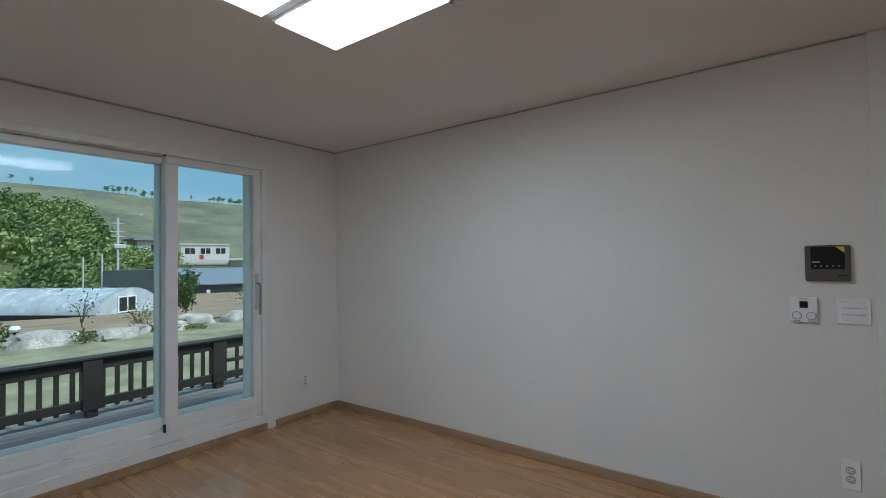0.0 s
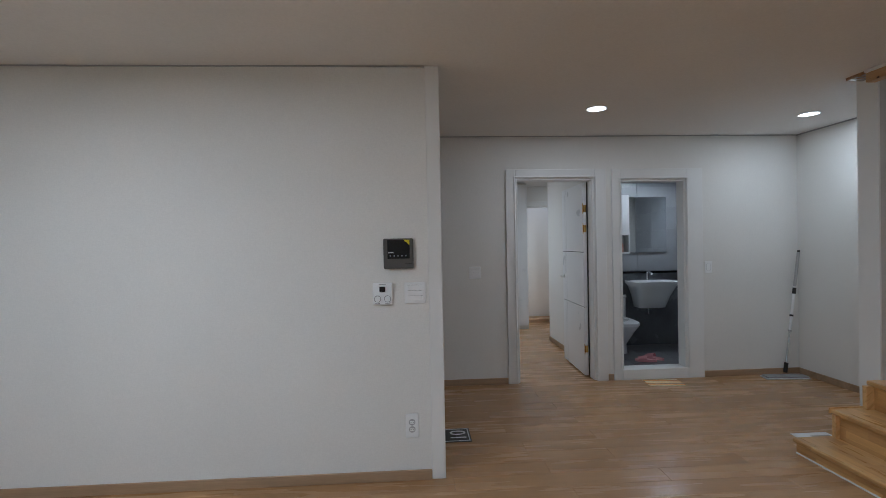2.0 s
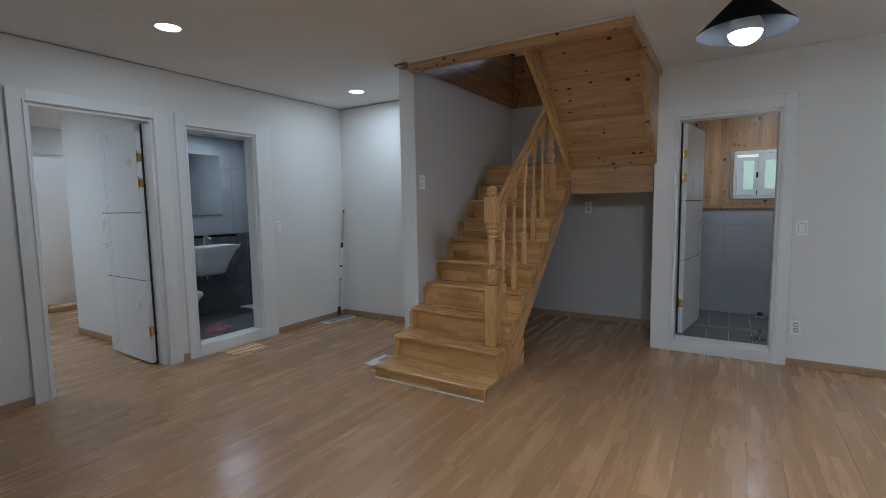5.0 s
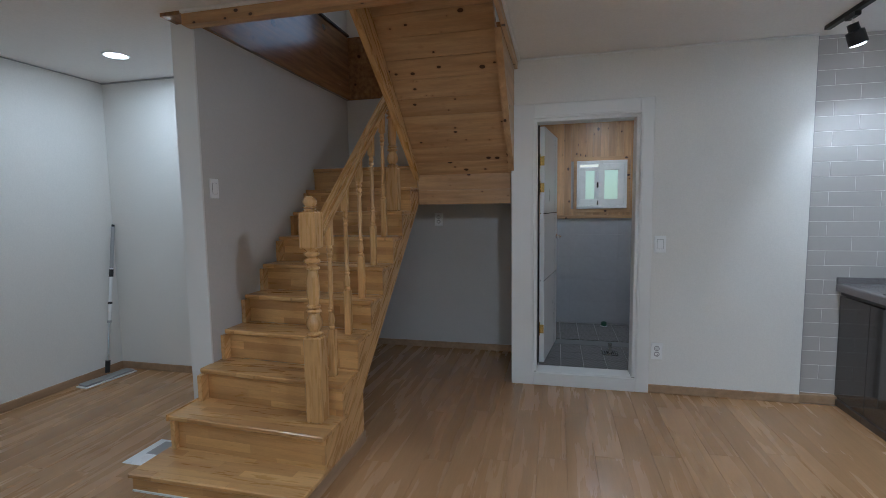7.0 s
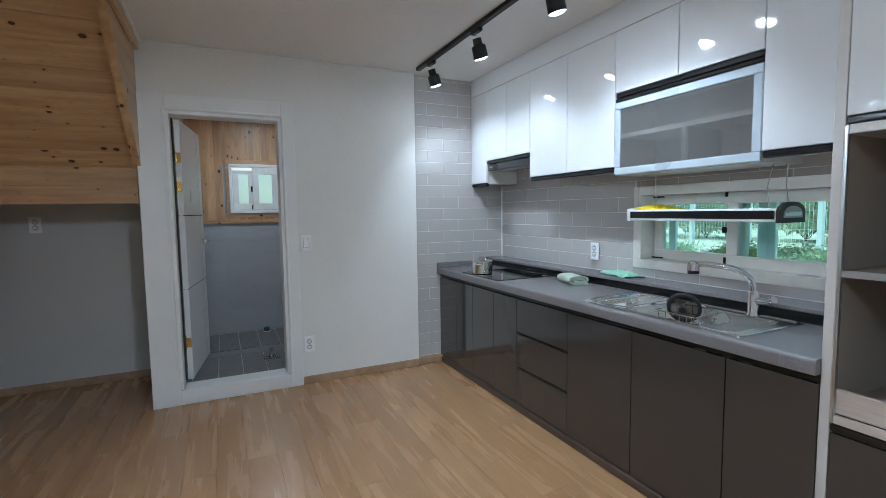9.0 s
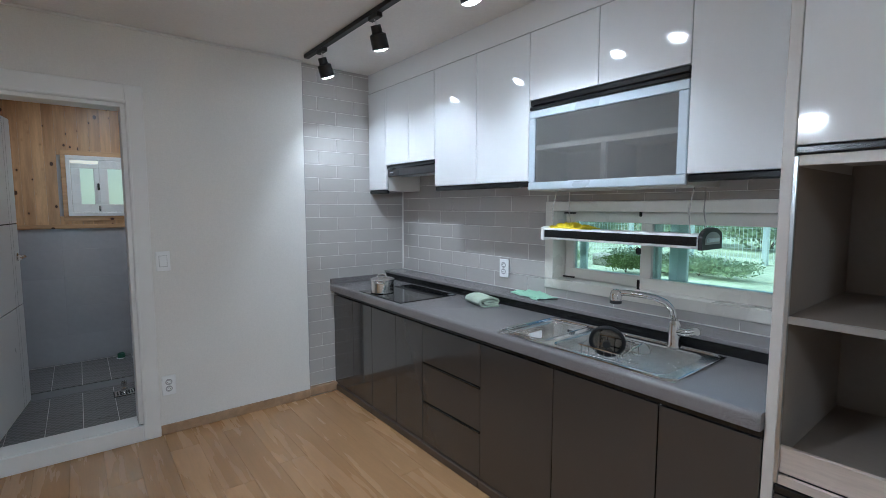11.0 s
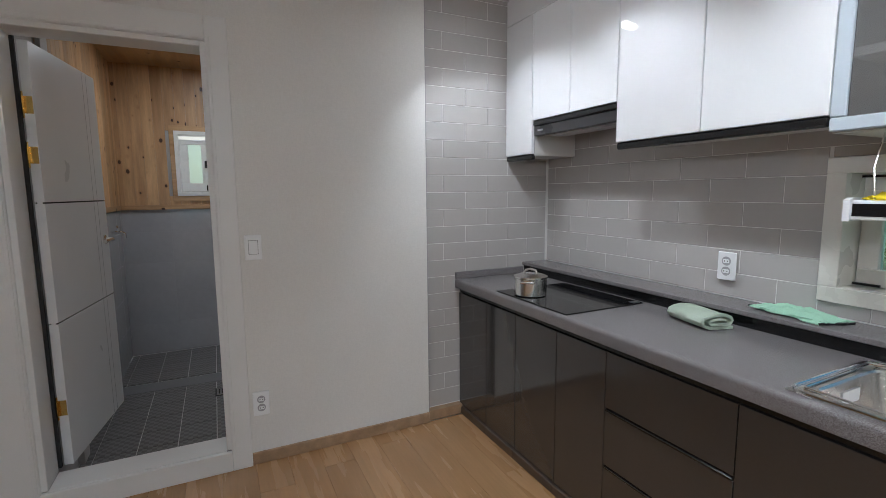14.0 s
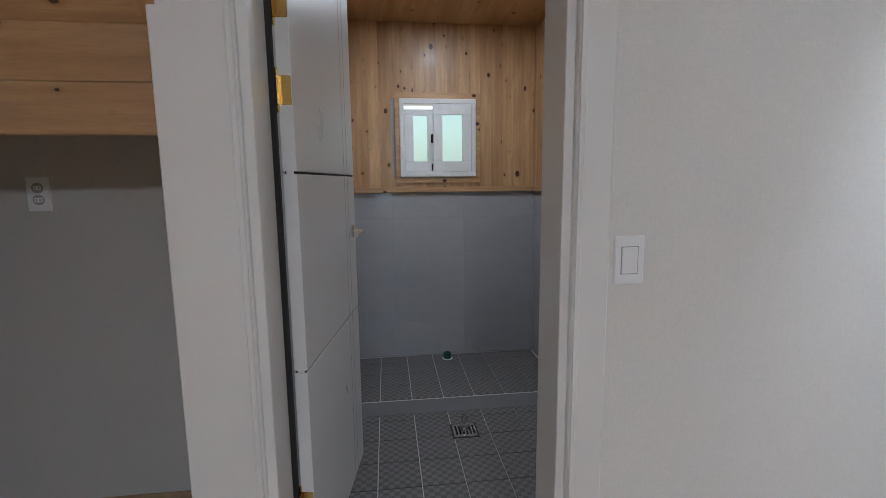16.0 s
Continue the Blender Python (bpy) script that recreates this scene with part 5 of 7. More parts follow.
# track with spots
tr = thing("track_light", (3.4, -0.33, H), "black ceiling track with swivelling spotlights, switched on", "track light")
part("track", boxed(1.75, 4.45, -0.348, -0.312, H - 0.026, H - 0.0005, 0.002), MATTBLACK, tr)
for x, to in ((4.19, (4.42, -0.95, 0.9)), (3.50, (3.80, -0.95, 0.9)), (2.765, (2.85, -0.85, 0.9)), (2.43, (2.55, -0.8, 0.9))):
    sp_t = part("adapter", boxed(x - 0.05, x + 0.05, -0.346, -0.314, H - 0.052, H - 0.0262, 0.003), MATTBLACK, tr)
    top = Vector((x, -0.33, H - 0.052))
    c = Vector((x, -0.34, H - 0.115))
    part("stem", tube(bmesh.new(), [top, c], 0.006, 8), CHROME, sp_t)
    way = (Vector(to) - c).normalized()
    q = way.to_track_quat("-Z", "Y").to_matrix()
    smooth(part("can", lathe(bmesh.new(), [(0.002, 0.035), (0.027, 0.034), (0.028, -0.005), (0.044, -0.012), (0.046, -0.085), (0.043, -0.085), (0.042, -0.075)], c, 24, q), MATTBLACK, sp_t), 30)
    part("led", lathe(bmesh.new(), [(0.0415, -0.078), (0.037, -0.088), (0.02, -0.0945), (0.001, -0.096)], c, 24, q), LED_SPOT, sp_t, "glowing white lens")
    lamp("track_lamp", "SPOT", c + way * 0.105, to, 17, 0.03, (0.96, 0.98, 1.0), 112, 0.6)

# pendant; its bulb throws light downwards only, from a half globe under a white neck
PX, PY, PZ = 2.05, 1.02, 1.925
pd = thing("pendant_lamp", (PX, PY, H), "black cone pendant lamp with a large glowing bulb on brass fittings", "pendant lamp")
part("canopy", lathe(bmesh.new(), [(0.05, H - 0.0005), (0.05, H - 0.022), (0.002, H - 0.024)], (PX, PY, 0), 24), MATTBLACK, pd)
part("cord", tube(bmesh.new(), [(PX, PY, H - 0.02), (PX, PY, PZ + 0.235)], 0.003, 6), MATTBLACK, pd)
smooth(part("holder", lathe(bmesh.new(), [(0.010, PZ + 0.24), (0.013, PZ + 0.20), (0.018, PZ + 0.19), (0.018, PZ + 0.145), (0.036, PZ + 0.14), (0.038, PZ + 0.122), (0.03, PZ + 0.11)], (PX, PY, 0), 20), BRASS, pd, "brass lamp holder"))
for k in range(3):
    w = Vector((math.cos(2.1 * k + 0.4), math.sin(2.1 * k + 0.4), 0))
    c = Vector((PX, PY, PZ))
    smooth(part("thumb_screw", tube(bmesh.new(), [c + w * 0.02 + Vector((0, 0, 0.155)), c + w * 0.036 + Vector((0, 0, 0.16)), c + w * 0.036 + Vector((0, 0, 0.185)), c + w * 0.02 + Vector((0, 0, 0.19))], 0.006, 8), BRASS, pd, "brass thumb screw"))
smooth(part("shade", lathe(bmesh.new(), [(0.030, PZ + 0.122), (0.040, PZ + 0.115), (0.150, PZ + 0.006), (0.153, PZ), (0.148, PZ + 0.003), (0.038, PZ + 0.107), (0.030, PZ + 0.112)], (PX, PY, 0), 40), SHADEBLACK, pd, "matt black metal cone shade"))
GLOBE = PZ + 0.010
smooth(part("bulb_neck", lathe(bmesh.new(), [(0.014, PZ + 0.105), (0.02, PZ + 0.075)] + [(0.0545 * math.cos(radians(d)), GLOBE + 0.0545 * math.sin(radians(d))) for d in (60, 40, 20, 0, -18)], (PX, PY, 0), 24), SASH, pd, "white bulb neck"), 60)
smooth(part("bulb", lathe(bmesh.new(), [(0.055 * math.cos(radians(d)), GLOBE + 0.055 * math.sin(radians(d))) for d in range(-20, -89, -8)], (PX, PY, 0), 24), BULB, pd, "glowing globe bulb"), 60)

# ---- laundry room ----
LZ, LX, LY0, LY1 = -0.19, 7.40, -0.08, 1.53
structure("floor_laundry", boxed(EAST + 0.15, LX + 0.1, LY0 - 0.1, LY1, LZ - 0.06, LZ - 0.008), GROUT, "laundry floor bed")
lw = bmesh.new()
box(lw, LX + 0.012, LX + 0.13, LY0 - 0.1, 0.43, LZ, 2.60)
box(lw, LX + 0.012, LX + 0.13, 1.04, LY1 + 0.1, LZ, 2.60)
box(lw, LX + 0.012, LX + 0.13, 0.43, 1.04, LZ, 1.355)
box(lw, LX + 0.012, LX + 0.13, 0.43, 1.04, 1.965, 2.60)
box(lw, EAST + 0.15, LX + 0.012, LY0 - 0.1, LY0 - 0.012, LZ, 2.60)
box(lw, SHAFT, LX + 0.012, LY1, LY1 + 0.1, LZ, 2.60)
structure("wall_laundry_room", lw, GROUT_GREY, "walls behind the laundry tiles")
structure("ceiling_laundry", boxed(EAST + 0.15, LX + 0.1, LY0 - 0.1, LY1 + 0.1, 2.555, 2.60), PINE_X, "pine board ceiling")
downlight(6.45, 0.71, 2.555, 8.5)
lwn = new("window_3")
ORIGIN[lwn.name] = Vector()
tagged(lwn, "small white sliding window with frosted panes in the pine wall", "window", "", "structure")
for b in ((0.425, 1.045, 1.35, 1.39), (0.425, 1.045, 1.93, 1.97), (0.425, 0.46, 1.39, 1.93), (1.01, 1.045, 1.39, 1.93)):
    part("window_frame", boxed(LX - 0.035, LX + 0.09, b[0], b[1], b[2], b[3], 0.003), SASH, lwn)
for y0, y1, xx in ((0.462, 0.775, LX - 0.02), (0.745, 1.008, LX + 0.02)):
    s = new("sash")
    s.parent = lwn
    ORIGIN[s.name] = Vector()
    for b in ((y0, y1, 1.392, 1.475), (y0, y1, 1.845, 1.892 + (0.036 if xx < LX else 0)), (y0, y0 + 0.075, 1.475, 1.845), (y1 - 0.075, y1, 1.475, 1.845)):
        part("sash_rail", boxed(xx - 0.012, xx + 0.014, b[0], b[1], b[2], b[3], 0.003), SASH, s)
    p = part("pane", boxed(xx - 0.003, xx + 0.003, y0 + 0.075, y1 - 0.075, 1.475, 1.845), frosted("frosted_pane", (0.72, 0.92, 0.82), 0.5), s, "pale green frosted pane")
part("latch", boxed(LX - 0.05, LX - 0.033, 0.775, 0.795, 1.62, 1.69, 0.004), BLACK, lwn, "black latch")
part("stop", boxed(LX - 0.03, LX - 0.02, 0.778, 0.79, 1.40, 1.455), BLACK, lwn, "black plastic stop")
for b in ((0.385, 1.085, 1.30, 1.349), (0.385, 1.085, 1.971, 2.02), (0.385, 0.424, 1.349, 1.971), (1.046, 1.085, 1.349, 1.971)):
    structure("trim_window", boxed(LX - 0.016, LX + 0.012, b[0], b[1], b[2], b[3], 0.002), PINE_Y, "pine trim round the small window")
structure("trim_dado", boxed(LX - 0.018, LX + 0.0, LY0 + 0.002, LY1, 1.222, 1.265, 0.003), PINE_Y, "pine rail above the tiles")
structure("trim_dado_side", boxed(EAST + 0.15, LX - 0.02, LY0, LY0 + 0.018, 1.222, 1.265, 0.003), PINE_X, "pine rail above the tiles")
structure("trim_dado_north", boxed(SHAFT, LX - 0.02, LY1 - 0.018, LY1, 1.222, 1.265, 0.003), PINE_X, "pine rail above the tiles")
dr = thing("floor_drain", (6.12, 0.735, LZ), "square steel floor drain with an upright hose stub", "drain")
part("frame", boxed(6.04, 6.20, 0.655, 0.815, LZ - 0.001, LZ + 0.003, 0.001), MATTBLACK, dr, "dark frame round the grate")
part("grate", boxed(6.05, 6.19, 0.665, 0.805, LZ + 0.0031, LZ + 0.006, 0.001), STEEL, dr)
for i in range(6):
    part("slot", boxed(6.07, 6.17, 0.674 + i * 0.021, 0.686 + i * 0.021, LZ + 0.0061, LZ + 0.0066), BLACK, dr)
smooth(part("stub", lathe(bmesh.new(), [(0.026, LZ + 0.0062), (0.026, LZ + 0.05), (0.02, LZ + 0.055), (0.02, LZ + 0.10), (0.024, LZ + 0.105), (0.017, LZ + 0.105), (0.016, LZ + 0.06)], (6.12, 0.735, 0), 18), STEEL, dr))
pp = thing("floor_pipe_cap", (7.30, 0.685, LZ), "short green and black pipe stub at the foot of the wall", "pipe")
smooth(part("stub", lathe(bmesh.new(), [(0.035, LZ), (0.035, LZ + 0.05), (0.028, LZ + 0.055), (0.024, LZ + 0.04)], (7.30, 0.685, 0), 18), plain("green_pipe", (0.02, 0.10, 0.06), 0.4), pp))
part("bead", lathe(bmesh.new(), [(0.045, LZ), (0.045, LZ + 0.006), (0.035, LZ + 0.008)], (7.30, 0.685, 0), 18), PLASTIC, pp)
wt2 = thing("wall_tap", (6.9, LY1, 1.05), "chrome washing machine tap on the tiled wall", "tap")
smooth(part("body", tube(bmesh.new(), [(6.9, LY1, 1.05), (6.9, LY1 - 0.08, 1.05)], 0.013, 10), CHROME, wt2))
smooth(part("handle", tube(bmesh.new(), [(6.9, LY1 - 0.055, 1.05), (6.9, LY1 - 0.055, 1.09), (6.86, LY1 - 0.055, 1.10)], 0.009, 8), CHROME, wt2))
smooth(part("spout", tube(bmesh.new(), [(6.9, LY1 - 0.08, 1.05), (6.9, LY1 - 0.10, 1.04), (6.9, LY1 - 0.10, 1.0)], 0.011, 10), CHROME, wt2))

# ---- bathroom ----
BZ, BY = -0.06, 6.98
structure("floor_bathroom", boxed(2.24, 4.25, NORTH + 0.12, BY, BZ - 0.06, BZ - 0.006), GROUT, "bathroom floor bed")
bw = bmesh.new()
box(bw, 2.24, 4.35, BY + 0.012, BY + 0.1, BZ - 0.1, 2.4)
box(bw, 4.262, 4.35, NORTH + 0.12, BY + 0.012, BZ - 0.1, 2.4)
structure("wall_bathroom", bw, GROUT_GREY, "walls behind the bathroom tiles")
structure("ceiling_bathroom", boxed(2.2, 4.3, NORTH + 0.12, BY + 0.1, 2.28, 2.34), plain("white_panel", (0.6, 0.61, 0.62), 0.3), "white panel ceiling")
# downlight added out of view to brighten the bathroom
downlight(3.55, 6.45, 2.28, 6)
mi = thing("bathroom_mirror", (3.59, BY, 1.24), "frameless wall mirror over the basin", "mirror")
part("glass", boxed(3.31, 3.87, BY - 0.02, BY - 0.014, 1.25, 2.04, 0.001), MIRROR, mi)
part("backing", boxed(3.315, 3.865, BY - 0.0139, BY - 0.001, 1.255, 2.035), BLACK, mi)
tagged(place("bathroom_ledge", boxed(2.24, 4.0, BY - 0.13, BY - 0.001, 0.955, 0.985, 0.003), HOB), "dark polished stone ledge above the basin", "ledge")
tagged(place("ledge_base", boxed(2.24, 4.0, BY - 0.10, BY - 0.001, BZ, 0.9545), DARKTILE), "dark tiled half wall under the ledge", "half wall")
wc = thing("bathroom_cabinet", (3.1, BY, 1.3), "white mirror-side wall cabinet with an open shelf", "wall cabinet")
part("body", boxed(2.80, 3.27, BY - 0.14, BY - 0.001, 1.50, 2.06, 0.002), GLOSSWHITE, wc)
part("shelf", boxed(2.80, 3.27, BY - 0.14, BY - 0.001, 1.24, 1.255, 0.002), GLOSSWHITE, wc)
part("side", boxed(3.255, 3.27, BY - 0.14, BY - 0.001, 1.256, 1.499, 0.001), GLOSSWHITE, wc)
soap = tagged(smooth(place("soap_bottle", lathe(bmesh.new(), [(0.03, 1.2555), (0.03, 1.37), (0.012, 1.39), (0.012, 1.42)], (3.18, BY - 0.07, 0), 14), plain("pinkish_bottle", (0.5, 0.25, 0.2), 0.3))), "small pink bottle on the cabinet shelf", "bottle")
ba = thing("wash_basin", (3.51, 6.75, 0.45), "white ceramic wall-hung wash basin with half pedestal", "wash basin")
bm = bmesh.new()
rings = []
for sx, y0, y1, z in ((0.17, 6.66, 6.875, 0.485), (0.195, 6.62, 6.876, 0.50), (0.235, 6.55, 6.877, 0.66), (0.29, 6.48, 6.878, 0.79), (0.335, 6.45, 6.878, 0.84), (0.335, 6.45, 6.878, 0.862), (0.325, 6.46, 6.868, 0.868), (0.29, 6.49, 6.80, 0.864), (0.25, 6.53, 6.78, 0.80), (0.12, 6.62, 6.72, 0.76)):
    ring = []
    for i in range(28):
        a = 2 * math.pi * i / 28
        ca, sa = math.cos(a), math.sin(a)
        px = math.copysign(abs(ca) ** 0.45, ca)
        py = math.copysign(abs(sa) ** 0.45, sa)
        ring.append(bm.verts.new((3.495 + sx * px, (y0 + y1) / 2 + (y1 - y0) / 2 * py, z)))
    rings.append(ring)
for a, b in zip(rings, rings[1:]):
    for i in range(28):
        bm.faces.new((a[i], a[(i + 1) % 28], b[(i + 1) % 28], b[i]))
bm.faces.new(rings[0][::-1]), bm.faces.new(rings[-1])
smooth(part("bowl", bm, CERAMIC, ba), 50)
smooth(part("drain_pipe", tube(bmesh.new(), [(3.51, 6.80, 0.469), (3.51, 6.80, 0.40), (3.51, 6.875, 0.38)], 0.018, 10), CHROME, ba))
smooth(part("tap", tube(bmesh.new(), [(3.51, 6.83, 0.866), (3.51, 6.83, 0.96), (3.51, 6.80, 0.985), (3.51, 6.70, 0.955)], 0.016, 10), CHROME, ba, "chrome basin mixer"))
to = thing("toilet", (2.95, 6.6, BZ), "white ceramic toilet with a bidet seat", "toilet")


def blob(levels, cx, cy, seg=24, power=0.7):
    bm = bmesh.new()
    rs = []
    for rx, y0, y1, z in levels:
        ring = []
        for i in range(seg):
            a = 2 * math.pi * i / seg
            ring.append(bm.verts.new((cx + rx * math.copysign(abs(math.cos(a)) ** power, math.cos(a)), (y0 + y1) / 2 + (y1 - y0) / 2 * math.copysign(abs(math.sin(a)) ** power, math.sin(a)), z)))
        rs.append(ring)
    for a, b in zip(rs, rs[1:]):
        for i in range(seg):
            bm.faces.new((a[i], a[(i + 1) % seg], b[(i + 1) % seg], b[i]))
    bm.faces.new(rs[0][::-1]), bm.faces.new(rs[-1])
    return bm


smooth(part("bowl", blob([(0.11, 6.38, 6.84, BZ + 0.001), (0.10, 6.40, 6.84, BZ + 0.12), (0.16, 6.24, 6.85, BZ + 0.30), (0.19, 6.18, 6.85, BZ + 0.37), (0.19, 6.18, 6.85, BZ + 0.385)], 2.945, 0), CERAMIC, to), 50)
smooth(part("seat", blob([(0.20, 6.17, 6.80, BZ + 0.387), (0.205, 6.165, 6.80, BZ + 0.40), (0.20, 6.17, 6.80, BZ + 0.425), (0.17, 6.22, 6.78, BZ + 0.44)], 2.945, 0), PLASTIC, to), 50)
smooth(part("tank", blob([(0.19, 6.68, 6.875, BZ + 0.386), (0.20, 6.67, 6.876, BZ + 0.42), (0.20, 6.67, 6.876, BZ + 0.70), (0.21, 6.66, 6.877, BZ + 0.705), (0.20, 6.67, 6.876, BZ + 0.74)], 2.945, 0, power=0.4), CERAMIC, to), 50)


def slipper(at, turn, group):
    t = thing("slipper", at, "pink rubber bathroom slipper lying on the tiles", "slipper", group)
    m = Matrix.Translation(at) @ Matrix.Rotation(radians(turn), 4, "Z")
    pk = bpy.data.materials.get("pink_rubber") or plain("pink_rubber", (0.72, 0.34, 0.36), 0.6)
    pts = [(0.045 * math.cos(a) * (1.0 + 0.12 * math.sin(a)), 0.125 * math.sin(a)) for a in [2 * math.pi * i / 24 for i in range(24)]]
    bm = prism(bmesh.new(), pts, "z", 0.001, 0.026)
    bmesh.ops.transform(bm, matrix=m, verts=bm.verts)
    smooth(part("sole", bm, pk, t))
    bm = bmesh.new()
    prev = None
    for j in range(7):
        y = -0.005 + j * 0.016
        ring = [bm.verts.new(m @ Vector((0.052 * math.cos(a), y, 0.027 + (0.05 - j * 0.004) * math.sin(a)))) for a in [math.pi * i / 10 for i in range(11)]]
        if prev:
            for i in range(10):
                bm.faces.new((prev[i], prev[i + 1], ring[i + 1], ring[i]))
        prev = ring
    bmesh.ops.solidify(bm, geom=list(bm.faces), thickness=0.005)
    smooth(part("strap", bm, pk, t), 60)


slipper((3.05, 5.98, BZ), 70, "pair of pink slippers")
slipper((3.20, 6.08, BZ), 40, "pair of pink slippers")

# ---- loose things on the floor ----
mat_ob = thing("striped_rug", (2.69, 4.97, 0), "small striped orange and cream cotton mat at the bathroom door", "mat")
m = Matrix.Translation((2.70, 4.925, 0)) @ Matrix.Rotation(radians(-5), 4, "Z")
stripe = [plain("cotton_cream", (0.85, 0.76, 0.56), 0.95, bump=0.5, depth=0.004), plain("cotton_orange", (0.80, 0.34, 0.06), 0.95, bump=0.5, depth=0.004), plain("cotton_brown", (0.25, 0.14, 0.06), 0.95, bump=0.5, depth=0.004)]
for i in range(11):
    y = -0.10 + i * 0.0182
    part("stripe", boxed(-0.175 + 0.004 * (i % 2), 0.175 - 0.003 * (i % 3), y, y + 0.018, 0.0, 0.006 + 0.001 * (i % 2), 0.001, m), stripe[(0, 1, 0, 2, 1)[i % 5]], mat_ob)
mop = thing("flat_mop", (4.10, 5.03, 0), "flat floor mop leaning in the hall corner", "mop")
foot, tip = Vector((4.005, 4.98, 0.045)), Vector((4.235, 5.065, 1.285))


def along(f):
    return foot + (tip - foot) * f


for n, a, b, r, mt, lb in (("pole", 0.05, 0.34, 0.011, CHROME, "chrome lower tube"), ("pole", 0.34, 0.70, 0.013, PLASTIC, "white upper tube"), ("grip", 0.70, 0.985, 0.0145, OUTLET, "grey plastic grip"), ("cap", 0.985, 1.0, 0.012, MATTBLACK, "black end cap"), ("joint", 0.0, 0.08, 0.019, MATTBLACK, "black swivel joint"), ("collar", 0.455, 0.47, 0.017, MATTBLACK, "black collar"), ("clip", 0.64, 0.69, 0.017, MATTBLACK, "black clip"), ("collar", 0.33, 0.345, 0.016, OUTLET, "grey collar")):
    smooth(part(n, tube(bmesh.new(), [along(a), along(b)], r, 10), mt, mop, lb))
m = Matrix.Translation((3.975, 4.945, 0)) @ Matrix.Rotation(radians(-6), 4, "Z")
part("head", boxed(-0.20, 0.20, -0.05, 0.05, 0.012, 0.028, 0.004, m), GREY_LINE, mop)
part("pad", boxed(-0.215, 0.215, -0.06, 0.06, 0.0, 0.012, 0.004, m), PLASTIC, mop, "white microfibre pad")
tagged(place("paper_sheet", boxed(2.94, 3.21, 3.43, 3.65, 0.0005, 0.0035, 0, None), PLASTIC), "white printed paper sheet lying beside the stairs", "paper")
tagged(place("paper_picture", boxed(3.05, 3.19, 3.47, 3.60, 0.0036, 0.0042), GREY_LINE), "dark printed picture on the sheet", "print")
dm = thing("door_number_mat", (0.42, 3.87, 0), "black floor mat with white border and number", "mat")
part("mat", boxed(0.12, 0.645, 3.755, 3.995, 0.0005, 0.005, 0.001), MATTBLACK, dm)
for b in ((0.13, 0.635, 3.765, 3.773), (0.13, 0.635, 3.977, 3.985), (0.13, 0.138, 3.773, 3.977), (0.627, 0.635, 3.773, 3.977)):
    part("border", boxed(b[0], b[1], b[2], b[3], 0.0051, 0.0057), PLASTIC, dm)
fc = bpy.data.curves.new("number", "FONT")
fc.body, fc.size, fc.align_x, fc.align_y, fc.extrude = "10", 0.17, "CENTER", "CENTER", 0.0004
fo = new("number_curve", fc)
bpy.context.view_layer.update()
fm = bpy.data.meshes.new_from_object(fo)
bpy.data.objects.remove(fo)
fm.transform(Matrix.Translation((0.56 - 0.42, 0, 0.0056)) @ Matrix.Rotation(radians(90), 4, "Z"))
fm.materials.append(PLASTIC)
num = new("number", fm)
num.parent = dm

# ---- bedroom ----
cl = thing("closet", (1.6, 8.3, 0), "tall white built-in closet with plain doors", "closet")
part("body", boxed(0.2, 2.1, 8.02, 8.599, 0.0, 2.39), CARCASS, cl)
for i in range(4):
    part("door", boxed(0.2 + i * 0.475 + 0.002, 0.675 + i * 0.475 - 0.002, 8.0, 8.019, 0.06, 2.37, 0.002), DOORWHITE, cl)
casing("door_4", "x", 8.6, 8.578, 2.13, 2.97, 2.14, 0.08, "white inner door frame", open_a=(2.2, 2.9, 2.06), lining=0.1)
# two unseen downlights, added to brighten the bedroom
downlight(0.8, 6.8, 2.4, 17)
downlight(3.2, 7.9, 2.4, 6)

# ---- sliding glass door ----
sd = new("window_1")
ORIGIN[sd.name] = Vector()
tagged(sd, "large white sliding glass door to the deck", "window", "", "structure")
for n, b in (("outer_frame", (-1.0, 2.48, 0.06, 0.13)), ("outer_frame", (-1.0, 2.48, 2.20, 2.25)), ("outer_frame", (2.44, 2.48, 0.13, 2.20)), ("outer_frame", (-1.0, -0.96, 0.13, 2.20))):
    part(n, boxed(WEST - 0.20, WEST + 0.012, b[0], b[1], b[2], b[3], 0.003), SASH, sd)
part("track", boxed(WEST - 0.19, WEST - 0.012, -0.96, 2.44, 0.13, 0.205, 0.004), SASH, sd)
for y0, y1, xx, rim, stile in ((1.69, 2.44, WEST - 0.045, 0.065, 0.125), (0.10, 1.72, WEST - 0.12, 0.02, 0.055), (-0.96, 0.16, WEST - 0.045, 0.065, 0.125)):
    s = new("sash")
    s.parent = sd
    ORIGIN[s.name] = Vector()
    for b in ((y0, y1, 0.206, 0.30), (y0, y1, 2.145, 2.199), (y0, y0 + 0.085, 0.30, 2.145), (y1 - rim, y1, 0.30, 2.145)):
        part("sash_rail", boxed(xx - 0.035, xx + 0.035, b[0], b[1], b[2], b[3], 0.004), SASH, s)
    p = part("pane", boxed(xx - 0.004, xx + 0.004, y0 + 0.085, y1 - rim, 0.30, 2.145), PANE, s)
    part("outer_stile", boxed(xx - 0.034, xx - 0.012, y1 - stile, y1 - rim, 0.30, 2.145, 0.003), SASH, s)
    part("outer_rail", boxed(xx - 0.034, xx - 0.012, y0 + 0.085, y1 - stile, 0.30, 0.33, 0.003), SASH, s)
    p.visible_shadow = False
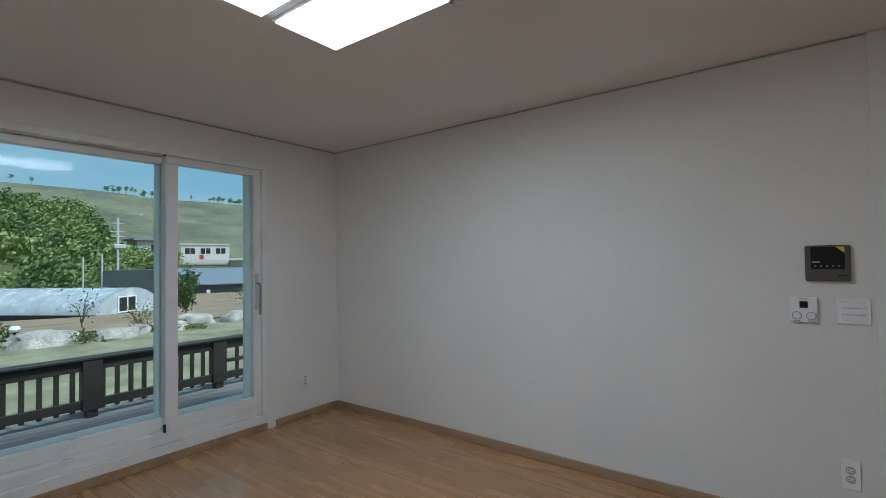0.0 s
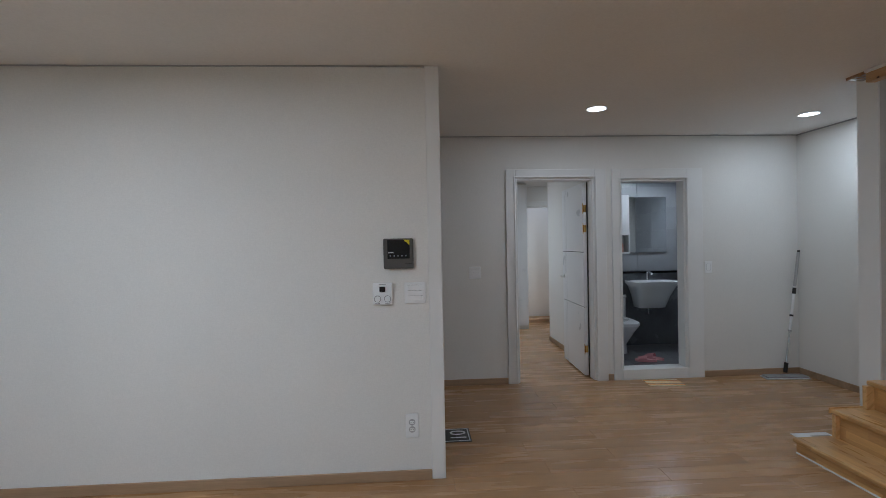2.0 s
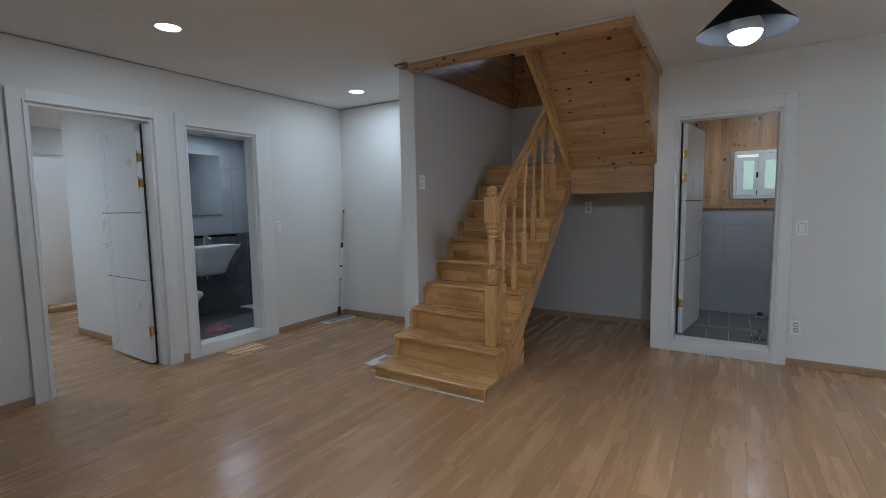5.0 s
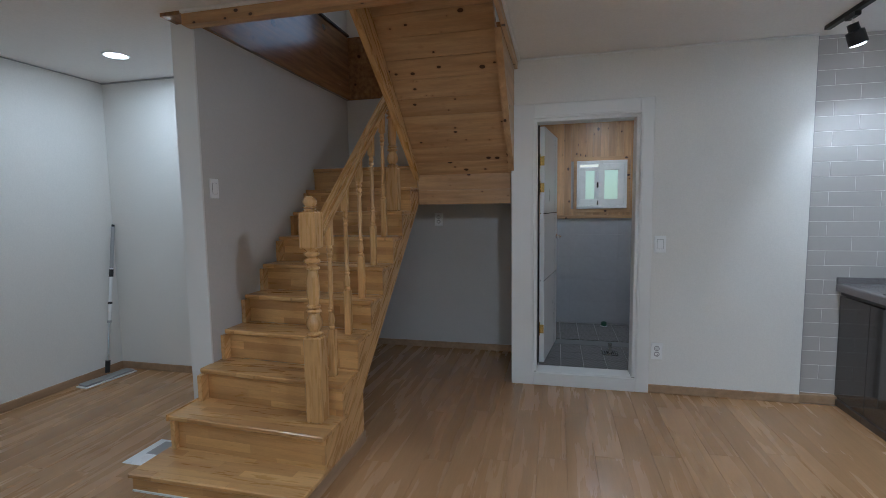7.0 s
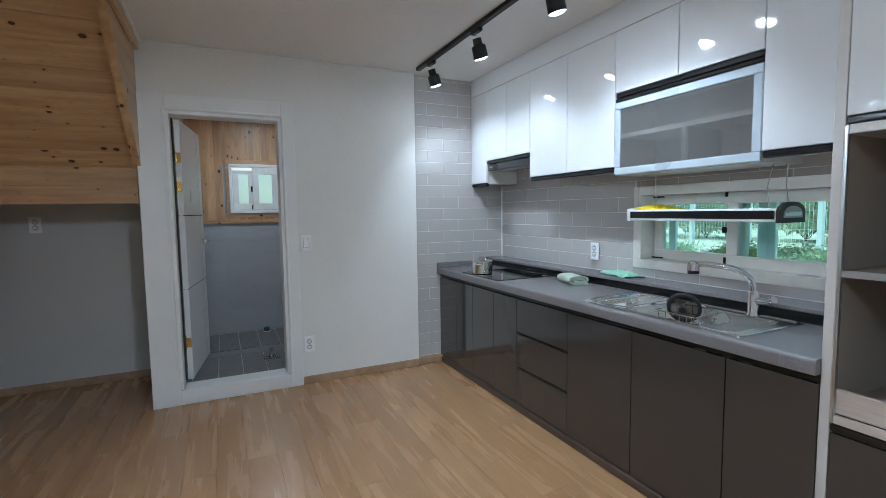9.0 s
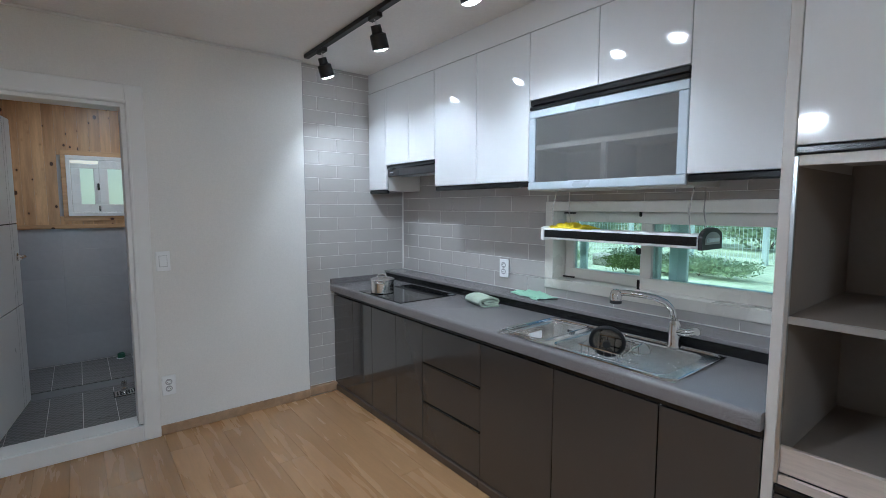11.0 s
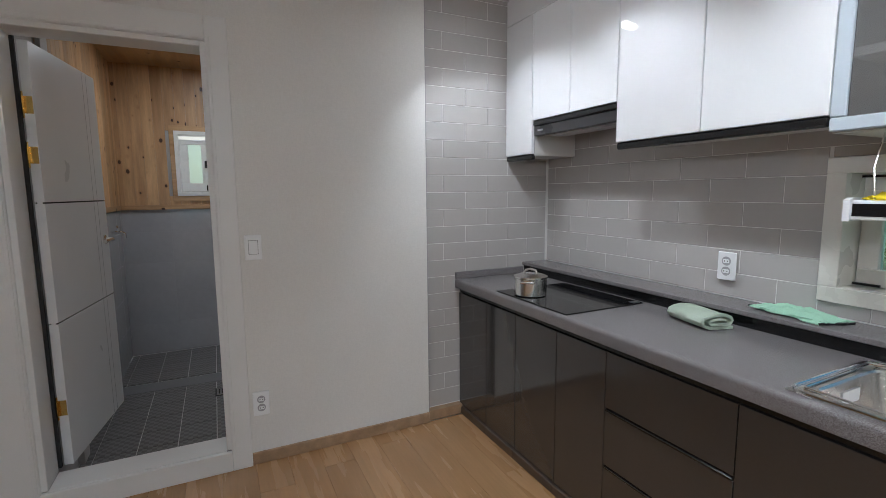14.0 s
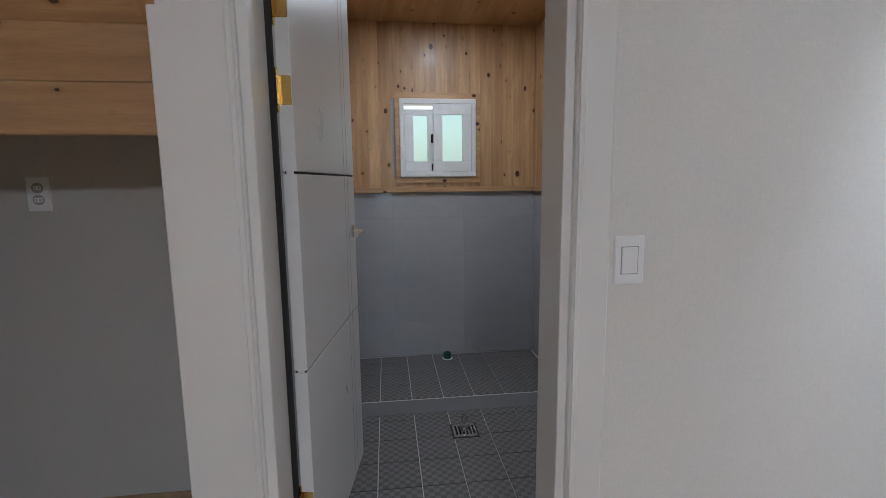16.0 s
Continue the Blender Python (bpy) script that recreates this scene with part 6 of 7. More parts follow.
for z0, z1 in ((0.21, 0.27), (2.19, 2.245)):
    part("corner_stop", boxed(WEST - 0.009, WEST + 0.002, 1.672, 1.69, z0, z1, 0.003), BLACK, sd, "black rubber stop")
hd = part("handle", boxed(WEST - 0.0095, WEST + 0.004, 2.385, 2.415, 1.02, 1.32, 0.004), ALU, sd, "silver pull handle")
smooth(part("lever", tube(bmesh.new(), [(WEST + 0.004, 2.40, 1.24), (WEST + 0.045, 2.40, 1.235), (WEST + 0.05, 2.40, 1.19), (WEST + 0.045, 2.40, 0.98)], 0.010, 8), GREY_LINE, hd))

# ---- outside ----
GZ = -0.55
GRASS = plain("dry_lawn", (0.27, 0.25, 0.155), 0.95, var=0.35, scale=1.2, fine=30, bump=0.5, depth=0.02)
SOIL = plain("bare_soil", (0.30, 0.22, 0.14), 0.95, var=0.25, scale=0.5, fine=15, bump=0.5, depth=0.02)
LEAF = plain("spring_leaves", (0.085, 0.14, 0.035), 0.7, var=0.3, scale=2, fine=9, bump=0.3, per=0.3)
LEAF2 = plain("pale_leaves", (0.16, 0.20, 0.06), 0.7, var=0.3, scale=2, fine=9, bump=0.3, per=0.3)
BARK = plain("grey_bark", (0.12, 0.09, 0.07), 0.9, var=0.3)
ROCK = plain("granite_boulder", (0.42, 0.385, 0.34), 0.9, var=0.4, scale=2.2, fine=18, bump=0.8, depth=0.02)
DECK = wood("weathered_deck", (0.20, 0.185, 0.175), (0.30, 0.28, 0.27), "y", 0.7, 3, per=0.1)
RAILPAINT = plain("dark_brown_paint", (0.035, 0.027, 0.022), 0.55, var=0.15)


def ground_z(x, y):
    fall = 0.058 * max(0, min(-x - 15, 24))
    return GZ - fall + 0.04 * noise.noise(Vector((x * 0.3, y * 0.3, 0)))


def grid_sheet(xs, ys, fz):
    bm = bmesh.new()
    vs = [[bm.verts.new((x, y, fz(x, y))) for y in ys] for x in xs]
    for i in range(len(xs) - 1):
        for j in range(len(ys) - 1):
            bm.faces.new((vs[i][j], vs[i + 1][j], vs[i + 1][j + 1], vs[i][j + 1]))
    return bm


span = [-2500, -900, -400, -200, -120] + [-80 + 2.5 * i for i in range(65)] + [120, 200, 400, 900, 2500]
structure("ground", grid_sheet(span, span, ground_z), GRASS, "dry spring lawn with sparse green")
DZ, RX, RT = -0.125, -5.72, 0.485
dk = thing("deck", (-5, 1, GZ), "grey weathered wooden deck outside the sliding door", "deck")
for i in range(15):
    x = WEST - 0.28 - i * 0.145
    part("board", boxed(x - 0.14, x, -3.0, 4.9, DZ - 0.03, DZ, 0.004), DECK, dk)
part("skirt", boxed(-5.95, WEST - 0.26, -2.98, 4.88, GZ - 0.2, DZ - 0.031), RAILPAINT, dk)
rl = thing("deck_railing", (RX, 1, DZ), "dark brown painted wooden deck railing with slim balusters", "railing")
part("top_board", boxed(RX - 0.07, RX + 0.07, -3.0, 4.85, RT - 0.03, RT, 0.006), RAILPAINT, rl)
part("upper_rail", boxed(RX - 0.02, RX + 0.02, -3.0, 4.85, RT - 0.14, RT - 0.031, 0.004), RAILPAINT, rl)
part("lower_rail", boxed(RX - 0.02, RX + 0.02, -3.0, 4.85, -0.035, 0.055, 0.004), RAILPAINT, rl)
part("middle_rail", boxed(RX - 0.018, RX + 0.018, 3.26, 4.85, 0.17, 0.215, 0.004), RAILPAINT, rl)
for i in range(48):
    y = -2.9 + i * 0.128
    part("baluster", boxed(RX - 0.022, RX + 0.012, y - 0.02, y + 0.02, -0.06, RT - 0.1, 0.003), RAILPAINT, rl)
for i in range(7):
    y = 3.42 + i * 0.2
    part("baluster", boxed(RX - 0.022, RX + 0.012, y - 0.02, y + 0.02, -0.06, RT - 0.1, 0.003), RAILPAINT, rl)
for y in (-2.0, 0.4, 1.86, 3.17, 4.8):
    part("post", boxed(RX - 0.06, RX + 0.06, y - 0.085, y + 0.085, -0.05, RT - 0.031, 0.006), RAILPAINT, rl)
    part("post_foot", boxed(RX - 0.045, RX + 0.045, y - 0.05, y + 0.05, DZ, -0.05, 0.004), RAILPAINT, rl)


def boulder(at, size, seed, label="pale weathered boulder on the lawn"):
    bm = bmesh.new()
    bmesh.ops.create_icosphere(bm, subdivisions=3, radius=1)
    for v in bm.verts:
        k = 1 + 0.35 * noise.noise(v.co * 1.3 + Vector((seed, 0, 0))) + 0.12 * noise.noise(v.co * 4 + Vector((seed, 3, 0)))
        q = Vector([math.copysign(abs(c) ** 0.75, c) for c in v.co]) * k
        v.co = Vector(at) + Vector((q.x * size[0], q.y * size[1], q.z * size[2]))
    return tagged(smooth(place("boulder", bm, ROCK), 35), label, "boulder", "boulders on the lawn")


def shrub(name, at, r, h, count, material, seed, label, cat="shrub", trunk=0.0, leaf=0.12):
    """A trunk with limbs and a crown of many loose leaf clumps."""
    rnd = random.Random(seed)
    t = thing(name, at, label, cat)
    stems = bmesh.new()
    tips = []
    base = Vector(at)
    n = 5 if trunk else 7
    if trunk:
        for i, (a, b) in enumerate(((0, 0.5), (0.5, 1.0))):
            tube(stems, [base + Vector((0, 0, trunk * a)), base + Vector((rnd.uniform(-1, 1) * 0.03 * h, rnd.uniform(-1, 1) * 0.03 * h, trunk * b))], 0.022 * h * (1 - 0.3 * i), 7)
    for i in range(n):
        a = 2 * math.pi * i / n + rnd.uniform(-0.4, 0.4)
        top = base + Vector((math.cos(a) * r * rnd.uniform(0.4, 0.85), math.sin(a) * r * rnd.uniform(0.4, 0.85), h * rnd.uniform(0.6, 0.95)))
        mid = (base + Vector((0, 0, trunk)) + top) / 2 + Vector((0, 0, 0.08 * h))
        tube(stems, [base + Vector((0, 0, trunk * 0.8)), mid, top], 0.009 * h, 5)
        tips += [mid, top]
    part("trunk" if trunk else "stems", stems, BARK, t)
    verts, faces = [], []
    for i in range(count):
        c = rnd.choice(tips) + Vector((rnd.gauss(0, 0.33) * r, rnd.gauss(0, 0.33) * r, rnd.gauss(0, 0.14) * h))
        c.z = max(c.z, at[2] + 0.05)
        u = Vector((rnd.gauss(0, 1), rnd.gauss(0, 1), rnd.gauss(0, 1))).normalized()
        w = u.orthogonal().normalized() * leaf * rnd.uniform(0.5, 1.2)
        u = u * leaf * rnd.uniform(0.6, 1.4)
        k = len(verts)
        verts += [c - u, c + w * 0.6, c + u, c - w * 0.6]
        faces.append((k, k + 1, k + 2, k + 3))
    me = bpy.data.meshes.new("crown")
    me.from_pydata([v - base for v in verts], [], faces)
    me.materials.append(material)
    cr = new("crown", me)
    cr.parent = t
    return t


for i, (x, y, sx, sy, sz) in enumerate(((-14.9, 3.5, 0.5, 0.66, 0.28), (-14.6, 4.95, 0.45, 0.5, 0.22), (-15.2, 5.75, 0.3, 0.28, 0.16), (-14.9, 6.5, 0.45, 0.5, 0.2), (-16.2, 7.8, 0.5, 0.6, 0.3), (-15.8, 9.1, 0.5, 0.52, 0.26), (-15.6, 1.6, 0.5, 0.6, 0.22), (-16.2, 10.6, 0.5, 0.6, 0.28))):
    boulder((x, y, ground_z(x, y) + 0.07), (sx, sy, sz), i * 2.3)
shrub("garden_shrub", (-15.9, 2.6, ground_z(-15.9, 2.6)), 0.45, 0.5, 700, LEAF, 1, "dark green low garden shrub beside the boulders", leaf=0.05)
shrub("young_tree", (-16.2, 4.66, ground_z(-16.2, 4.66)), 0.4, 1.3, 90, LEAF, 2, "bare young tree with few new leaves", "tree", 0.5, 0.035)
shrub("flowering_shrub", (-15.8, 6.0, ground_z(-15.8, 6.0)), 0.4, 0.75, 240, LEAF2, 3, "thin shrub with pale new leaves", leaf=0.035)
shrub("conifer", (-19.9, 9.15, ground_z(-19.9, 9.15)), 0.42, 1.75, 1500, LEAF, 6, "small dark green conifer on the lawn", "tree", 0.3, 0.07)
shrub("green_tuft", (-14.3, 4.2, ground_z(-14.3, 4.2)), 0.25, 0.3, 260, LEAF2, 7, "tuft of fresh green leaves between boulders", leaf=0.035)
shrub("green_tuft", (-14.4, 6.9, ground_z(-14.4, 6.9)), 0.4, 0.14, 300, LEAF2, 8, "tuft of fresh green leaves between boulders", leaf=0.035)
shrub("green_tuft", (-14.9, 9.7, ground_z(-14.9, 9.7)), 0.45, 0.25, 400, LEAF2, 8, "tuft of fresh green leaves between boulders", leaf=0.035)
shrub("bare_shrub", (-20.5, 12.2, ground_z(-20.5, 12.2)), 0.7, 1.1, 260, LEAF2, 9, "loose shrub behind the boulders", leaf=0.04)
gl = thing("garden_lamp", (-15.3, 3.05, ground_z(-15.3, 3.05)), "white globe garden lamp beside the shrub", "garden lamp")
gz0 = ground_z(-15.3, 3.05)
part("stem", tube(bmesh.new(), [(-15.3, 3.05, gz0), (-15.3, 3.05, gz0 + 0.38)], 0.03, 8), MATTBLACK, gl)
smooth(part("globe", lathe(bmesh.new(), [(0.02, gz0 + 0.375), (0.08, gz0 + 0.39), (0.12, gz0 + 0.45), (0.09, gz0 + 0.52), (0.01, gz0 + 0.54)], (-15.3, 3.05, 0), 16), PLASTIC, gl))

# soil field, greenhouse, sheds
structure("ground_field", grid_sheet([-60 + 2 * i for i in range(22)], [-30 + 2.5 * i for i in range(32)], lambda x, y: ground_z(x, y) + 0.05), SOIL, "bare brown field")
gz = -1.78
gh = thing("greenhouse", (-34, 9, gz), "long arched greenhouse covered in pale plastic film", "greenhouse")
FILM = plain("greenhouse_film", (0.50, 0.53, 0.56), 0.25, var=0.15, scale=1.5, fine=10, bump=0.4, depth=0.03)
arch = [(2.6 * math.cos(a), gz + 0.05 + 1.72 * math.sin(a)) for a in [math.pi * i / 18 for i in range(19)]]
GM = Matrix.Translation((-33.75, 12.0, 0)) @ Matrix.Rotation(radians(-60), 4, "Z")
bm = prism(bmesh.new(), arch, "y", -20, 0)
bmesh.ops.transform(bm, matrix=GM, verts=bm.verts)
smooth(part("cover", bm, FILM, gh), 40)
for i in range(11):
    y = -20 + i * 2.0
    smooth(part("hoop", tube(bmesh.new(), [GM @ Vector((p[0] * 1.004, y, p[1] + 0.01)) for p in arch], 0.014, 6), ALU, gh))
part("skirt_film", boxed(2.55, 2.66, -20, 0, gz, gz + 0.3, 0, GM), DARKGAP, gh, "dark film along the foot")
fr = part("door_window", boxed(-0.3, 1.0, 0.02, 0.06, gz + 0.35, gz + 1.2, 0, GM), DARKGAP, gh)
for q in ((-0.38, -0.3, 0.35, 1.2), (1.0, 1.08, 0.35, 1.2), (0.3, 0.38, 0.35, 1.2), (-0.38, 1.08, 1.2, 1.28), (-0.38, 1.08, 0.28, 0.35)):
    part("frame_bar", boxed(q[0], q[1], 0.03, 0.09, gz + q[2], gz + q[3], 0, GM), PLASTIC, fr)
SHED = plain("dark_green_cladding", (0.05, 0.065, 0.07), 0.6, var=0.1)
ROOF = plain("blue_grey_roof", (0.20, 0.24, 0.28), 0.5, var=0.1)
sh = thing("farm_shed", (-57, 18, -3), "long low dark shed with a blue-grey metal roof", "shed")
SM = Matrix.Translation((-57.2, 17.6, 0)) @ Matrix.Rotation(math.atan2(12.9, 5.7), 4, "Z")
part("wall", boxed(0, 5.2, 0, 9, -3, 0.86, 0, SM), SHED, sh)
part("wall", boxed(5.3, 16, 0.3, 8.5, -3.5, -0.9, 0, SM), SHED, sh)
bm = prism(bmesh.new(), [(-0.2, -0.95), (4.2, 0.8), (8.6, -0.95), (8.6, -0.8), (4.2, 0.95), (-0.2, -0.8)], "x", 5.25, 16.2)
bmesh.ops.transform(bm, matrix=SM, verts=bm.verts)
part("roof", bm, ROOF, sh)
part("wall_lamp", boxed(9.6, 10.0, 0.1, 0.29, -1.9, -1.5, 0.05, SM), PLASTIC, sh)
wbld = thing("village_building", (-105, 45, 0), "long white two-storey village building with small windows", "building")
WALLW = plain("white_render", (0.66, 0.61, 0.58), 0.8, var=0.08)
VM = Matrix.Translation((-108.9, 36.5, 0)) @ Matrix.Rotation(math.atan2(21.1, 9.4), 4, "Z")
part("wall", boxed(0, 10.4, 0, 9, -3, 3.15, 0, VM), WALLW, wbld)
part("upper_storey", boxed(10.5, 20, 0.5, 10, -3, 5.6, 0, VM), WALLW, wbld)
part("roof_edge", boxed(10.4, 20.2, 0.3, 10.2, 5.61, 5.9, 0, VM), WALLW, wbld)
part("wing", boxed(20.1, 25, 0, 9, -3, 2.6, 0, VM), WALLW, wbld)
part("canopy", boxed(-0.2, 25.2, -1.5, -0.05, 2.2, 2.4, 0, VM), WALLW, wbld)
for i in range(3):
    w = part("window", boxed(11.3 + i * 3.0, 13.2 + i * 3.0, 0.42, 0.49, 3.7, 4.9, 0, VM), DARKGAP, wbld)
    part("frame", boxed(12.2 + i * 3.0, 12.3 + i * 3.0, 0.36, 0.41, 3.7, 4.9, 0, VM), PLASTIC, w)
part("window", boxed(6.2, 7.2, -0.06, -0.01, 0.7, 1.7, 0, VM), DARKGAP, wbld)
RED = plain("red_paint", (0.5, 0.04, 0.04), 0.6)
for u, z in ((1.6, 1.9), (2.9, 1.9), (14.0, 2.5)):
    part("sign", boxed(u, u + 0.8, -1.62, -1.55, z, z + 0.9, 0, VM), RED, wbld, "red painted sign")
hs = thing("pavilion_house", (-125, 52, 3), "small white house with a dark flat roof on the slope", "house")
part("wall", boxed(-128, -122, 44, 52, 0, 7.2), WALLW, hs)
part("roof", boxed(-129, -121, 43, 53, 7.21, 7.6), ROOF, hs)
part("window", boxed(-121.99, -121.8, 47, 50, 4.6, 6.2), DARKGAP, hs)
up = thing("utility_pole", (-71.1, 23.5, -2), "concrete utility pole with cross arms and a transformer", "utility pole")
CONC = plain("pale_concrete", (0.5, 0.49, 0.47), 0.9)
part("pole", tube(bmesh.new(), [(-71.1, 23.5, -2.5), (-71.1, 23.5, 7.7)], 0.17, 8), CONC, up)
for z, w in ((6.9, 0.7), (5.8, 0.9), (5.2, 0.8)):
    part("cross_arm", boxed(-71.2, -71.0, 23.5 - w, 23.5 + w, z, z + 0.12), CONC, up)
part("transformer", boxed(-71.4, -70.8, 23.0, 24.4, 3.6, 4.2, 0.1), CONC, up)
for y, h in ((17.8, 2.4), (19.6, 2.8)):
    tagged(place("field_post", tube(bmesh.new(), [(-64, y, -2.5), (-64, y, h)], 0.10, 6), CONC), "pale concrete post at the field edge", "post")

# hills
HILL = plain("wooded_hill_ground", (0.085, 0.10, 0.035), 0.95, var=0.4, scale=0.08, fine=0.6, bump=0.6, depth=0.5)
BARE = plain("cleared_hillside", (0.15, 0.148, 0.092), 0.95, var=0.4, scale=0.05, fine=0.4, bump=0.5, depth=0.5)


def hill_a(x, y):
    t = max(0.0, min(1.0, (-x - 68) / 42))
    side = 0.3 + 0.7 / (1 + math.exp((y / max(1.0, -x) * 105 - 32) / 1.5))
    return -2 + 13.0 * t * side + 0.6 * noise.noise(Vector((x * 0.05, y * 0.05, 0)))


def hill_b(x, y):
    t = max(0.0, min(1.0, (-x - 135) / 165))
    return -3 + 45 * t * (1.0 + 0.04 * noise.noise(Vector((x * 0.01, y * 0.01, 5)))) + 1.5 * noise.noise(Vector((x * 0.03, y * 0.03, 2)))


tagged(smooth(place("near_hill", grid_sheet([-150 + 4 * i for i in range(22)], [-120 + 5 * i for i in range(37)], hill_a), HILL), 80), "wooded hillside in spring green", "hill", "", "structure")
tagged(smooth(place("far_hill", grid_sheet([-420 + 9 * i for i in range(33)], [-300 + 16 * i for i in range(60)], hill_b), BARE), 80), "cleared brown hillside with a few pines on the ridge", "hill", "", "structure")
wv, wf = [], []
rw = random.Random(11)
for i in range(1150):
    x, y = rw.uniform(-128, -66), rw.uniform(-60, 48)
    ratio = y / -x * 105
    if ratio > 46 or (ratio > 34 and (x > -92 or rw.random() < 0.25)):
        continue
    z0 = hill_a(x, y) - 0.4
    r, h = rw.uniform(1.2, 2.4), rw.uniform(2.6, 5.4)
    if ratio > 34:
        h *= 0.8
    for j in range(150):
        a, b = rw.uniform(0, 2 * math.pi), rw.random() ** 0.6
        zz = rw.uniform(0.08, 1.0)
        rr = r * b * math.sqrt(max(0.05, 1 - (zz * 1.7 - 0.85) ** 2))
        c = Vector((x + rr * math.cos(a), y + rr * math.sin(a), z0 + zz * h))
        u = Vector((rw.gauss(0, 1), rw.gauss(0, 1), rw.gauss(0, 1))).normalized()
        w = u.orthogonal().normalized() * rw.uniform(0.13, 0.3)
        u = u * rw.uniform(0.13, 0.34)
        k = len(wv)
        wv += [c - u, c + w, c + u, c - w]
        wf.append((k, k + 1, k + 2, k + 3))
me = bpy.data.meshes.new("hill_woods")
me.from_pydata(wv, [], wf)


def woods_material():
    m, n, l, p = nodes_of("spring_woods")
    geo = n.new("ShaderNodeNewGeometry")
    big = tex(n, l, "ShaderNodeTexNoise", 0.16, coords(n, l))
    c = mixed(n, l, "MIX", ramp(n, l, big.outputs[0], 0.38, 0.62), (0.14, 0.22, 0.08), (0.36, 0.42, 0.16))
    c = mixed(n, l, "MULTIPLY", 0.7, c, mixed(n, l, "MIX", geo.outputs["Random Per Island"], (0.65, 0.65, 0.65), (1.3, 1.3, 1.2)))
    l.new(c, p.inputs["Base Color"])
    p.inputs["Roughness"].default_value = 0.8
    return m


me.materials.append(woods_material())
tagged(new("hill_woods", me), "mixed spring woods in fresh and dark greens", "woods", "", "stuff")
pv, pf = [], []
for i in range(60):
    y = rw.choice((rw.uniform(92, 124), rw.uniform(148, 175), rw.uniform(-40, 240)))
    x = -302 + rw.uniform(-4, 4)
    z0 = hill_b(x, y) - 0.3
    h = rw.uniform(2.2, 4.2)
    for j in range(54):
        up_ = j < 14
        c = Vector((x + rw.gauss(0, 0.04 if up_ else 0.6), y + rw.gauss(0, 0.04 if up_ else 0.5), z0 + (h * j / 14 if up_ else h * rw.uniform(0.55, 1.05))))
        s_ = 0.1 if up_ else rw.uniform(0.14, 0.32)
        k = len(pv)
        pv += [c + Vector((0, -s_, 0)), c + Vector((0, 0, -s_ * (2 if up_ else 0.8))), c + Vector((0, s_, 0)), c + Vector((0, 0, s_ * (2 if up_ else 0.8)))]
        pf.append((k, k + 1, k + 2, k + 3))
me = bpy.data.meshes.new("ridge_pines")
me.from_pydata(pv, [], pf)
me.materials.append(LEAF)
tagged(new("ridge_pines", me), "scattered thin pines along the ridge", "trees", "", "stuff")

# pale spring sky beyond the ridge
def sky_material():
    m, n, l, p = nodes_of("hazy_sky")
    cloud = tex(n, l, "ShaderNodeTexNoise", 0.006, coords(n, l, (1, 0.5, 1.6)), 5)
    e = n.new("ShaderNodeEmission")
    l.new(mixed(n, l, "MIX", ramp(n, l, cloud.outputs[0], 0.4, 0.65), (0.42, 0.66, 0.80), (0.72, 0.84, 0.88)), e.inputs[0])
    e.inputs[1].default_value = 0.95
    l.new(e.outputs[0], n["Material Output"].inputs["Surface"])
    return m


structure("backdrop", boxed(-702, -700, -700, 1100, -8, 420), sky_material(), "pale hazy spring sky beyond the ridge")

# behind the kitchen window
def bank_z(x, y):
    k = max(0, min(1, (-y - 1.8) / 2.2))
    return GZ + 0.02 + 1.17 * k * k * (3 - 2 * k) + 0.05 * noise.noise(Vector((x, y, 1)))


YARD = plain("pale_spring_grass", (0.46, 0.48, 0.35), 0.95, var=0.3, scale=1.5, fine=30, bump=0.5, depth=0.02)
SAGE = plain("pale_sage_leaves", (0.40, 0.45, 0.30), 0.7, var=0.3, scale=2, fine=9, bump=0.3, per=0.3)
structure("ground_bank", grid_sheet([-6 + 0.6 * i for i in range(40)], [-14 + 0.5 * i for i in range(25)], bank_z), YARD, "grassy bank behind the kitchen")
for x, y, w, h, k in ((4.14, -4.6, 0.13, 0.08, 0), (3.66, -4.85, 0.09, 0.06, 1), (4.9, -4.7, 0.18, 0.09, 2), (2.75, -4.9, 0.18, 0.09, 3), (1.9, -4.7, 0.25, 0.16, 4), (6.0, -4.6, 0.35, 0.18, 5)):
    boulder((x, y, bank_z(x, y) + h * 0.75), (w, w * 0.7, h), 20 + k, "pale boulder on the bank behind the house")
for i, (x, y, r, mt) in enumerate(((4.34, -4.28, 0.19, LEAF2), (4.02, -4.75, 0.22, SAGE), (4.6, -4.9, 0.24, SAGE), (3.62, -4.6, 0.2, SAGE), (3.9, -4.5, 0.13, SAGE), (3.3, -4.6, 0.2, SAGE), (2.3, -4.4, 0.18, LEAF2), (5.3, -4.4, 0.2, SAGE))):
    shrub("bank_shrub", (x, y, bank_z(x, y)), r * 1.3, r * 1.0, 1500, mt, 30 + i, "leafy low shrub between boulders behind the kitchen", leaf=0.018)
for i, (x, y, r) in enumerate(((4.3, -9.0, 0.9), (6.2, -9.4, 1.0), (2.4, -9.2, 0.8), (8.2, -9.2, 1.0), (0.6, -9.4, 1.0), (10.2, -9.0, 0.9))):
    shrub("hedge_shrub", (x, y, bank_z(x, y)), r, 1.0, 5000, SAGE, 50 + i, "loose pale green shrub beyond the mesh fence", leaf=0.05)
fe = thing("mesh_fence", (3, -6.5, bank_z(3, -6.5)), "white welded mesh fence on the bank", "fence")
for i in range(13):
    part("post", boxed(-1.47 + i * 1.0, -1.40 + i * 1.0, -6.53, -6.46, 0.55, 1.62, 0.006), PLASTIC, fe)
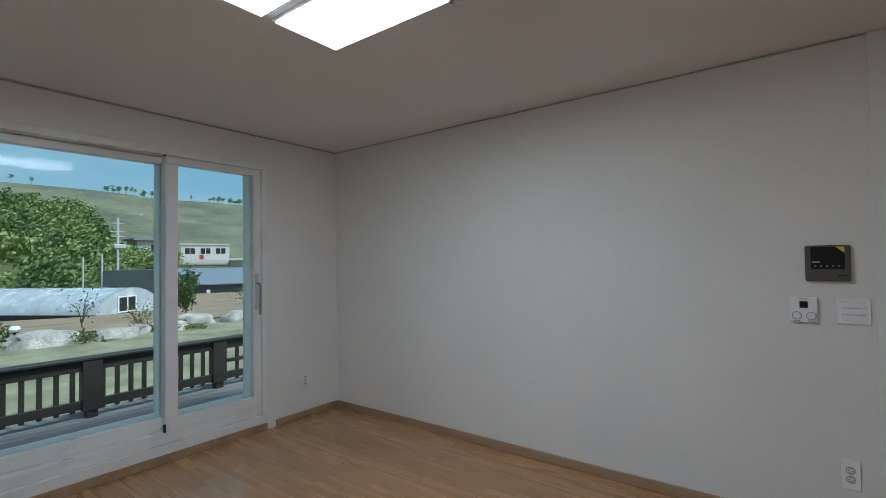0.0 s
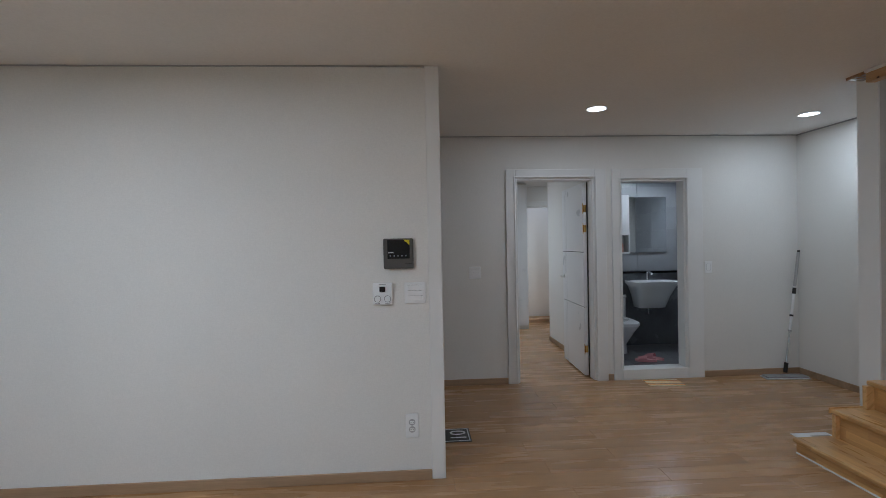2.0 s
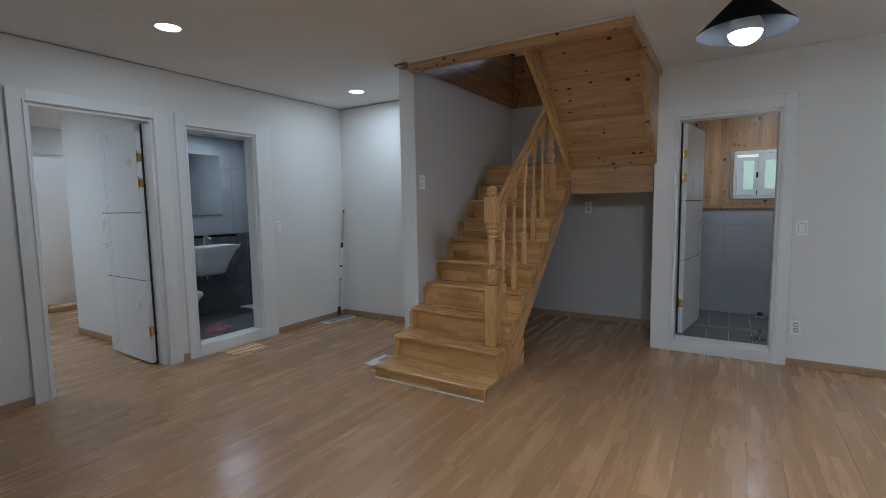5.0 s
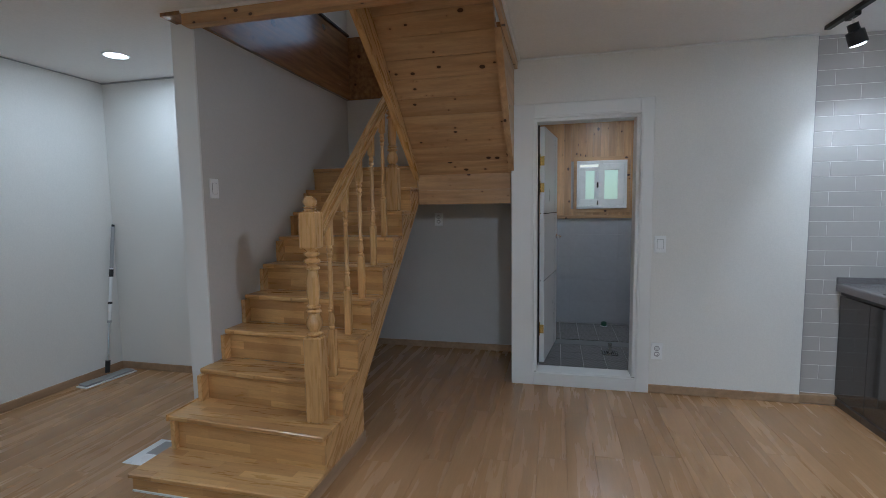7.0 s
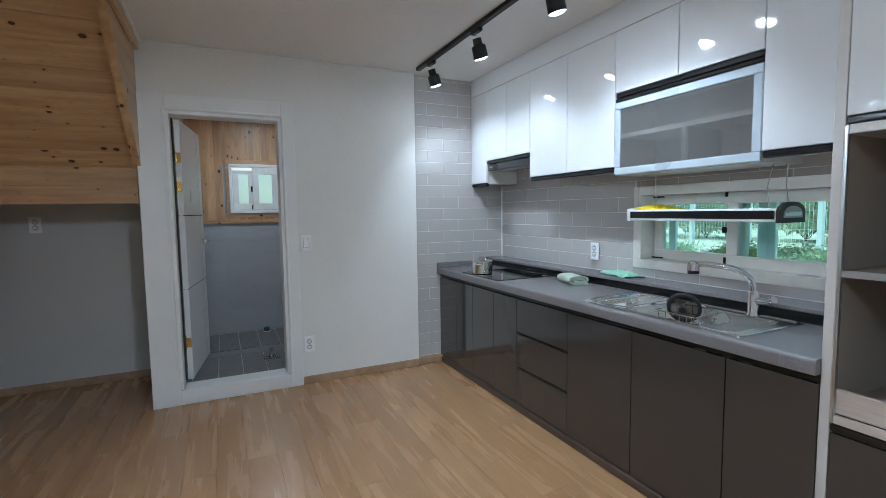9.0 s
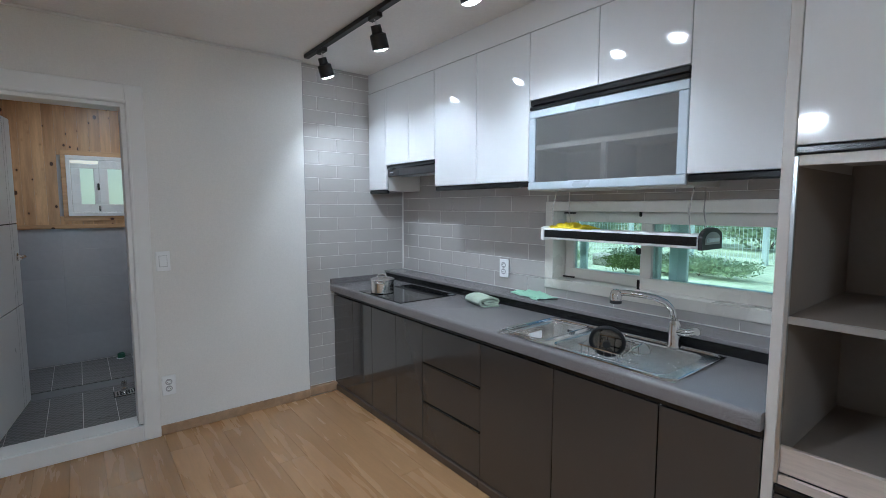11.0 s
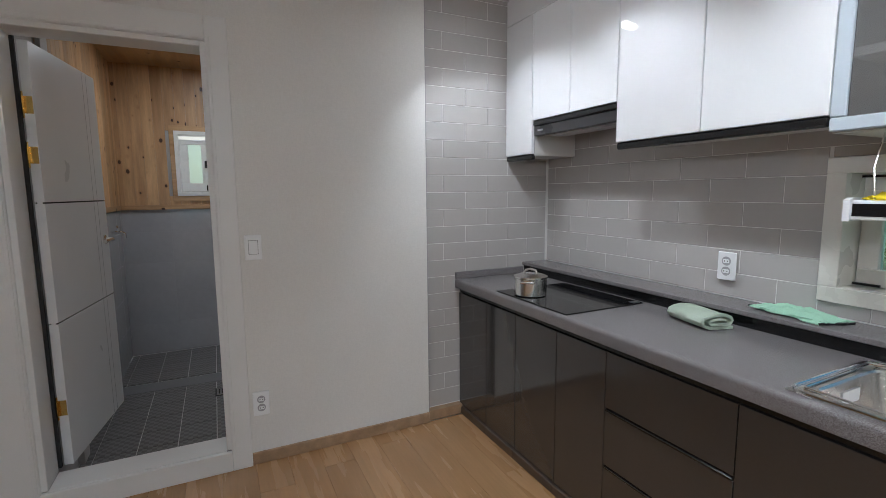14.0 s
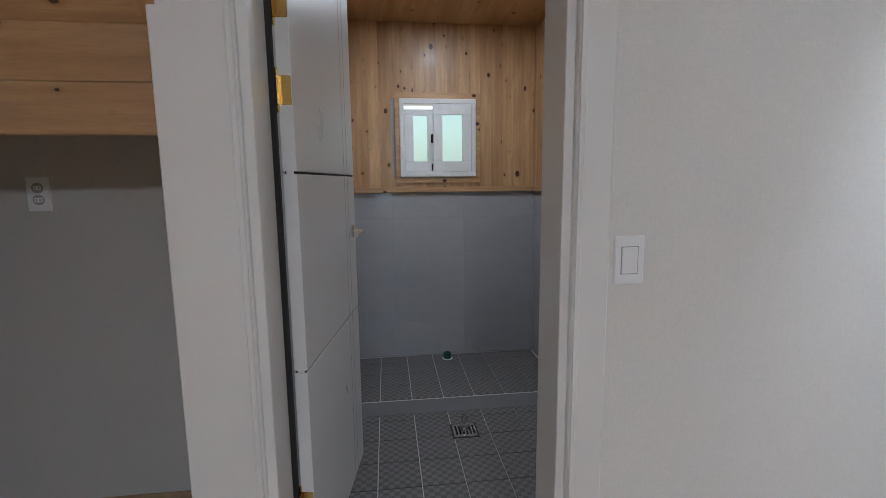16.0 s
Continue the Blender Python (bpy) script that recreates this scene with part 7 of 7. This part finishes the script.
for j in range(7):
    part("wire", boxed(-1.5, 10.6, -6.455, -6.451, 0.72 + j * 0.14, 0.724 + j * 0.14), PLASTIC, fe)
for i in range(220):
    x = -1.3 + i * 0.054
    part("wire", boxed(x, x + 0.004, -6.451, -6.447, 0.68, 1.60), PLASTIC, fe)

# ---- pieces of floors and walls, last ----
def slab_mesh(name, sx, sy, sz, bevel, material):
    me = bpy.data.meshes.new(name)
    bm = boxed(0, sx, 0, sy, 0, sz)
    if bevel:
        top = [e for e in bm.edges if all(v.co.z > sz - 1e-5 for v in e.verts)]
        bmesh.ops.bevel(bm, geom=top, offset=bevel, segments=1, affect="EDGES")
    bmesh.ops.recalc_face_normals(bm, faces=bm.faces)
    bm.to_mesh(me)
    bm.free()
    me.materials.append(material)
    return me


def piece(name, me, parent, at, rot=None):
    ob = new(name, me)
    ob.parent = parent
    ob.location = Vector(at)
    if rot:
        ob.rotation_euler = rot
    return ob


FLOOR = bpy.data.objects["floor"]
PW, PLN = 0.155, 1.28
cache = {}
rp = random.Random(3)
row = 0
y = SOUTH
while y < NORTH + 0.12 - 0.005:
    wdt = min(PW, NORTH + 0.12 - y)
    x = WEST
    first = (row * 0.47) % 1.0 * PLN
    end = EAST if y < 1.6 else SHAFT if y < 3.33 else HALLX
    ln = first if first > 0.15 else PLN
    while x < end - 0.01:
        ln = min(ln, end - x)
        key = (round(ln, 3), round(wdt, 3))
        if key not in cache:
            cache[key] = slab_mesh("plank", ln - 0.0006, wdt - 0.0006, 0.006, 0.0006, PLANK)
        piece("plank", cache[key], FLOOR, (x, y, -0.006))
        x += ln
        ln = PLN
    y += wdt
    row += 1

# kitchen tiles, 300 by 100 mm in running bond
TW, TH, GAP = 0.30, 0.1, 0.003


def tile_field(name, parent, axis, face, a0, a1, z0, z1, tw, th, gap, mat_t, thick=0.009, bond=True, direction=1, hole=None):
    """Tiles on a wall. direction: which way the glazed side faces along the other axis."""
    k = 0
    z = z0
    while z < z1 - 0.012:
        h = min(th, z1 - z)
        a = a0 - (tw / 2 if (k % 2 and bond) else 0)
        while a < a1 - 0.012:
            p, q = max(a, a0), min(a + tw, a1)
            spans = [(p, q, z, z + h)]
            if hole and q > hole[0] and p < hole[1] and z + h > hole[2] and z < hole[3]:
                spans = []
                if p < hole[0] - 0.01:
                    spans.append((p, hole[0], z, z + h))
                if q > hole[1] + 0.01:
                    spans.append((hole[1], q, z, z + h))
                m0, m1 = max(p, hole[0]), min(q, hole[1])
                if z < hole[2] - 0.01:
                    spans.append((m0, m1, z, hole[2]))
                if z + h > hole[3] + 0.01:
                    spans.append((m0, m1, hole[3], z + h))
            for p2, q2, r, s in spans:
                if q2 - p2 < 0.015:
                    continue
                key = (name, round(q2 - p2, 3), round(s - r, 3))
                if key not in cache:
                    cache[key] = slab_mesh("tile", q2 - p2 - gap, s - r - gap, thick, 0.0015, mat_t)
                if axis == "x":
                    rot = (radians(90), 0, 0) if direction < 0 else (radians(90), 0, radians(180))
                    at = (p2 + gap / 2, face, r + gap / 2) if direction < 0 else (q2 - gap / 2, face, r + gap / 2)
                else:
                    rot = (radians(90), 0, radians(-90)) if direction < 0 else (radians(90), 0, radians(90))
                    at = (face, q2 - gap / 2, r + gap / 2) if direction < 0 else (face, p2 + gap / 2, r + gap / 2)
                piece("tile", cache[key], parent, at, rot)
            a += tw
        z += h
        k += 1


WS, WT = bpy.data.objects["wall_south"], bpy.data.objects["wall_tiled_side"]
tile_field("kitchen", WT, "y", EAST + 0.0568, SOUTH + 0.01, -0.353, 0.065, H, TW, TH, GAP, TILE, 0.009, True, -1)
tile_field("kitchen", WS, "x", SOUTH - 0.0068, 1.71, EAST + 0.04, 0.914, 1.83, TW, TH, GAP, TILE, 0.009, True, 1, (1.78, 3.07, 0.965, 1.475))
structure("trim_tile_edge", boxed(EAST + 0.0, EAST + 0.05, -0.3535, -0.3505, 0.062, H - 0.015), GREY_LINE, "thin dark grey strip at the tile edge")

# laundry tiles and boards
FL, LWALL = bpy.data.objects["floor_laundry"], bpy.data.objects["wall_laundry_room"]
ft = slab_mesh("tile", 0.216, 0.216, 0.008, 0.001, FLOORTILE)
nx = 0
x = EAST + 0.16
while x < LX - 0.05:
    y = LY0 + 0.004
    while y < LY1 - 0.05:
        w, d = min(0.216, LX - 0.004 - x), min(0.216, LY1 - 0.004 - y)
        me_t = ft if w > 0.215 and d > 0.215 else cache.setdefault(("lt", round(w, 3), round(d, 3)), slab_mesh("tile", w, d, 0.008, 0.001, FLOORTILE))
        piece("tile", me_t, FL, (x, y, LZ - 0.008))
        y += 0.221
    x += 0.221
    if abs(x - 6.46) < 0.11:
        x += 0.075
structure("floor_ridge", boxed(6.37, 6.56, LY0, LY1, LZ - 0.007, LZ + 0.003, 0.002), WETFLOOR, "low tiled ridge across the laundry floor")
tile_field("laundry", LWALL, "y", LX + 0.0205, LY0, LY1, LZ, 1.222, 0.60, 0.30, 0.0012, WETTILE, 0.01, False, -1)
tile_field("laundry", LWALL, "x", LY0 - 0.0205, EAST + 0.16, LX, LZ, 1.222, 0.60, 0.30, 0.0012, WETTILE, 0.01, False, 1)
tile_field("laundry", LWALL, "x", LY1 + 0.0085, SHAFT, LX, LZ, 1.222, 0.60, 0.30, 0.0012, WETTILE, 0.01, False, -1)


def boards(parent, axis, face, a0, a1, z0, z1, w, direction, hole=None):
    a = a0
    while a < a1 - 0.01:
        q = min(a + w, a1)
        spans = [(z0, z1)]
        if hole and q > hole[0] + 0.002 and a < hole[1] - 0.002:
            spans = [(z0, hole[2]), (hole[3], z1)]
        for r, s in spans:
            if s - r < 0.02:
                continue
            key = ("board", round(q - a, 3), round(s - r, 3))
            if key not in cache:
                bm = boxed(0, q - a - 0.001, 0, 0.010, 0, s - r, 0.0015)
                me = bpy.data.meshes.new("plank")
                bmesh.ops.recalc_face_normals(bm, faces=bm.faces)
                bm.to_mesh(me)
                bm.free()
                me.materials.append(PINE_Z)
                cache[key] = me
            if axis == "y":
                piece("plank", cache[key], parent, (face if direction < 0 else face + 0.01, a, r), (0, 0, radians(90)))
            else:
                piece("plank", cache[key], parent, (a, face, r))
        a = q


boards(LWALL, "y", LX + 0.0105, LY0, LY1, 1.265, 2.555, 0.092, -1, (0.424, 1.046, 1.349, 1.971))
boards(LWALL, "x", LY0 - 0.0115, EAST + 0.16, LX, 1.265, 2.555, 0.092, 1)
boards(LWALL, "x", LY1 - 0.0105, SHAFT, LX, 1.265, 2.555, 0.092, -1)

# bathroom tiles
FB, WB = bpy.data.objects["floor_bathroom"], bpy.data.objects["wall_bathroom"]
bt = slab_mesh("tile", 0.296, 0.296, 0.006, 0.001, WETFLOOR)
for i in range(6):
    for j in range(6):
        piece("tile", bt, FB, (2.25 + i * 0.30, NORTH + 0.125 + j * 0.30, BZ - 0.006))
tile_field("bathhigh", WB, "x", BY + 0.011, 2.25, 4.25, 0.985, 2.28, 0.60, 0.30, 0.002, MIDTILE, 0.01, False, -1)
tile_field("bathlow", WB, "x", BY + 0.011, 4.002, 4.25, BZ, 0.985, 0.60, 0.30, 0.002, DARKTILE, 0.01, False, -1)
tile_field("bathhigh", WB, "y", 4.261, NORTH + 0.13, BY, 0.985, 2.28, 0.60, 0.30, 0.002, MIDTILE, 0.01, False, -1)
tile_field("bathlow", WB, "y", 4.261, NORTH + 0.13, BY, BZ, 0.985, 0.60, 0.30, 0.002, DARKTILE, 0.01, False, -1)
